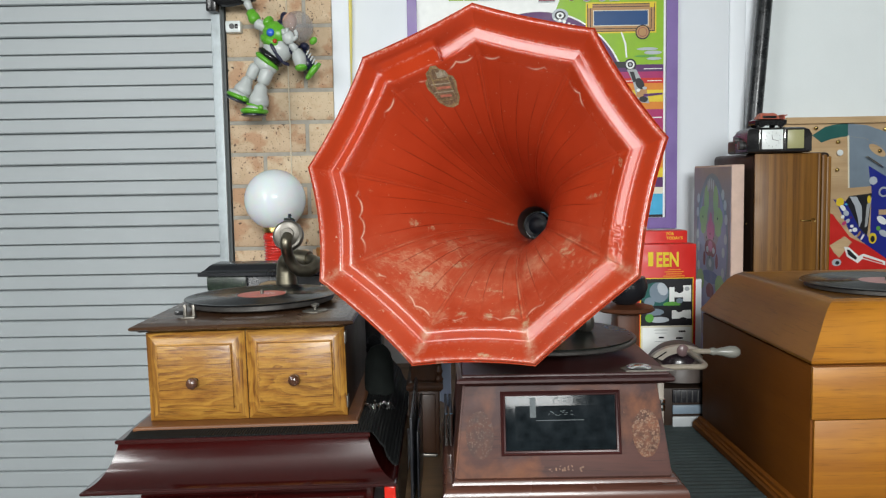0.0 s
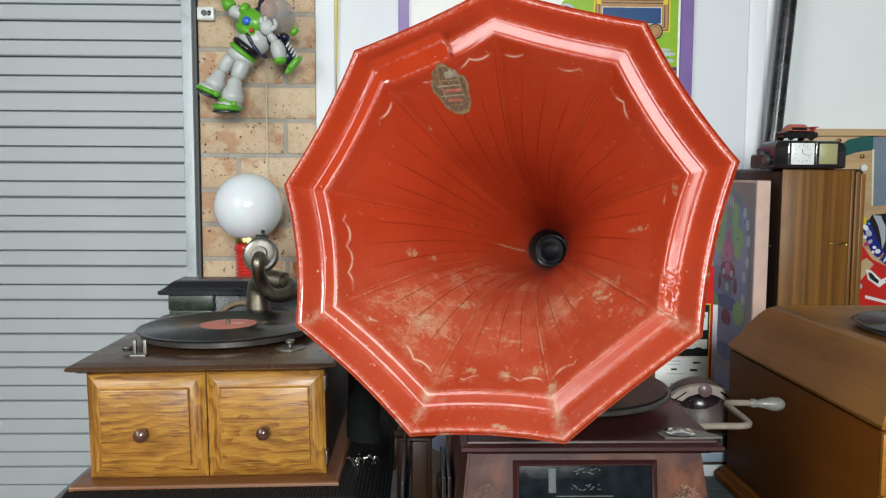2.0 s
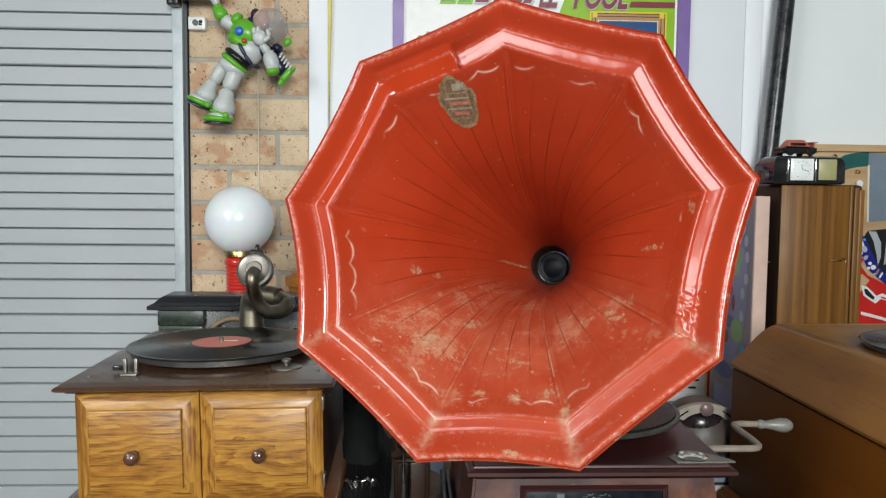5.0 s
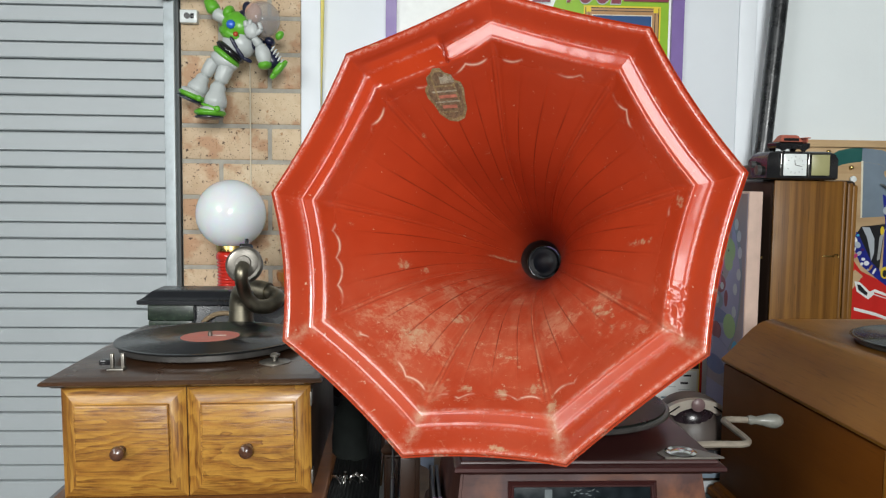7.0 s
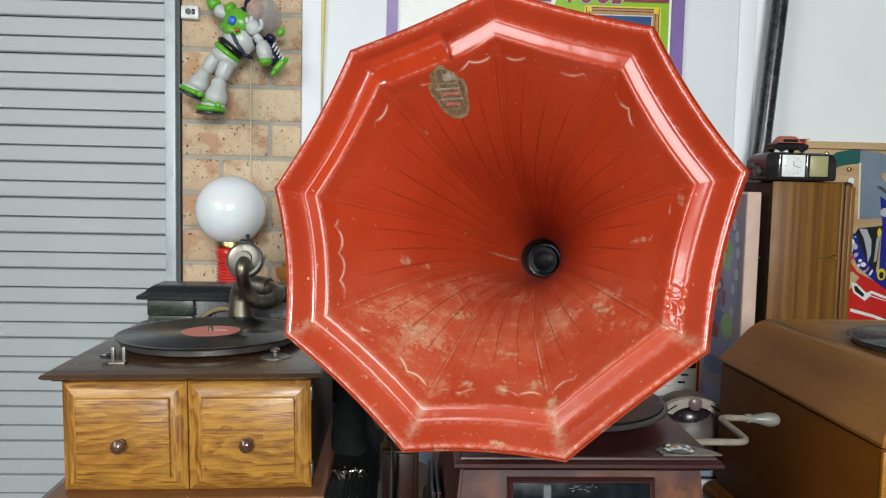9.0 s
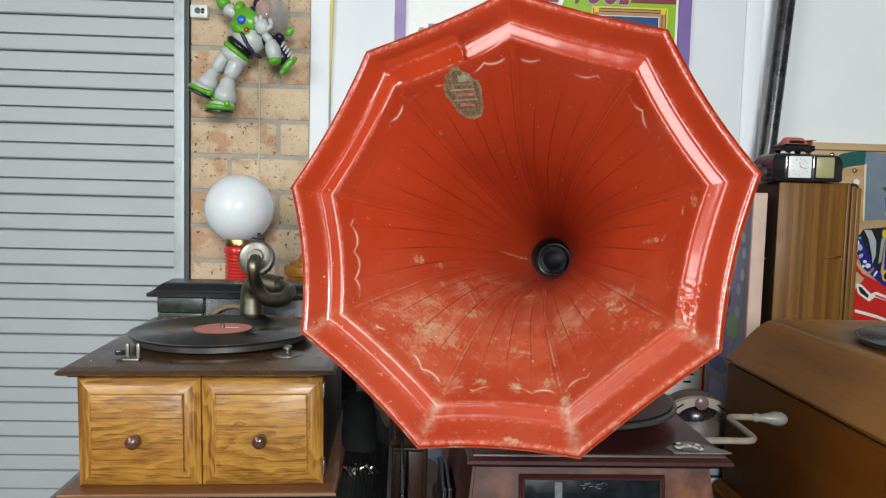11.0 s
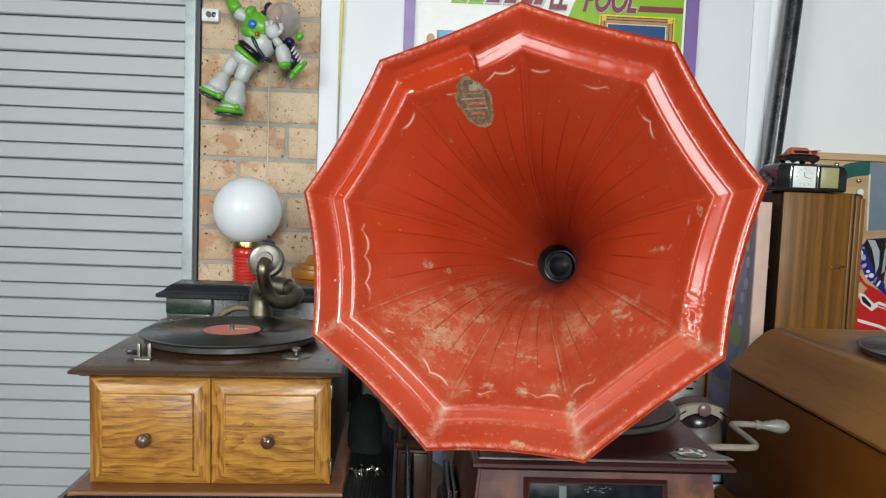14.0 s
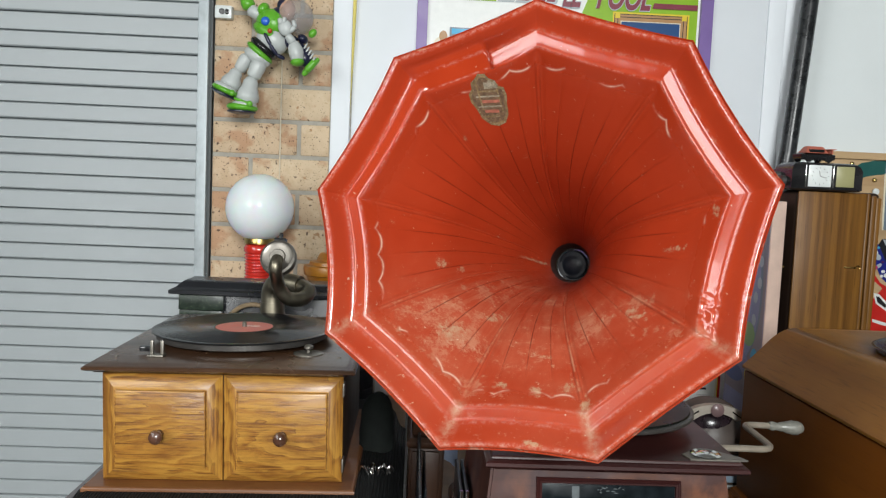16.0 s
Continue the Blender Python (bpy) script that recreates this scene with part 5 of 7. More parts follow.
# ---- large oak table gramophone ----
def oak_box():
    t = thing("table_gramophone", pose(0.506, 1.1165, 0, 0, 0, 0.9) @ pose(-0.510, -1.1165, 0), "golden oak table gramophone with a hollow-curved top and a record", "gramophone")
    x0, x1, y0, y1 = 0.510, 0.960, 1.1165, 1.572
    lid = bmesh.new()
    prof = [(0.004, 1.0845), (0.0, 1.0865), (-0.003, 1.0885), (-0.0035, 1.0925), (-0.0015, 1.0955)]
    prof += [(0.0005, 1.0985), (0.0045, 1.1045), (0.0095, 1.1128), (0.0150, 1.1220), (0.0205, 1.1315), (0.0260, 1.1412), (0.0320, 1.1505), (0.0380, 1.1580), (0.0440, 1.1635), (0.0495, 1.1668), (0.0535, 1.1682)]
    prof += [(0.0545, 1.1690), (0.058, 1.1692), (0.0605, 1.1682)]
    loft_rect(lid, x0, x1, y0, y1, prof)
    for f in lid.faces:
        f.material_index = 0
    lid.normal_update()
    finish(lid, 30)
    # the lid's front face takes the lit oak, its other faces the darker copy
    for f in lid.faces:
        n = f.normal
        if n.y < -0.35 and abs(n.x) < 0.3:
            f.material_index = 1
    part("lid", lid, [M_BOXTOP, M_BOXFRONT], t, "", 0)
    # body in the oak colour darkened for its shaded side
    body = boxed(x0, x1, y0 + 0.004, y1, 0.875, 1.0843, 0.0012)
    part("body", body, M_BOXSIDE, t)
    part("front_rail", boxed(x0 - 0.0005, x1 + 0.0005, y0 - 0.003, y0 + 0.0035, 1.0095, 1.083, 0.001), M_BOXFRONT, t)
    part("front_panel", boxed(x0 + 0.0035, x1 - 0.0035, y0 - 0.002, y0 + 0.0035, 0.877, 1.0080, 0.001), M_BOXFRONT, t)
    base = bmesh.new()
    loft_rect(base, x0, x1, y0, y1, [(-0.014, 0.856), (-0.014, 0.866), (-0.011, 0.869), (-0.0105, 0.872), (-0.007, 0.8735), (-0.006, 0.878), (-0.002, 0.8805), (0.001, 0.8808)])
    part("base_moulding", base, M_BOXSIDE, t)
    part("platter", turned([(0.0, 1.1684), (0.118, 1.1684), (0.1205, 1.1700), (0.1205, 1.1755), (0.0, 1.1760)], 64, Matrix.Translation((0.706, 1.288, 0))), M_PLATTER, t)
    record(t, 0.706, 1.288, 1.1785, 0.1275, M_LABELPINK)
    part("spindle", turned([(0.003, 1.17), (0.003, 1.186), (0.0, 1.188)], 12, Matrix.Translation((0.706, 1.288, 0))), M_NICKELLIGHT, t)
    return t


oak_box()


# ---- walnut speaker cabinet, clock radio and what lies on it ----
t = thing("walnut_cabinet", pose(0, 0, 0), "tall walnut-veneered cabinet with a dark side and a keyhole", "cabinet")
part("body", boxed(0.702, 0.8755, 1.8625, 2.14, 0.8505, 1.3955, 0.010, 4), M_DARKSIDE, t)
part("front_panel", boxed(0.7025, 0.8445, 1.856, 1.8623, 0.8515, 1.394, 0.0015), M_WALNUT, t)
for i, (xa, xb, dy) in enumerate(((0.8452, 0.8522, 0.003), (0.8528, 0.8640, 0.0), (0.8646, 0.8750, 0.003))):
    part("pilaster", boxed(xa, xb, 1.855 + dy, 1.8623, 0.8515, 1.394 - 0.004 * i, 0.0025), M_WALNUT, t)
key = part("key_plate", boxed(0.806, 0.829, 1.8535, 1.8555, 1.2412, 1.2438, 0.0008), M_BRASS, t, "small brass key and plate")
part("key_ring", piped([(0.8335 + 0.0045 * math.cos(a), 1.852, 1.2425 + 0.0045 * math.sin(a)) for a in np.linspace(-0.6, 3.6, 12)], 0.0009, 6), M_BRASS, key)
part("screw", turned([(0.0, 0.0), (0.003, 0.0), (0.002, 0.002), (0.0, 0.0022)], 10, pose(0.7015, 1.90, 1.235, 0, -90, 0)), M_BRASS, t)

t = thing("clock_radio", pose(0.752, 1.885, 1.3958, 0, 0, -2), "black plastic clock radio with a white square dial", "clock radio")
bm = bmesh.new()
loft_rect(bm, -0.072, 0.070, -0.045, 0.045, [(0.004, 0), (0.0, 0.003), (0.0, 0.040), (0.004, 0.050), (0.012, 0.0555), (0.02, 0.0565)])
part("body", bm, M_BLACKPLASTIC, t)
part("bezel", boxed(-0.0455, -0.0425, -0.0475, -0.0449, 0.006, 0.051, 0.001), M_CHROME, t)
part("bezel", boxed(0.0095, 0.0125, -0.0475, -0.0449, 0.006, 0.051, 0.001), M_CHROME, t)
dial = part("dial", boxed(-0.0395, 0.0065, -0.0470, -0.0449, 0.0075, 0.0505, 0.0008), M_DIAL, t, "white square clock dial")
for a, ln in ((100, 0.010), (-15, 0.014)):
    bm = plated(rect(0, -0.0005, ln, 0.0005), pose(-0.0165, -0.0471, 0.029, 90) @ Matrix.Rotation(radians(a), 4, "Z"), 0.0003)
    part("clock_hand", bm, M_INK, dial)
for k in range(12):
    a = 2 * math.pi * k / 12
    bm = plated(rect(-0.0012, -0.0004, 0.0012, 0.0004), pose(-0.0165 + 0.016 * math.cos(a), -0.0471, 0.029 + 0.016 * math.sin(a), 90) @ Matrix.Rotation(a, 4, "Z"), 0.0003)
    part("hour_mark", bm, M_INK, dial)
part("tuning_dial", boxed(0.0165, 0.0525, -0.0470, -0.0449, 0.0085, 0.0495, 0.0008), M_DIALOLIVE, t, "olive tuning dial")
bm = turned([(0.0, 0.0), (0.010, 0.0), (0.010, 0.008), (0.0, 0.009)], 20, pose(-0.0721, -0.012, 0.018, 0, -90, 0))
part("side_knob", bm, M_GREYPLASTIC, t)
bm = turned([(0.0, 0.0), (0.007, 0.0), (0.007, 0.010), (0.0, 0.011)], 20, pose(-0.0721, 0.015, 0.030, 0, -90, 0))
part("side_knob", bm, M_GREYPLASTIC, t)

t = thing("orange_toy_car", pose(0.738, 1.882, 1.4526, 0, 0, 6), "small faded orange and black toy car on the clock radio", "toy car")
bm = bmesh.new()
loft_rect(bm, -0.036, 0.038, -0.016, 0.016, [(0.002, 0.005), (0.0, 0.008), (0.0, 0.016), (0.006, 0.019)])
part("body", bm, M_BLACKPLASTIC, t)
bm = bmesh.new()
loft_rect(bm, -0.026, 0.024, -0.0145, 0.0145, [(0.0, 0.0192), (0.007, 0.031), (0.010, 0.033)])
part("cab", bm, M_ORANGE, t)
part("window", boxed(-0.017, 0.015, -0.0149, 0.0149, 0.0205, 0.0265, 0.001), M_BLACKPLASTIC, t)
part("spoiler", boxed(0.028, 0.040, -0.016, 0.016, 0.0265, 0.0285, 0.0006), M_ORANGE, t)
part("spoiler_post", boxed(0.033, 0.036, -0.012, 0.012, 0.0188, 0.0263), M_ORANGE, t)
for sx in (-0.022, 0.022):
    for sy in (-1, 1):
        part("wheel", turned([(0.0, 0.0), (0.007, 0.0), (0.0075, 0.002), (0.0075, 0.004), (0.0, 0.0045)], 18, pose(sx, sy * 0.0165, 0.0075, -90 * sy)), M_BLACKPLASTIC, t)

t = thing("grey_adaptor", pose(0.700, 1.935, 1.3958, 0, 0, 10), "dark grey plastic adaptor behind the clock radio", "adaptor")
part("body", boxed(-0.020, 0.0, -0.02, 0.03, 0.0, 0.030, 0.006, 3), M_GREYPLASTIC, t)
part("cap", turned([(0.0, 0), (0.008, 0), (0.008, 0.009), (0.005, 0.012), (0.0, 0.0125)], 20, pose(-0.010, 0.005, 0.0302)), M_GREYPLASTIC, t)


# ---- leaning pinball canvas ----
CAN = Matrix.Translation((0.648, 1.85, 0.8505)) @ Matrix.Rotation(radians(-1.5), 4, "Z")
t = thing("canvas_print", CAN, "canvas print of a dusky blue pinball table leaning on the cabinet", "canvas")
part("stretcher", boxed(0.0008, 0.0285, 0.0, 0.30, 0.0, 0.5205, 0.0015), M_PINKEDGE, t, "pale raw stretcher edge")
SIDE = Matrix(((0, 0, -1, 0), (-1, 0, 0, 0.30), (0, 1, 0, 0), (0, 0, 0, 1)))


def art(outline, key, lift, parent, m, name="print"):
    return part(name, plated(outline, m @ Matrix.Translation((0, 0, lift)), 0.0003), M_P[key], parent, "", 0)


pic = art(rect(0.004, 0.004, 0.296, 0.516), "dusk", -0.0006, t, SIDE, "picture")
L = 0.0001
drawn = [
    (rect(0.004, 0.10, 0.296, 0.5155), "mauve"), (oval(0.155, 0.33, 0.128, 0.172, 40), "slate"), (oval(0.155, 0.32, 0.118, 0.160, 40), "dusk"), (oval(0.150, 0.40, 0.075, 0.085, 32), "mauve"),
    (oval(0.113, 0.437, 0.019, 0.036), "sage"), (oval(0.187, 0.437, 0.019, 0.036), "sage"), (oval(0.088, 0.395, 0.034, 0.026), "sage"), (oval(0.208, 0.395, 0.034, 0.026), "sage"),
    (oval(0.088, 0.368, 0.022, 0.016), "sage"), (oval(0.208, 0.368, 0.022, 0.016), "sage"), (oval(0.149, 0.362, 0.030, 0.027), "rose"), (oval(0.149, 0.388, 0.010, 0.020), "rose"),
    (oval(0.149, 0.320, 0.046, 0.022), "maroon"), (oval(0.149, 0.325, 0.018, 0.014), "rose"), (oval(0.125, 0.316, 0.010, 0.008), "mist"), (oval(0.175, 0.316, 0.010, 0.008), "mist"),
]
drawn += [
    (oval(0.149, 0.282, 0.034, 0.020), "slate"), (oval(0.149, 0.284, 0.012, 0.010), "mist"), (oval(0.100, 0.292, 0.010, 0.018), "maroon"), (oval(0.200, 0.292, 0.010, 0.018), "maroon"),
    (oval(0.149, 0.250, 0.07, 0.016), "deepblue"), (oval(0.070, 0.236, 0.030, 0.026), "sage"), (oval(0.225, 0.236, 0.034, 0.026), "sage"), (oval(0.149, 0.215, 0.03, 0.02), "maroon"),
    (oval(0.149, 0.17, 0.085, 0.03), "dusk"), (oval(0.149, 0.14, 0.06, 0.02), "deepblue"), (oval(0.24, 0.15, 0.022, 0.024), "yellow"), (oval(0.262, 0.185, 0.02, 0.026), "sky"),
    (oval(0.06, 0.16, 0.022, 0.02), "teal"),
]
drawn += [(oval(u, v, 0.0045, 0.014), "mist") for u, v in ((0.128, 0.472), (0.142, 0.477), (0.158, 0.477), (0.172, 0.472))]
drawn += [(oval(u, v, 0.011, 0.012), "mist") for u, v in ((0.048, 0.440), (0.043, 0.405), (0.045, 0.350), (0.052, 0.318), (0.245, 0.452), (0.262, 0.428), (0.270, 0.395), (0.252, 0.318), (0.268, 0.350), (0.055, 0.270), (0.250, 0.270))]
drawn += [(oval(u, v, 0.003, 0.003, 8), "black") for u, v in ((0.088, 0.395), (0.208, 0.395), (0.149, 0.355), (0.120, 0.345), (0.178, 0.345), (0.149, 0.300))]
for o, c in drawn:
    L += 0.00004
    art(o, c, L, pic, SIDE)

# ---- red boxed toy behind the horn gramophone ----
t = thing("red_toy_box", Matrix.Translation((0.0, 1.90, 0.8505)), "red boxed toy with yellow title and printed window", "box")
part("carton", boxed(0.448, 0.586, 0.0005, 0.045, 0.0, 0.340, 0.0015), M_P["red"], t)
FRONT = Matrix.Rotation(radians(90), 4, "X")


def text_on(body, size, m, material, parent, name="title", slant=0.0, fat=0.012):
    cu = bpy.data.curves.new(name, "FONT")
    cu.body, cu.size, cu.extrude, cu.offset, cu.shear = body, size, 0.0002, size * fat, slant
    tmp = new(name, cu)
    me = bpy.data.meshes.new_from_object(tmp.evaluated_get(bpy.context.evaluated_depsgraph_get()))
    bpy.data.objects.remove(tmp)
    me.materials.clear()
    me.materials.append(material)
    me.transform(m)
    ob = new(name, me)
    ob.parent = parent
    return ob


text_on("EEN", 0.046, FRONT @ Matrix.Translation((0.4925, 0.289, 0.0004)) @ Matrix.Diagonal((0.66, 1, 1, 1)), M_P["yellow"], t, "title", 0.0, 0.03)
part("print", plated(rect(0.4745, 0.2895, 0.4863, 0.3225), FRONT @ Matrix.Translation((0, 0, 0.0004)), 0.0003), M_P["yellow"], t)
L = 0.0001
pictures = [
    (rect(0.4560, 0.04, 0.5800, 0.262), "yellow"), (rect(0.4580, 0.042, 0.5780, 0.260), "black"), (oval(0.492, 0.222, 0.034, 0.030, 24), "teal"),
    (oval(0.500, 0.228, 0.022, 0.024, 24, 20), "slate"), (oval(0.508, 0.236, 0.011, 0.016, 20, 25), "mist"), (oval(0.478, 0.205, 0.012, 0.012), "slate"),
    (rect(0.524, 0.206, 0.536, 0.240), "white"), (rect(0.536, 0.216, 0.560, 0.229), "white"), (rect(0.556, 0.206, 0.5745, 0.244), "white"), (oval(0.548, 0.236, 0.009, 0.010), "black"),
    (oval(0.565, 0.236, 0.006, 0.005), "grey"), (oval(0.530, 0.200, 0.020, 0.006), "green"), (oval(0.548, 0.208, 0.008, 0.006), "slate"), (rect(0.462, 0.190, 0.577, 0.197), "black"),
    (oval(0.490, 0.182, 0.022, 0.008), "slate"), (rect(0.530, 0.166, 0.5745, 0.186), "white"),
]
pictures += [
    (oval(0.548, 0.187, 0.008, 0.006), "black"), (oval(0.556, 0.164, 0.010, 0.005), "black"), (oval(0.500, 0.164, 0.024, 0.007), "mist"), (oval(0.478, 0.168, 0.010, 0.010), "green"),
    (rect(0.458, 0.042, 0.578, 0.150), "cream"), (rect(0.462, 0.046, 0.574, 0.146), "white"), (rect(0.490, 0.139, 0.520, 0.1405), "grey"), (rect(0.546, 0.134, 0.562, 0.138), "black"),
    (rect(0.490, 0.132, 0.520, 0.1332), "grey"), (rect(0.500, 0.120, 0.512, 0.124), "black"), (rect(0.540, 0.118, 0.556, 0.1225), "black"), (rect(0.490, 0.112, 0.530, 0.1132), "grey"),
    (rect(0.536, 0.106, 0.560, 0.1072), "grey"), (oval(0.556, 0.094, 0.009, 0.009), "grey"), (rect(0.500, 0.088, 0.530, 0.092), "slate"), (rect(0.500, 0.066, 0.560, 0.067), "grey"),
]
for o, c in pictures:
    L += 0.00004
    art(o, c, L, t, FRONT, "print")
for k, (w, z) in enumerate(((0.030, 0.281), (0.044, 0.276), (0.036, 0.271), (0.05, 0.266))):
    art(rect(0.535 - w / 2, z - 0.0012, 0.535 + w / 2, z + 0.0012), "orange", 0.0002, t, FRONT, "print")

t = thing("red_card_box", Matrix.Translation((0.0, 1.95, 0.8505)), "taller red card box behind the toy box", "box")
part("carton", boxed(0.44, 0.580, 0.0, 0.05, 0.0, 0.368, 0.0015), M_P["red"], t)
text_on("FOR", 0.0095, FRONT @ Matrix.Translation((0.530, 0.3575, 0.0003)), M_P["yellow"], t, "lettering")
text_on("TODAY'S", 0.0095, FRONT @ Matrix.Translation((0.530, 0.3475, 0.0003)), M_P["yellow"], t, "lettering")
t = solid("white_panel", boxed(0.592, 0.618, 1.96, 1.975, 0.8505, 1.10, 0.001), M_WHITETRIM, "narrow white upright board beside the red box", "board")


# ---- poster in a purple frame ----
t = thing("framed_poster", Matrix.Translation((0.0, WALL - 0.0045, 0.0)), "colourful racing poster in a purple frame", "poster")
FRONT = Matrix.Rotation(radians(90), 4, "X")
PX0, PX1, PZ0, PZ1 = -0.086, 0.640, 1.205, 1.99
for o in (rect(PX0, PZ0, PX0 + 0.026, PZ1), rect(PX1 - 0.030, PZ0, PX1, PZ1), rect(PX0 + 0.0262, PZ0, PX1 - 0.0302, PZ0 + 0.030), rect(PX0 + 0.0262, PZ1 - 0.03, PX1 - 0.0302, PZ1)):
    part("frame", plated(o, FRONT, 0.014), M_PURPLE, t, "purple frame bar")
sheet = part("sheet", plated(rect(PX0 + 0.0264, PZ0 + 0.0302, PX1 - 0.0304, PZ1 - 0.0302), FRONT, 0.004), M_P["white"], t)
shapes = [
    ([(0.18, 1.60), (0.27, 1.68), (0.33, 1.84), (0.40, 1.955), (0.604, 1.955), (0.604, 1.60)], "lime"), (arc_band(0.265, 1.555, 0.150, 0.238, 15, 150, 28), "violet"),
    (arc_band(0.265, 1.555, 0.238, 0.2425, 15, 150, 28), "white"), (arc_band(0.265, 1.555, 0.205, 0.209, 40, 150, 24), "white"), (arc_band(0.265, 1.555, 0.176, 0.180, 30, 150, 24), "magenta"),
    (rect(-0.058, 1.40, 0.604, 1.600), "violet"), (rect(0.30, 1.600, 0.604, 1.649), "violet"), (rect(0.30, 1.612, 0.604, 1.630), "magenta"), (rect(0.30, 1.598, 0.604, 1.613), "red"),
    (rect(0.30, 1.580, 0.604, 1.599), "orange"), (rect(0.30, 1.548, 0.604, 1.581), "yellow"), (rect(0.30, 1.528, 0.604, 1.549), "orange"),
]
shapes += [
    (rect(0.30, 1.47, 0.604, 1.529), "magenta"), (rect(0.30, 1.44, 0.604, 1.471), "red"), (rect(-0.058, 1.30, 0.604, 1.441), "violet"), (rect(0.20, 1.37, 0.604, 1.40), "orange"),
    (rect(0.20, 1.345, 0.604, 1.371), "yellow"), (rect(-0.058, 1.238, 0.604, 1.312), "sky"), (rect(0.40, 1.300, 0.604, 1.318), "cream"), (rect(-0.058, 1.236, 0.604, 1.243), "black"),
    (rect(0.394, 1.733, 0.584, 1.815), "yellow"), (rect(0.398, 1.737, 0.580, 1.811), "black"), (rect(0.4000, 1.739, 0.578, 1.809), "tan"), (rect(0.406, 1.744, 0.571, 1.804), "black"),
    (rect(0.408, 1.746, 0.569, 1.802), "tan"), (rect(0.414, 1.752, 0.563, 1.794), "cream"), (rect(0.416, 1.754, 0.561, 1.792), "blue"), (rect(0.400, 1.800, 0.412, 1.812), "yellow"),
    (rect(0.566, 1.800, 0.578, 1.812), "yellow"),
]
shapes += [
    (oval(0.547, 1.735, 0.0195, 0.0195), "black"), (oval(0.547, 1.735, 0.0165, 0.0165), "tan"), (oval(0.547, 1.735, 0.0125, 0.0125), "maroon"), (oval(0.547, 1.735, 0.0110, 0.0110), "tan"),
    (rect(0.455, 1.641, 0.500, 1.657), "black"), (oval(0.514, 1.649, 0.0160, 0.0160), "black"), (oval(0.514, 1.649, 0.0115, 0.0115), "white"), (oval(0.514, 1.649, 0.0075, 0.0075), "black"),
    (oval(0.514, 1.649, 0.004, 0.004), "grey"), ([(0.505, 1.636), (0.530, 1.636), (0.556, 1.585), (0.566, 1.545), (0.535, 1.548), (0.522, 1.600)], "grey"),
    ([(0.512, 1.630), (0.524, 1.630), (0.532, 1.602), (0.522, 1.602)], "black"), (oval(0.540, 1.598, 0.011, 0.016, 16, 30), "black"), (oval(0.545, 1.572, 0.016, 0.010, 16, 30), "tan"),
]
shapes += [
    (oval(0.550, 1.556, 0.012, 0.008), "black"), (oval(0.536, 1.580, 0.005, 0.004), "white"), (oval(0.553, 1.586, 0.006, 0.004), "mist"),
    ([(0.55, 1.562), (0.602, 1.568), (0.602, 1.573), (0.55, 1.570)], "violet"), (oval(0.560, 1.690, 0.028, 0.004), "mist"), (oval(0.575, 1.680, 0.024, 0.005), "mist"),
    (oval(0.555, 1.671, 0.030, 0.003), "green"), (oval(0.578, 1.664, 0.020, 0.004), "mist"),
    ([(0.488, 1.735), (0.492, 1.735), (0.503, 1.705), (0.506, 1.668), (0.502, 1.668), (0.498, 1.703)], "white"), (rect(0.55, 1.636, 0.60, 1.638), "white"),
    (rect(0.44, 1.604, 0.52, 1.606), "white"), (rect(0.56, 1.604, 0.60, 1.606), "white"), (rect(0.47, 1.505, 0.60, 1.508), "white"), (rect(-0.005, 1.720, 0.085, 1.758), "slate"),
]
shapes += [
    (rect(0.0, 1.742, 0.08, 1.755), "sky"), (oval(-0.015, 1.715, 0.028, 0.022), "cream"), (oval(-0.012, 1.715, 0.019, 0.014), "black"), (oval(0.02, 1.722, 0.02, 0.016), "grey"),
    (oval(-0.02, 1.735, 0.010, 0.014), "tan"), (oval(0.325, 1.782, 0.022, 0.018), "mist"), (oval(0.325, 1.782, 0.015, 0.012), "black"), (oval(0.325, 1.782, 0.010, 0.008), "white"),
    (oval(0.325, 1.782, 0.004, 0.004), "black"),
]
for k in range(14):
    a = 78 - 3.4 * k
    shapes.append((oval(0.265 + 0.222 * math.cos(radians(a)), 1.555 + 0.222 * math.sin(radians(a)), 0.0045, 0.002 + 0.0015 * (k % 3), 8, a - 90), "white"))
# unread first part of the title: slanted bars with pale edges
for k, (xa, wd) in enumerate(((0.03, 0.032), (0.072, 0.03), (0.112, 0.034), (0.156, 0.03), (0.196, 0.03), (0.228, 0.022))):
    key, dark = ("lime", "green") if k < 2 else ("mist", "maroon")
    shapes.append(([(xa - 0.004, 1.825), (xa + wd + 0.003, 1.825), (xa + wd + 0.028, 1.888), (xa + 0.02, 1.888)], key))
    shapes.append(([(xa, 1.830), (xa + wd - 0.002, 1.830), (xa + wd + 0.020, 1.884), (xa + 0.022, 1.884)], dark))
    shapes.append(([(xa + wd * 0.42, 1.844), (xa + wd * 0.62, 1.844), (xa + wd * 0.62 + 0.011, 1.870), (xa + wd * 0.42 + 0.011, 1.870)], key))
shapes.append(([(0.490, 1.826), (0.602, 1.826), (0.602, 1.839), (0.494, 1.839)], "maroon"))
L = 0.004
for o, c in shapes:
    L += 0.00004
    art(o, c, L, sheet, FRONT)

for word, xa, wide in (("LL", 0.266, 0.086), ("POOL", 0.350, 0.192)):
    for fat, lift, key in ((0.058, L + 0.0001, "mist"), (0.030, L + 0.0004, "maroon")):
        title = text_on(word, 0.085, Matrix(), M_P[key], sheet, "title", 0.32, fat)
        title.data.transform(FRONT @ Matrix.Translation((xa, 1.8225, lift)) @ Matrix.Diagonal((wide / 0.075 / (1.0 * len(word)) * 0.92, 1, 1, 1)))

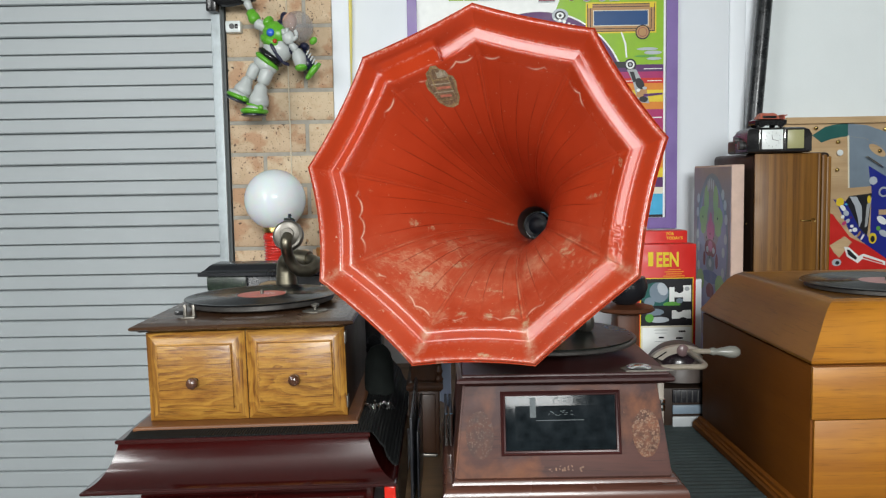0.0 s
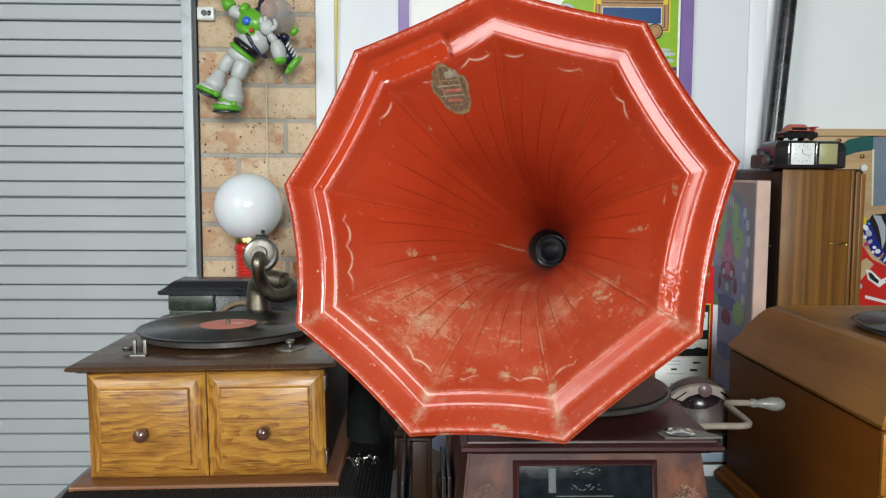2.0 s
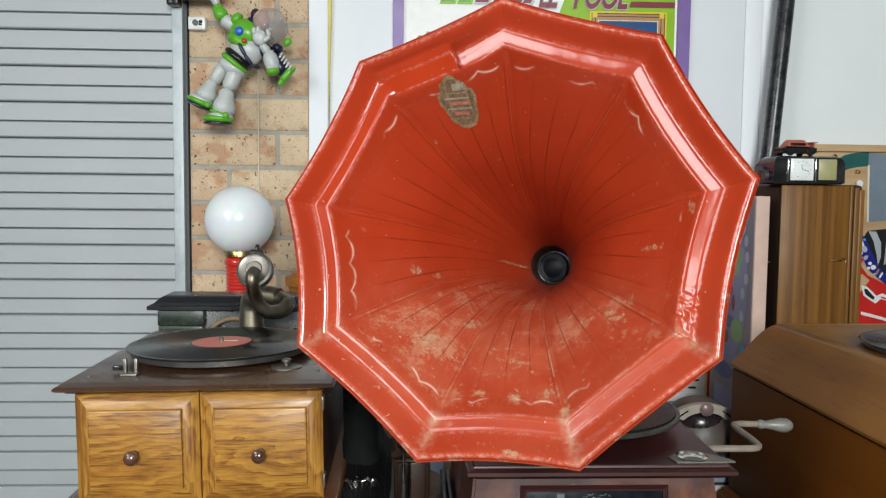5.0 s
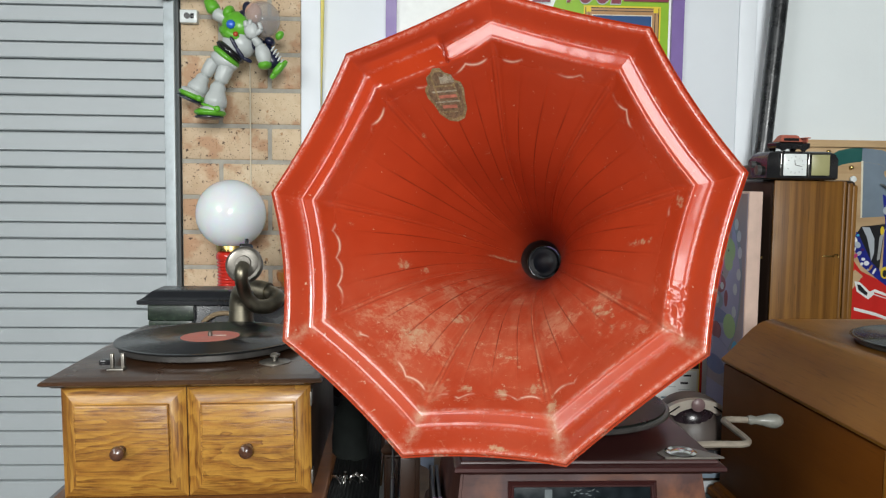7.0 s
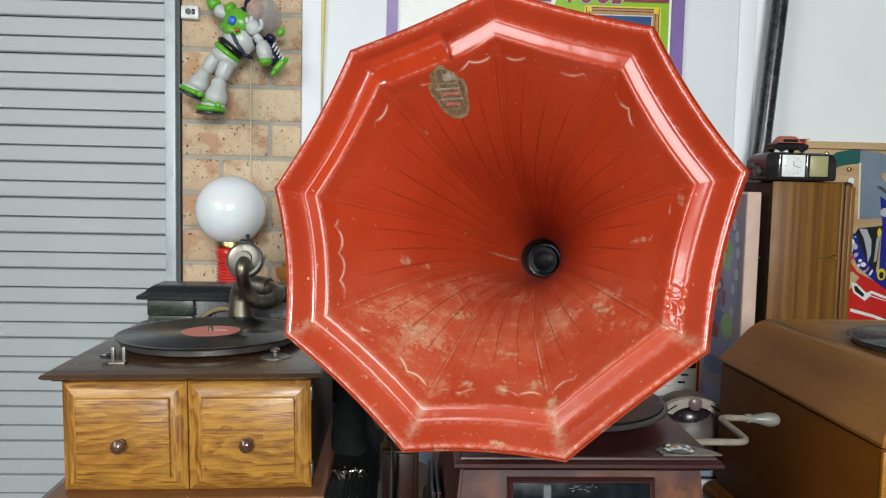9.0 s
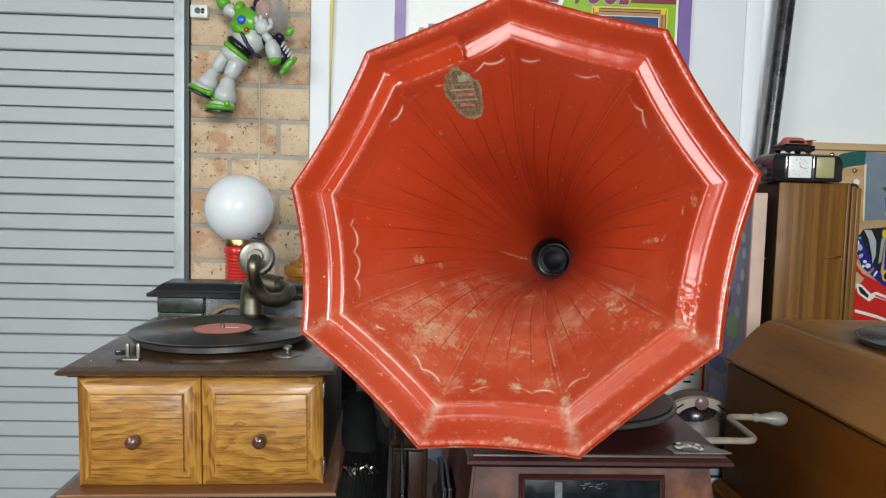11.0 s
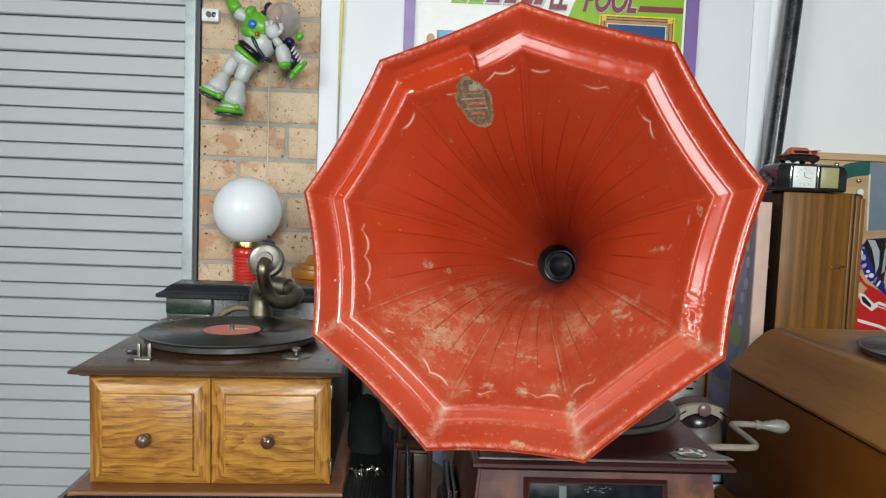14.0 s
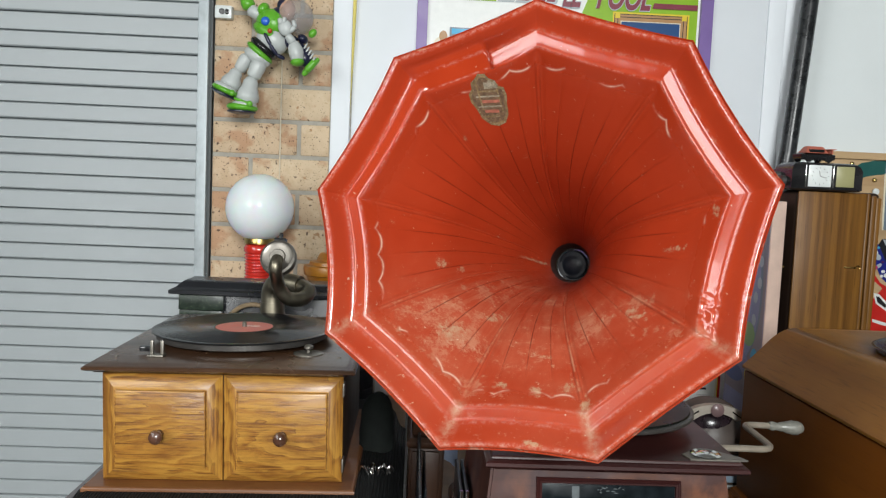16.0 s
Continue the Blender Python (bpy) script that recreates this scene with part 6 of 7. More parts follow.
part("cable", piped(smooth_path([(-0.244, WALL - 0.012, 2.40), (-0.2375, WALL - 0.014, 1.9), (-0.240, WALL - 0.013, 1.7), (-0.246, WALL - 0.012, 1.5), (-0.243, WALL - 0.012, 1.2), (-0.243, WALL - 0.012, 0.9)], 8), 0.0050, 8), M_YELLOWCORD)
tagged(bpy.data.objects["cable"], "thin yellow cable hanging beside the white trim", "cable")

# black pipe leaning in the corner
solid("black_pipe", piped([(0.7315, 2.165, 0.8525), (0.826, 2.195, 1.488), (0.8525, 2.205, 1.788), (0.905, 2.235, 2.38)], 0.0195, 16), M_BLACKPIPE, "black wrapped pipe with painted grey highlights, leaning against the wall", "pipe")

# ---- bare pinball playfield board ----
t = thing("playfield_board", Matrix.Translation((0.0, 2.262, 0.8505)), "bare plywood pinball playfield with painted blue, grey and red art", "playfield")
board = part("board", plated(rect(0.93, 0.0, 1.62, 0.648), FRONT, 0.013), M_PINE, t)
part("rail", plated(rect(0.93, 0.631, 1.62, 0.648), FRONT @ Matrix.Translation((0, 0, 0.0131)), 0.012), M_PINE, t)
M_P["pine"] = M_PINE
shapes = [
    ([(1.004, 0.600), (1.039, 0.622), (1.070, 0.629), (1.101, 0.6305), (1.101, 0.596), (1.076, 0.593), (1.055, 0.589), (1.030, 0.580)], "teal"),
    ([(1.1012, 0.6305), (1.151, 0.625), (1.202, 0.607), (1.26, 0.575), (1.31, 0.53), (1.27, 0.52), (1.204, 0.564), (1.147, 0.590), (1.1012, 0.596)], "slate"),
    ([(1.103, 0.5955), (1.107, 0.456), (1.168, 0.460), (1.159, 0.516), (1.206, 0.487), (1.32, 0.43), (1.32, 0.51), (1.204, 0.5635), (1.147, 0.5895)], "slate"),
    ([(1.100, 0.598), (1.105, 0.598), (1.109, 0.456), (1.105, 0.456)], "cream"), (oval(1.182, 0.557, 0.027, 0.011, 16, -34), "pine"),
]
shapes += [
    ([(1.159, 0.516), (1.206, 0.487), (1.32, 0.43), (1.62, 0.33), (1.62, 0.10), (1.212, 0.263), (1.159, 0.30), (1.169, 0.316), (1.169, 0.442)], "navy"),
    ([(1.107, 0.456), (1.168, 0.460), (1.169, 0.442), (1.11, 0.435)], "pine"), ([(1.108, 0.434), (1.170, 0.441), (1.160, 0.316), (1.138, 0.347), (1.10, 0.42)], "black"),
    ([(1.066, 0.426), (1.08, 0.405), (1.112, 0.337), (1.159, 0.30), (1.169, 0.316), (1.138, 0.347), (1.10, 0.42)], "navy"),
    ([(1.11, 0.433), (1.13, 0.432), (1.144, 0.404), (1.145, 0.368), (1.138, 0.347), (1.134, 0.372), (1.124, 0.408)], "mist"),
]
shapes += [
    ([(1.171, 0.431), (1.157, 0.409), (1.153, 0.347), (1.160, 0.352), (1.165, 0.40)], "grey"), (oval(1.084, 0.418, 0.011, 0.012), "yellow"), (oval(1.163, 0.424, 0.005, 0.011), "yellow"),
    ([(1.05, 0.392), (1.065, 0.385), (1.113, 0.322), (1.159, 0.30), (1.212, 0.263), (1.62, 0.10), (1.62, 0.0), (1.0, 0.0), (1.0, 0.36)], "red"),
    ([(1.058, 0.300), (1.07, 0.281), (1.085, 0.265), (1.119, 0.309), (1.099, 0.325)], "pine"),
    ([(1.098, 0.296), (1.112, 0.294), (1.139, 0.270), (1.152, 0.276), (1.212, 0.254), (1.212, 0.243), (1.150, 0.262), (1.136, 0.250), (1.105, 0.270)], "white"),
]
shapes += [
    ([(1.105, 0.288), (1.113, 0.287), (1.134, 0.266), (1.131, 0.259), (1.110, 0.273)], "black"), ([(1.150, 0.269), (1.205, 0.251), (1.205, 0.247), (1.151, 0.264)], "red"),
    ([(1.10, 0.230), (1.16, 0.215), (1.23, 0.19), (1.23, 0.183), (1.16, 0.207), (1.10, 0.222)], "white"), (rect(1.06, 0.10, 1.22, 0.17), "navy"), (oval(1.173, 0.475, 0.011, 0.011), "mist"),
    (oval(1.202, 0.444, 0.014, 0.014), "grey"), (oval(1.202, 0.444, 0.009, 0.009), "navy"), (oval(1.25, 0.40, 0.03, 0.03), "grey"), (oval(1.25, 0.40, 0.02, 0.02), "navy"),
    (oval(1.30, 0.32, 0.02, 0.02), "white"), (oval(1.199, 0.367, 0.016, 0.009, 14, -40), "white"), (oval(1.205, 0.331, 0.014, 0.008, 14, -30), "mist"),
]
shapes += [
    (rect(1.19, 0.382, 1.23, 0.396), "pine"), (oval(1.175, 0.318, 0.011, 0.015), "yellow"), (oval(1.175, 0.316, 0.006, 0.009), "black"), (oval(1.19, 0.345, 0.006, 0.006), "green"),
    (oval(1.078, 0.253, 0.013, 0.010), "mist"), (oval(1.080, 0.252, 0.006, 0.005), "black"), (oval(1.092, 0.402, 0.006, 0.010, 12, 40), "white"),
    (oval(1.101, 0.388, 0.007, 0.009, 12, 40), "mist"), (oval(1.092, 0.378, 0.005, 0.005), "white"), (oval(1.105, 0.366, 0.008, 0.005, 12, 40), "mist"),
    (oval(1.096, 0.360, 0.007, 0.005, 12, 40), "pink"), (oval(1.117, 0.352, 0.005, 0.004), "white"), (oval(1.126, 0.342, 0.007, 0.006), "white"), (oval(1.114, 0.340, 0.004, 0.004), "white"),
    (oval(1.137, 0.330, 0.009, 0.003, 12, 60), "tan"),
]
shapes += [
    (oval(1.147, 0.322, 0.009, 0.003, 12, 60), "white"), (oval(1.130, 0.325, 0.003, 0.003), "mist"), (oval(1.100, 0.412, 0.004, 0.003), "sky"), (oval(1.114, 0.376, 0.004, 0.003), "violet"),
]
L = 0.0131
for o, c in shapes:
    L += 0.00004
    art(o, c, L, board, FRONT)
for x, z in ((1.012, 0.619), (1.2, 0.614), (1.073, 0.581), (1.072, 0.506), (1.186, 0.555)):
    part("screw", turned([(0.0, 0.0), (0.0055, 0.0), (0.0045, 0.003), (0.002, 0.0045), (0.0, 0.0045)], 14, FRONT @ Matrix.Translation((x, z, 0.0185))), M_BRASS, t)
part("button", turned([(0.0, 0.0), (0.0085, 0.0), (0.008, 0.003), (0.0, 0.004)], 20, FRONT @ Matrix.Translation((1.078, 0.552, 0.0185))), M_DIAL, t)
part("wire_guide", piped([FRONT @ Vector(q) for q in ((1.150, 0.540, 0.018), (1.152, 0.539, 0.024), (1.193, 0.512, 0.024), (1.195, 0.511, 0.018))], 0.0022, 8), M_CHROME, t)

# ---- black case behind the oak gramophone ----
t = thing("black_case", pose(0, 0, 0), "black lacquered lidded case on the bench", "case")
bm = bmesh.new()
loft_rect(bm, -0.535, -0.12, 1.783, 1.90, [(0.004, 1.1455), (0.0, 1.147), (0.0, 1.1535), (0.005, 1.1552), (0.012, 1.160), (0.020, 1.1675), (0.026, 1.1710), (0.032, 1.1715)])
part("lid", bm, M_BLACKLACQUER, t)
part("body", boxed(-0.515, -0.14, 1.80, 1.885, 0.8505, 1.1452, 0.003), M_BLACKLACQUER, t)
part("marbled_panel", boxed(-0.5175, -0.432, 1.7905, 1.7998, 1.116, 1.1445, 0.0015), M_GREENMARBLE, t, "green marbled panel")
part("marbled_panel", boxed(-0.5155, -0.434, 1.7885, 1.7998, 1.102, 1.1155, 0.0015), M_GREENMARBLE, t, "green marbled panel")
for k in range(3):
    part("brass_foot", boxed(-0.511 + k * 0.024, -0.494 + k * 0.024, 1.786, 1.7997, 1.088, 1.1015, 0.002), M_BRASS, t)
part("ring_handle", piped([(-0.375 + 0.050 * math.cos(a), 1.793, 1.085 + 0.045 * math.sin(a)) for a in np.linspace(-0.3, 3.44, 26)], 0.0045, 8), wood("rope_handle", (0.12, 0.08, 0.04), (0.3, 0.22, 0.13), "x", 3.0, 0.8), t, "brown rope ring handle")

# ---- globe lamp ----
t = thing("globe_lamp", pose(-0.4245, 2.10, 0.8505), "white opal globe lamp on a tall red ribbed base", "lamp")
prof = [(0.0, 0.0), (0.052, 0.0), (0.054, 0.006), (0.048, 0.012)]
for k in range(46):
    z = 0.0145 + k * 0.0073
    wide = 0.0 if k < 44 else 0.001
    prof += [(0.0285 + wide, z), (0.0318 + wide, z + 0.0025), (0.0318 + wide, z + 0.0045), (0.0285 + wide, z + 0.0068)]
prof += [(0.0320, 0.3515), (0.0345, 0.3560), (0.0340, 0.3640), (0.0300, 0.3700), (0.0, 0.3705)]
part("base", turned(prof, 40), M_REDPOT, t, "red glazed ribbed base", 60)
part("collar", turned([(0.0, 0.3707), (0.0300, 0.3707), (0.0330, 0.3725), (0.0330, 0.3850), (0.031, 0.3890), (0.0, 0.3890)], 40), M_BRASS, t, "brass collar")
part("globe", ball(bmesh.new(), 0, 0, 0.4540, 0.0770, seg=48), M_GLOBE, t, "opal white glass globe", 80)

solid("pull_cord", piped([(-0.4045, 2.235, 2.448), (-0.4055, 2.235, 1.6), (-0.4045, 2.235, 1.25)], 0.0017, 6), M_CORD, "thin cotton pull cord hanging from the ceiling", "cord")

t = thing("stepped_stand", pose(-0.245, 2.0, 0.8505), "round stepped golden wood stand behind the black case", "stand")
part("column", turned([(0.0, 0.0), (0.07, 0.0), (0.07, 0.012), (0.054, 0.02), (0.050, 0.30), (0.058, 0.318), (0.0, 0.3195)], 40), M_BOXFRONT, t)
part("base", turned([(0.0, 0.3297 - 0.01), (0.062, 0.3297 - 0.01), (0.064, 0.3337), (0.062, 0.3387), (0.052, 0.3407), (0.050, 0.3477), (0.036, 0.3497), (0.030, 0.3637), (0.026, 0.3667), (0.0, 0.3667)], 40), M_BOXFRONT, t)
part("stem", turned([(0.0, 0.3669), (0.014, 0.3669), (0.011, 0.3797), (0.013, 0.4097), (0.0, 0.4117)], 28), M_BOXFRONT, t)

# ---- space toy hanging by one hand on the wall ----
def toy_figure():
    bm = bmesh.new()

    def seg(a, b, ra, rb, mi, n=14):
        before = set(bm.faces)
        a, b = Vector(a), Vector(b)
        pts = [a.lerp(b, k / 6) for k in range(7)]
        rad = [ra * 0.6, ra, ra * 0.98 + rb * 0.02, (ra + rb) / 2 * 1.04, rb, rb, rb * 0.6]
        tube(bm, pts, rad, n)
        for f in set(bm.faces) - before:
            f.material_index = mi

    def blob(x, y, z, rx, ry, rz, mi, turn=0.0):
        before = set(bm.faces)
        m = Matrix.Translation((x, y, z)) @ Matrix.Rotation(radians(turn), 4, "Y")
        ball(bm, 0, 0, 0, rx, ry, rz, 18, m)
        for f in set(bm.faces) - before:
            f.material_index = mi

    y, W, G, D, S, B, R, V = 2.165, 0, 1, 2, 3, 4, 5, 6
    U = 0.00145

    def at(u, v, dy=0.0):
        """Across and down from the corner of the catch plate, in steps of 1.45 mm."""
        return Vector((-0.5466 + u * U - v * 0.00005, y - dy, 1.8180 - v * U * 0.992 - u * 0.000025))

    def limb(u0, v0, u1, v1, ra, rb, mi, d0=0.0, d1=0.0):
        seg(at(u0, v0, d0), at(u1, v1, d1), ra * U, rb * U, mi)

    def lump(u, v, ru, rd, rv, mi, turn=0.0, dy=0.0):
        p = at(u, v, dy)
        blob(p.x, p.y, p.z, ru * U, rd * U, rv * U, mi, turn)

    # chest, belly, belt and hips
    lump(91, 61, 27, 22, 23, G, 28)
    lump(92, 86, 27, 20, 24, W, 38)
    lump(84, 76, 26, 22.5, 12, G, 30)
    lump(79, 101, 26, 22.5, 9.5, 8, 39)
    lump(73, 108, 25, 21.5, 8, G, 39)
    lump(70, 115, 23, 19, 13, W, 30)
    limb(83, 80, 93, 98, 3, 3, D, 0.029, 0.028)
    limb(92, 97, 103, 112, 3, 3, D, 0.028, 0.021)
    limb(103, 112, 114, 116, 3, 3, D, 0.021, 0.012)
    lump(83, 61, 7, 4, 7, B, 20, 0.030)
    lump(91, 76, 4, 3, 4, R, 0, 0.032)
    lump(75, 40, 9, 14, 12, G, 30)
    # raised arm
    limb(72, 50, 52, 40, 9, 10, W)
    limb(54, 40, 42, 18, 11, 9, G)
    limb(44, 19, 36, 2, 6, 7, W)
    lump(33, -5, 9, 8, 8, W)
    # bent arm: elbow, forearm and open palm
    limb(112, 80, 128, 92, 9, 11, D, 0.0, 0.01)
    lump(133, 106, 12, 12, 20, W, -16, 0.022)
    lump(136, 121, 11, 12.5, 7, G, -10, 0.022)
    limb(128, 92, 118, 80, 7, 6, W, 0.024, 0.032)
    lump(115, 70, 11, 6, 13, W, -14, 0.036)
    limb(108, 66, 106, 56, 4, 3.5, W, 0.038, 0.040)
    limb(113, 64, 114, 54, 4, 3.5, W, 0.038, 0.041)
    limb(123, 76, 131, 68, 3.5, 3.5, W, 0.036, 0.038)
    limb(131, 69, 127, 58, 3.5, 3, W, 0.038, 0.040)
    # folded wing with striped edge and green tip, side knob
    limb(128, 92, 152, 122, 13, 13, D, 0.0, 0.004)
    limb(168, 112, 144, 140, 4.5, 5, G, 0.006, 0.006)
    limb(164, 115, 149, 134, 6, 6, G, 0.010, 0.010)
    for k in range(5):
        limb(149 + k * 3.6, 90 + k * 5, 144 + k * 3.6, 99 + k * 5, 1.5, 1.5, W, 0.014, 0.016)
    lump(140, 82, 9, 10, 7, D, 30)
    lump(155, 72, 6, 6, 8, G, 40)
    # head, hood and collar
    lump(114, 40, 13, 13, 16, S, 12, 0.010)
    lump(104, 32, 8, 11, 11, D, 0, 0.0)
    lump(100, 48, 15, 18, 15, D, 20, -0.006)
    lump(112, 42, 3, 3.2, 3, S, 0, 0.026)
    # legs and boots
    limb(55, 113, 41, 140, 10.5, 10, W)
    limb(40, 137, 27, 168, 10.5, 16, W, 0.0, 0.004)
    limb(76, 120, 65, 151, 12.5, 11.5, W, 0.004, 0.008)
    limb(64, 149, 58, 192, 12, 18, W, 0.008, 0.012)
    lump(24, 172, 23, 22, 7, G, 24, 0.010)
    lump(24, 167, 19, 19, 7, W, 24, 0.010)
    lump(21, 177.5, 22, 22, 4, D, 24, 0.010)
    lump(53, 198, 25, 24, 8, G, 3, 0.018)
    lump(56, 194, 20, 21, 8, W, 3, 0.018)
    lump(52, 205, 23, 23, 4, D, 2, 0.018)
    lump(38, 177, 5, 4, 5, G, 0, 0.036)
    lump(68, 193, 5, 4, 5, G, 0, 0.046)
    limb(13, 163, 36, 176, 2.4, 2.4, G, 0.022, 0.034)
    limb(42, 185, 67, 193, 2.4, 2.4, G, 0.034, 0.045)
    # clear round helmet
    before = set(bm.faces)
    ball(bm, *at(127, 49, 0.002), 28.5 * U, 28 * U, 29 * U, 28)
    for f in set(bm.faces) - before:
        f.material_index = V
    return bm


solid("toy_spaceman", toy_figure(), [M_TOYWHITE, M_TOYGREEN, M_TOYDARK, M_TOYSKIN, M_TOYBLUE, M_TOYRED, M_DOME, M_TOYWHITE, M_BLACKPLASTIC], "white and green plastic toy figure hanging by one hand", "toy", smooth=60)
# hook and dark bracket that it hangs from
t = thing("wall_bracket", pose(0, 0, 0), "small white door-catch plate on the door frame", "bracket")
part("plate", boxed(-0.571, -0.530, WALL - 0.028, WALL - 0.0005, 1.749, 1.780, 0.003), M_DIAL, t)
part("bolt", turned([(0.0, 0.0), (0.007, 0.0), (0.007, 0.004), (0.0, 0.005)], 16, pose(-0.553, WALL - 0.028, 1.765, 90)), M_GREYPLASTIC, t)
# thin black patch laid on the plate as the bolt's shadow
part("bolt_shadow_slot", boxed(-0.545, -0.537, WALL - 0.0295, WALL - 0.0275, 1.759, 1.771, 0.002), M_BLACKPLASTIC, t)
t = thing("door_lock_arm", pose(0, 0, 0), "black metal lock arm at the top of the door rail", "lock")
part("arm", piped(smooth_path([(-0.605, WALL - 0.045, 1.842), (-0.56, WALL - 0.06, 1.822), (-0.52, WALL - 0.075, 1.822), (-0.478, WALL - 0.09, 1.828)], 6), 0.013, 10), M_BLACKPLASTIC, t)
part("mount", boxed(-0.612, -0.585, WALL - 0.06, WALL - 0.0225, 1.80, 1.87, 0.003), M_BLACKPLASTIC, t)

# ---- dark brown cabinet and bits in the gap between the gramophones ----
t = thing("clock_case", pose(0, 0, 0), "dark brown wooden clock case with a turned finial", "clock case")
part("body", boxed(-0.066, -0.0115, 1.455, 1.60, 0.8505, 0.972, 0.003), M_CLOCKWOOD, t)
part("door", boxed(-0.062, -0.018, 1.448, 1.4548, 0.860, 0.966, 0.002), M_CLOCKWOOD, t)
part("foot_rail", boxed(-0.066, -0.016, 1.4465, 1.4545, 0.8510, 0.8575, 0.002), M_NICKELLIGHT, t, "pale metal edging")
bm = bmesh.new()
loft_rect(bm, -0.070, -0.004, 1.440, 1.61, [(0.005, 0.9722), (0.002, 0.975), (0.0, 0.978), (0.0, 0.983), (0.006, 0.988)])
part("cornice", bm, M_CLOCKWOOD, t)
part("upper_body", boxed(-0.062, -0.006, 1.458, 1.60, 0.9882, 1.12, 0.003), M_CLOCKWOOD, t)
part("finial", turned([(0.0, 0.9882), (0.006, 0.9882), (0.008, 0.994), (0.0045, 1.000), (0.007, 1.008), (0.0035, 1.018), (0.005, 1.023), (0.0, 1.028)], 18, Matrix.Translation((-0.011, 1.450, 0))), M_CLOCKWOOD, t)

t = thing("upright_board", pose(0, 0, 0), "thin black lacquered board standing beside the console", "board")
part("board", boxed(-0.0535, -0.0490, 1.18, 1.43, 0.8505, 1.003, 0.002), M_BLACKLACQUER, t)
t = thing("upright_board", pose(0, 0, 0), "shorter thin dark board standing beside the console", "board")
part("board", boxed(-0.0445, -0.0410, 1.20, 1.43, 0.8505, 0.975, 0.002), M_BLACKLACQUER, t)
for x, y, top in ((0.0000, 1.200, 1.002), (0.0072, 1.200, 1.002)):
    t = thing("silver_frame", pose(x, y, 0.9546), "slim silver-edged frame standing on edge beside the case", "frame", "slim silver frames")
    part("edge", piped([(0, 0, 0), (0, 0, top - 0.9546)], 0.0026, 10), M_CHROME, t)
    part("panel", boxed(-0.0022, 0.0022, 0.0032, 0.12, 0.0, top - 0.9556, 0.0008), M_BLACKLACQUER, t)
# Added plate: stands in for the pale wall glimpsed through the gap.
solid("blue_tag", plated([(-0.0105, 0.948), (0.0, 0.943), (0.006, 0.936), (0.0085, 0.945), (0.0105, 0.948), (0.0105, 1.03), (-0.0105, 1.03)], Matrix.Translation((0, 1.472, 0)) @ Matrix.Rotation(radians(90), 4, "X"), 0.002), M_GAPWALL, "pale blue plate standing in for the wall behind the gap", "tag")

# ---- brown and cream appliance, tins and jars behind the crank ----
t = thing("bakelite_hairdryer", pose(0.478, 1.665, 0.9405, 0, 0, 0), "brown and cream vintage domed appliance", "appliance")
bm = bmesh.new()
ball(bm, 0, 0, 0, 0.072, 0.07, 0.072, 32)
bmesh.ops.bisect_plane(bm, geom=bm.verts[:] + bm.edges[:] + bm.faces[:], plane_co=(0, 0, 0.0), plane_no=(0, 0, 1), clear_inner=True)
part("dome", bm, M_BROWNBAKE, t, "brown dome")
bm = plated([(x, y * 0.62 + 0.012) for x, y in arc_band(0, 0, 0.042, 0.066, 28, 152, 22)], FRONT @ Matrix.Translation((-0.010, 0.020, 0.044)), 0.014)
part("band", bm, M_CREAM, t, "cream arched band")
for a in (42, 138):
    bm = plated(rect(-0.012, -0.0012, 0.012, 0.0012), FRONT @ Matrix.Translation((-0.010 + 0.054 * math.cos(radians(a)), 0.0655 * 1.0 - 0.0335 * (1 - math.sin(radians(a))), 0.0582)) @ Matrix.Rotation(radians((a - 90) * 0.7), 4, "Z"), 0.0006)
    part("slot", bm, M_BLACKPLASTIC, t)
part("badge", turned([(0.0, 0.0), (0.011, 0.0), (0.012, 0.003), (0.008, 0.006), (0.0, 0.007)], 20, FRONT @ Matrix.Translation((-0.008, 0.064, 0.0582))), M_PINKISH, t)
part("foot", boxed(-0.030, 0.030, -0.020, 0.030, -0.010, 0.004, 0.003), M_BROWNBAKE, t)
M_PLUM = plain("dark_plum_bakelite", (0.016, 0.010, 0.013), 0.25, 0, 0.5, 40, 0.1, 200, dirt=(0.16, 0.10, 0.11), dirt_at=0.60)
part("motor_cover", ball(bmesh.new(), -0.006, -0.030, 0.032, 0.043, 0.032, 0.032, 24), M_PLUM, t, "dark plum rounded cover", 80)

t = thing("cream_post", pose(0.3735, 1.408, 0.8565), "narrow cream upright post with a chrome catch", "post")
part("post", boxed(-0.0055, 0.0055, -0.005, 0.005, 0.0, 0.150, 0.0015), M_CREAM, t)
part("catch", turned([(0.0, -0.010), (0.006, -0.010), (0.007, -0.004), (0.005, 0.0), (0.007, 0.004), (0.006, 0.010), (0.0, 0.010)], 16, pose(0, -0.0085, 0.098)), M_CHROME, t, "chrome catch")

t = thing("tin_rack", pose(0, 0, 0), "dark box stack with tins behind the gramophone", "storage box")
part("body", boxed(0.40, 0.53, 1.60, 1.70, 0.8505, 0.930, 0.002), M_DARKSIDE, t)
for z0, z1, m in ((0.853, 0.874, "grey"), (0.879, 0.897, "slate"), (0.902, 0.928, "black")):
    part("drawer", boxed(0.448, 0.528, 1.594, 1.5998, z0, z1, 0.002), M_P[m], t)
for k in range(5):
    part("rib", boxed(0.452 + k * 0.011, 0.4545 + k * 0.011, 1.5915, 1.5938, 0.903, 0.927, 0.0008), M_GREYPLASTIC, t)
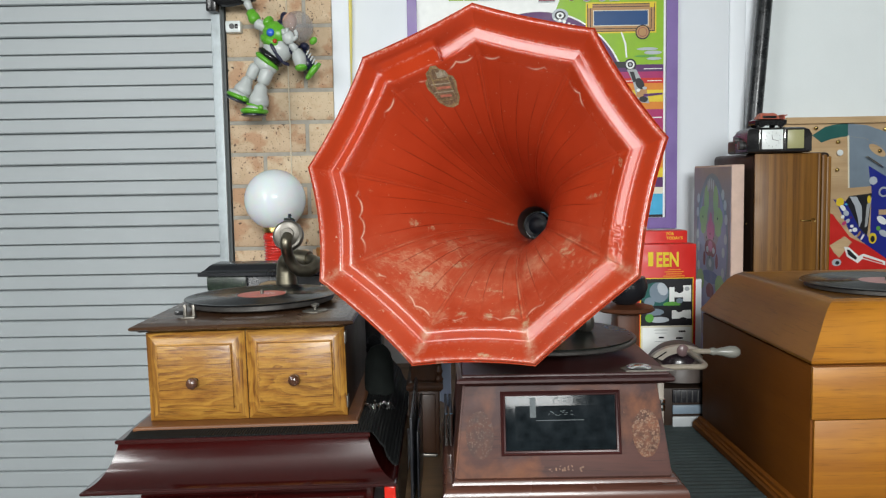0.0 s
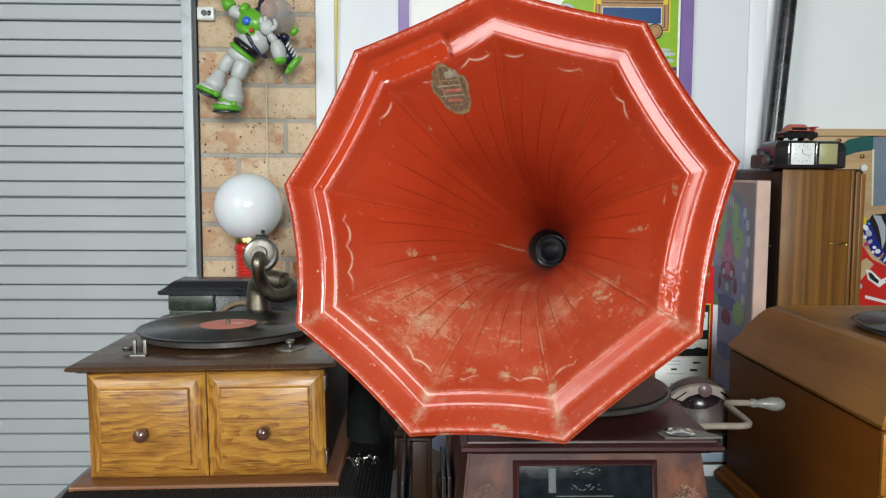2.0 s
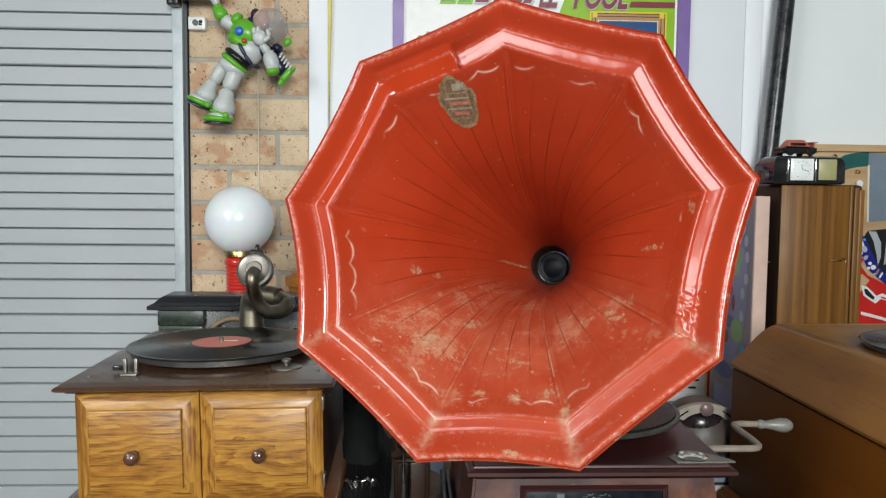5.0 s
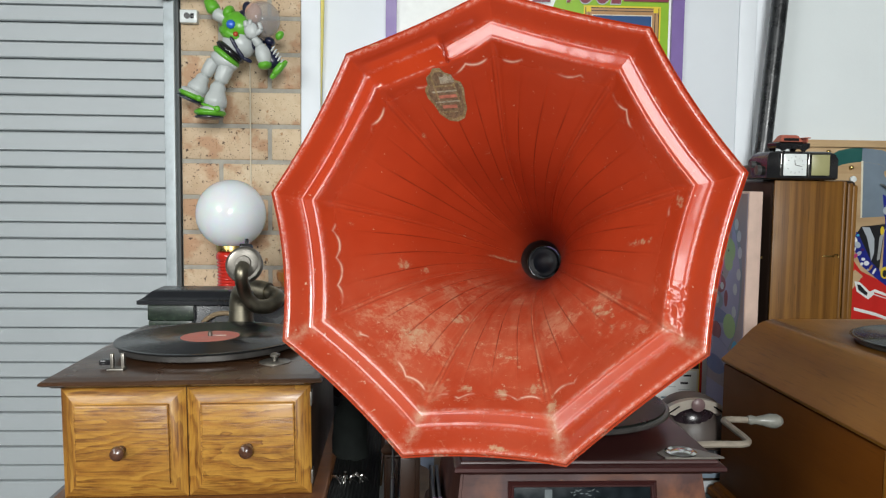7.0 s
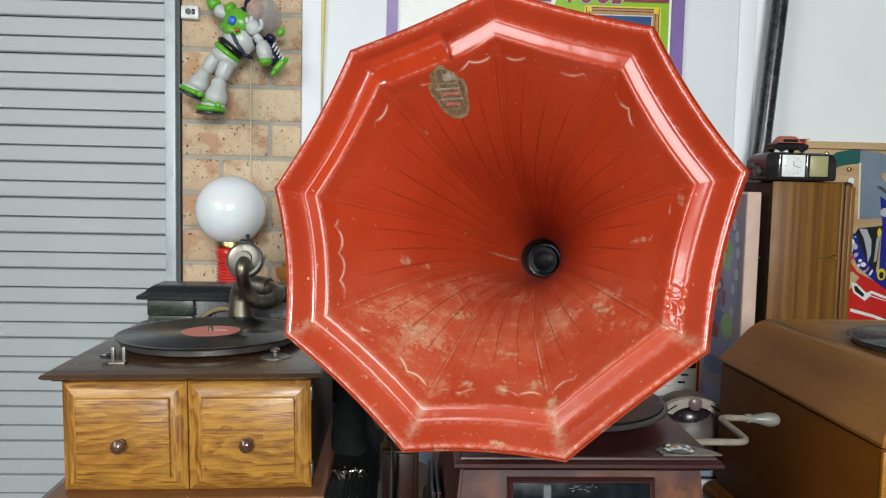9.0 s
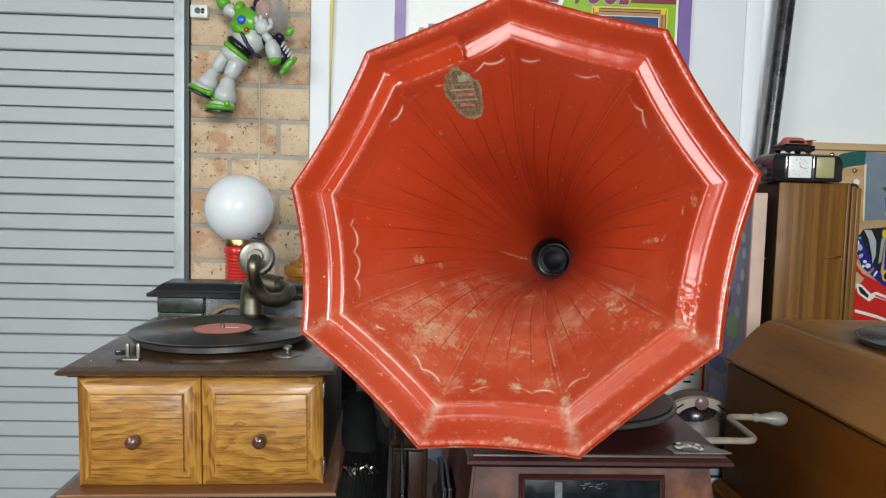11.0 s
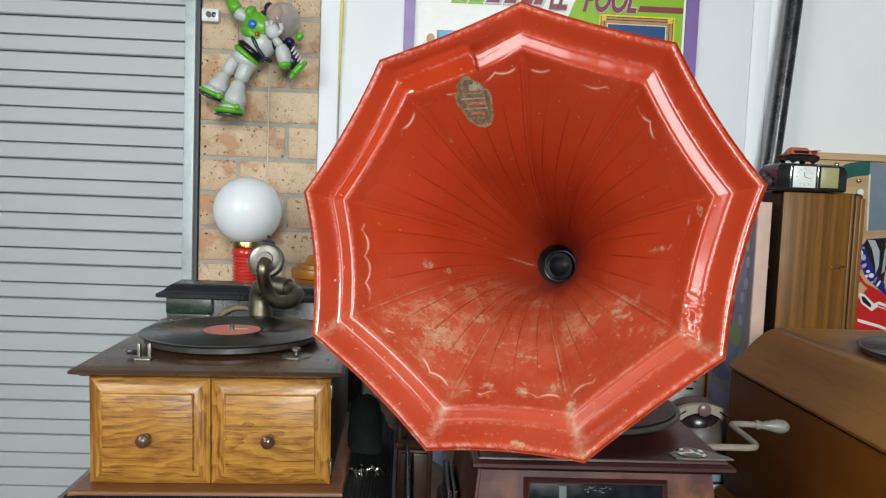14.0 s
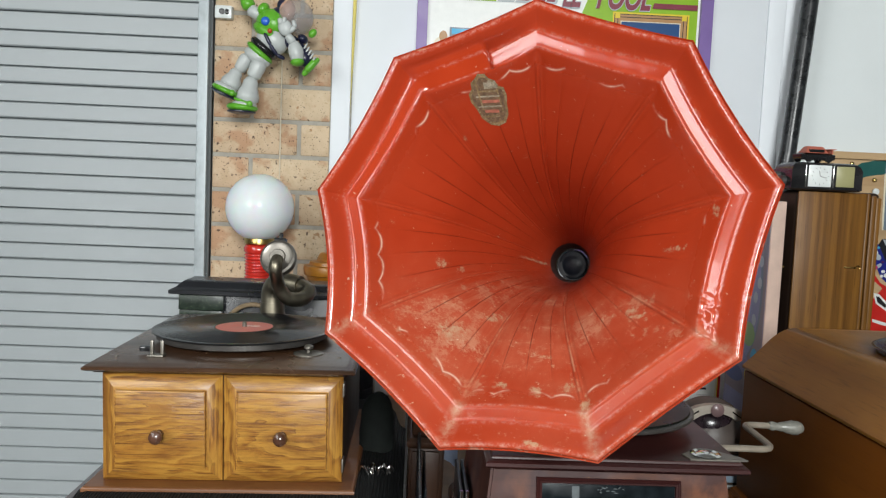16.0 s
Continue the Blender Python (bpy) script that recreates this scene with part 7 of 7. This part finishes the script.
solid("wooden_pedestal", boxed(0.352, 0.398, 1.66, 1.72, 0.8505, 1.072, 0.004), M_MIDWOOD, "upright reddish-brown wooden pedestal behind the turntable", "pedestal")
t = thing("dark_bowl", pose(0.375, 1.69, 1.0722), "dark round bowl on a turned brown wooden foot", "bowl")
part("foot", turned([(0.0, 0.0), (0.056, 0.0), (0.060, 0.003), (0.056, 0.009), (0.03, 0.013), (0.0, 0.014)], 32), M_MIDWOOD, t)
part("bowl", turned([(0.0, 0.0142), (0.02, 0.0142), (0.040, 0.03), (0.046, 0.05), (0.040, 0.07), (0.0, 0.082)], 32), M_BLACKLACQUER, t)

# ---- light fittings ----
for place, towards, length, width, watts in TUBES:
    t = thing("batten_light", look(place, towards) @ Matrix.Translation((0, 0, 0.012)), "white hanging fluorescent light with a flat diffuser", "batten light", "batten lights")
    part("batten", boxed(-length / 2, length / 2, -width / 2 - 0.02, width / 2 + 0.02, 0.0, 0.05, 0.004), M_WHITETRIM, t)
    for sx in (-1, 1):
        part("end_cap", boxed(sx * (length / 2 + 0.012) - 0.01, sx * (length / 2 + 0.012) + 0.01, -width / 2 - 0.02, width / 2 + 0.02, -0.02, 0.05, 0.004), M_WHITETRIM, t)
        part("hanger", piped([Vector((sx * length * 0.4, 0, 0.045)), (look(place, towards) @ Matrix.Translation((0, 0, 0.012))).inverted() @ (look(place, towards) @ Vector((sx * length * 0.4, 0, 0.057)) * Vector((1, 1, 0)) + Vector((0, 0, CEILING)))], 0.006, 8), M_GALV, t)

# ---- bricks of the pier ----
COURSE, LONG = 0.0858, 0.240


def brick_mesh(w):
    bm = boxed(-w / 2, w / 2, -0.008, 0.05, -0.0378, 0.0378, 0.0022, 1)
    finish(bm, 50)
    return mesh_of("brick", bm, M_BRICK)


brick_full, brick_half = brick_mesh(0.230), brick_mesh(0.110)
for k in range(29):
    z = 0.0520 + (k - 0.5) * COURSE
    joint = -0.3645 if k % 2 else -0.4815
    for j in range(-2, 3):
        cx = joint + LONG / 2 + j * LONG
        x0, x1 = cx - 0.115, cx + 0.115
        if x1 < -0.560 or x0 > -0.300:
            continue
        a, b = max(x0, -0.5745), min(x1, -0.2905)
        if b - a < 0.02:
            continue
        me = brick_full if (a, b) == (x0, x1) else brick_mesh(b - a)
        ob = new("brick", me)
        ob.parent = wall_north
        ob.location = ((a + b) / 2, WALL + 0.003, z)
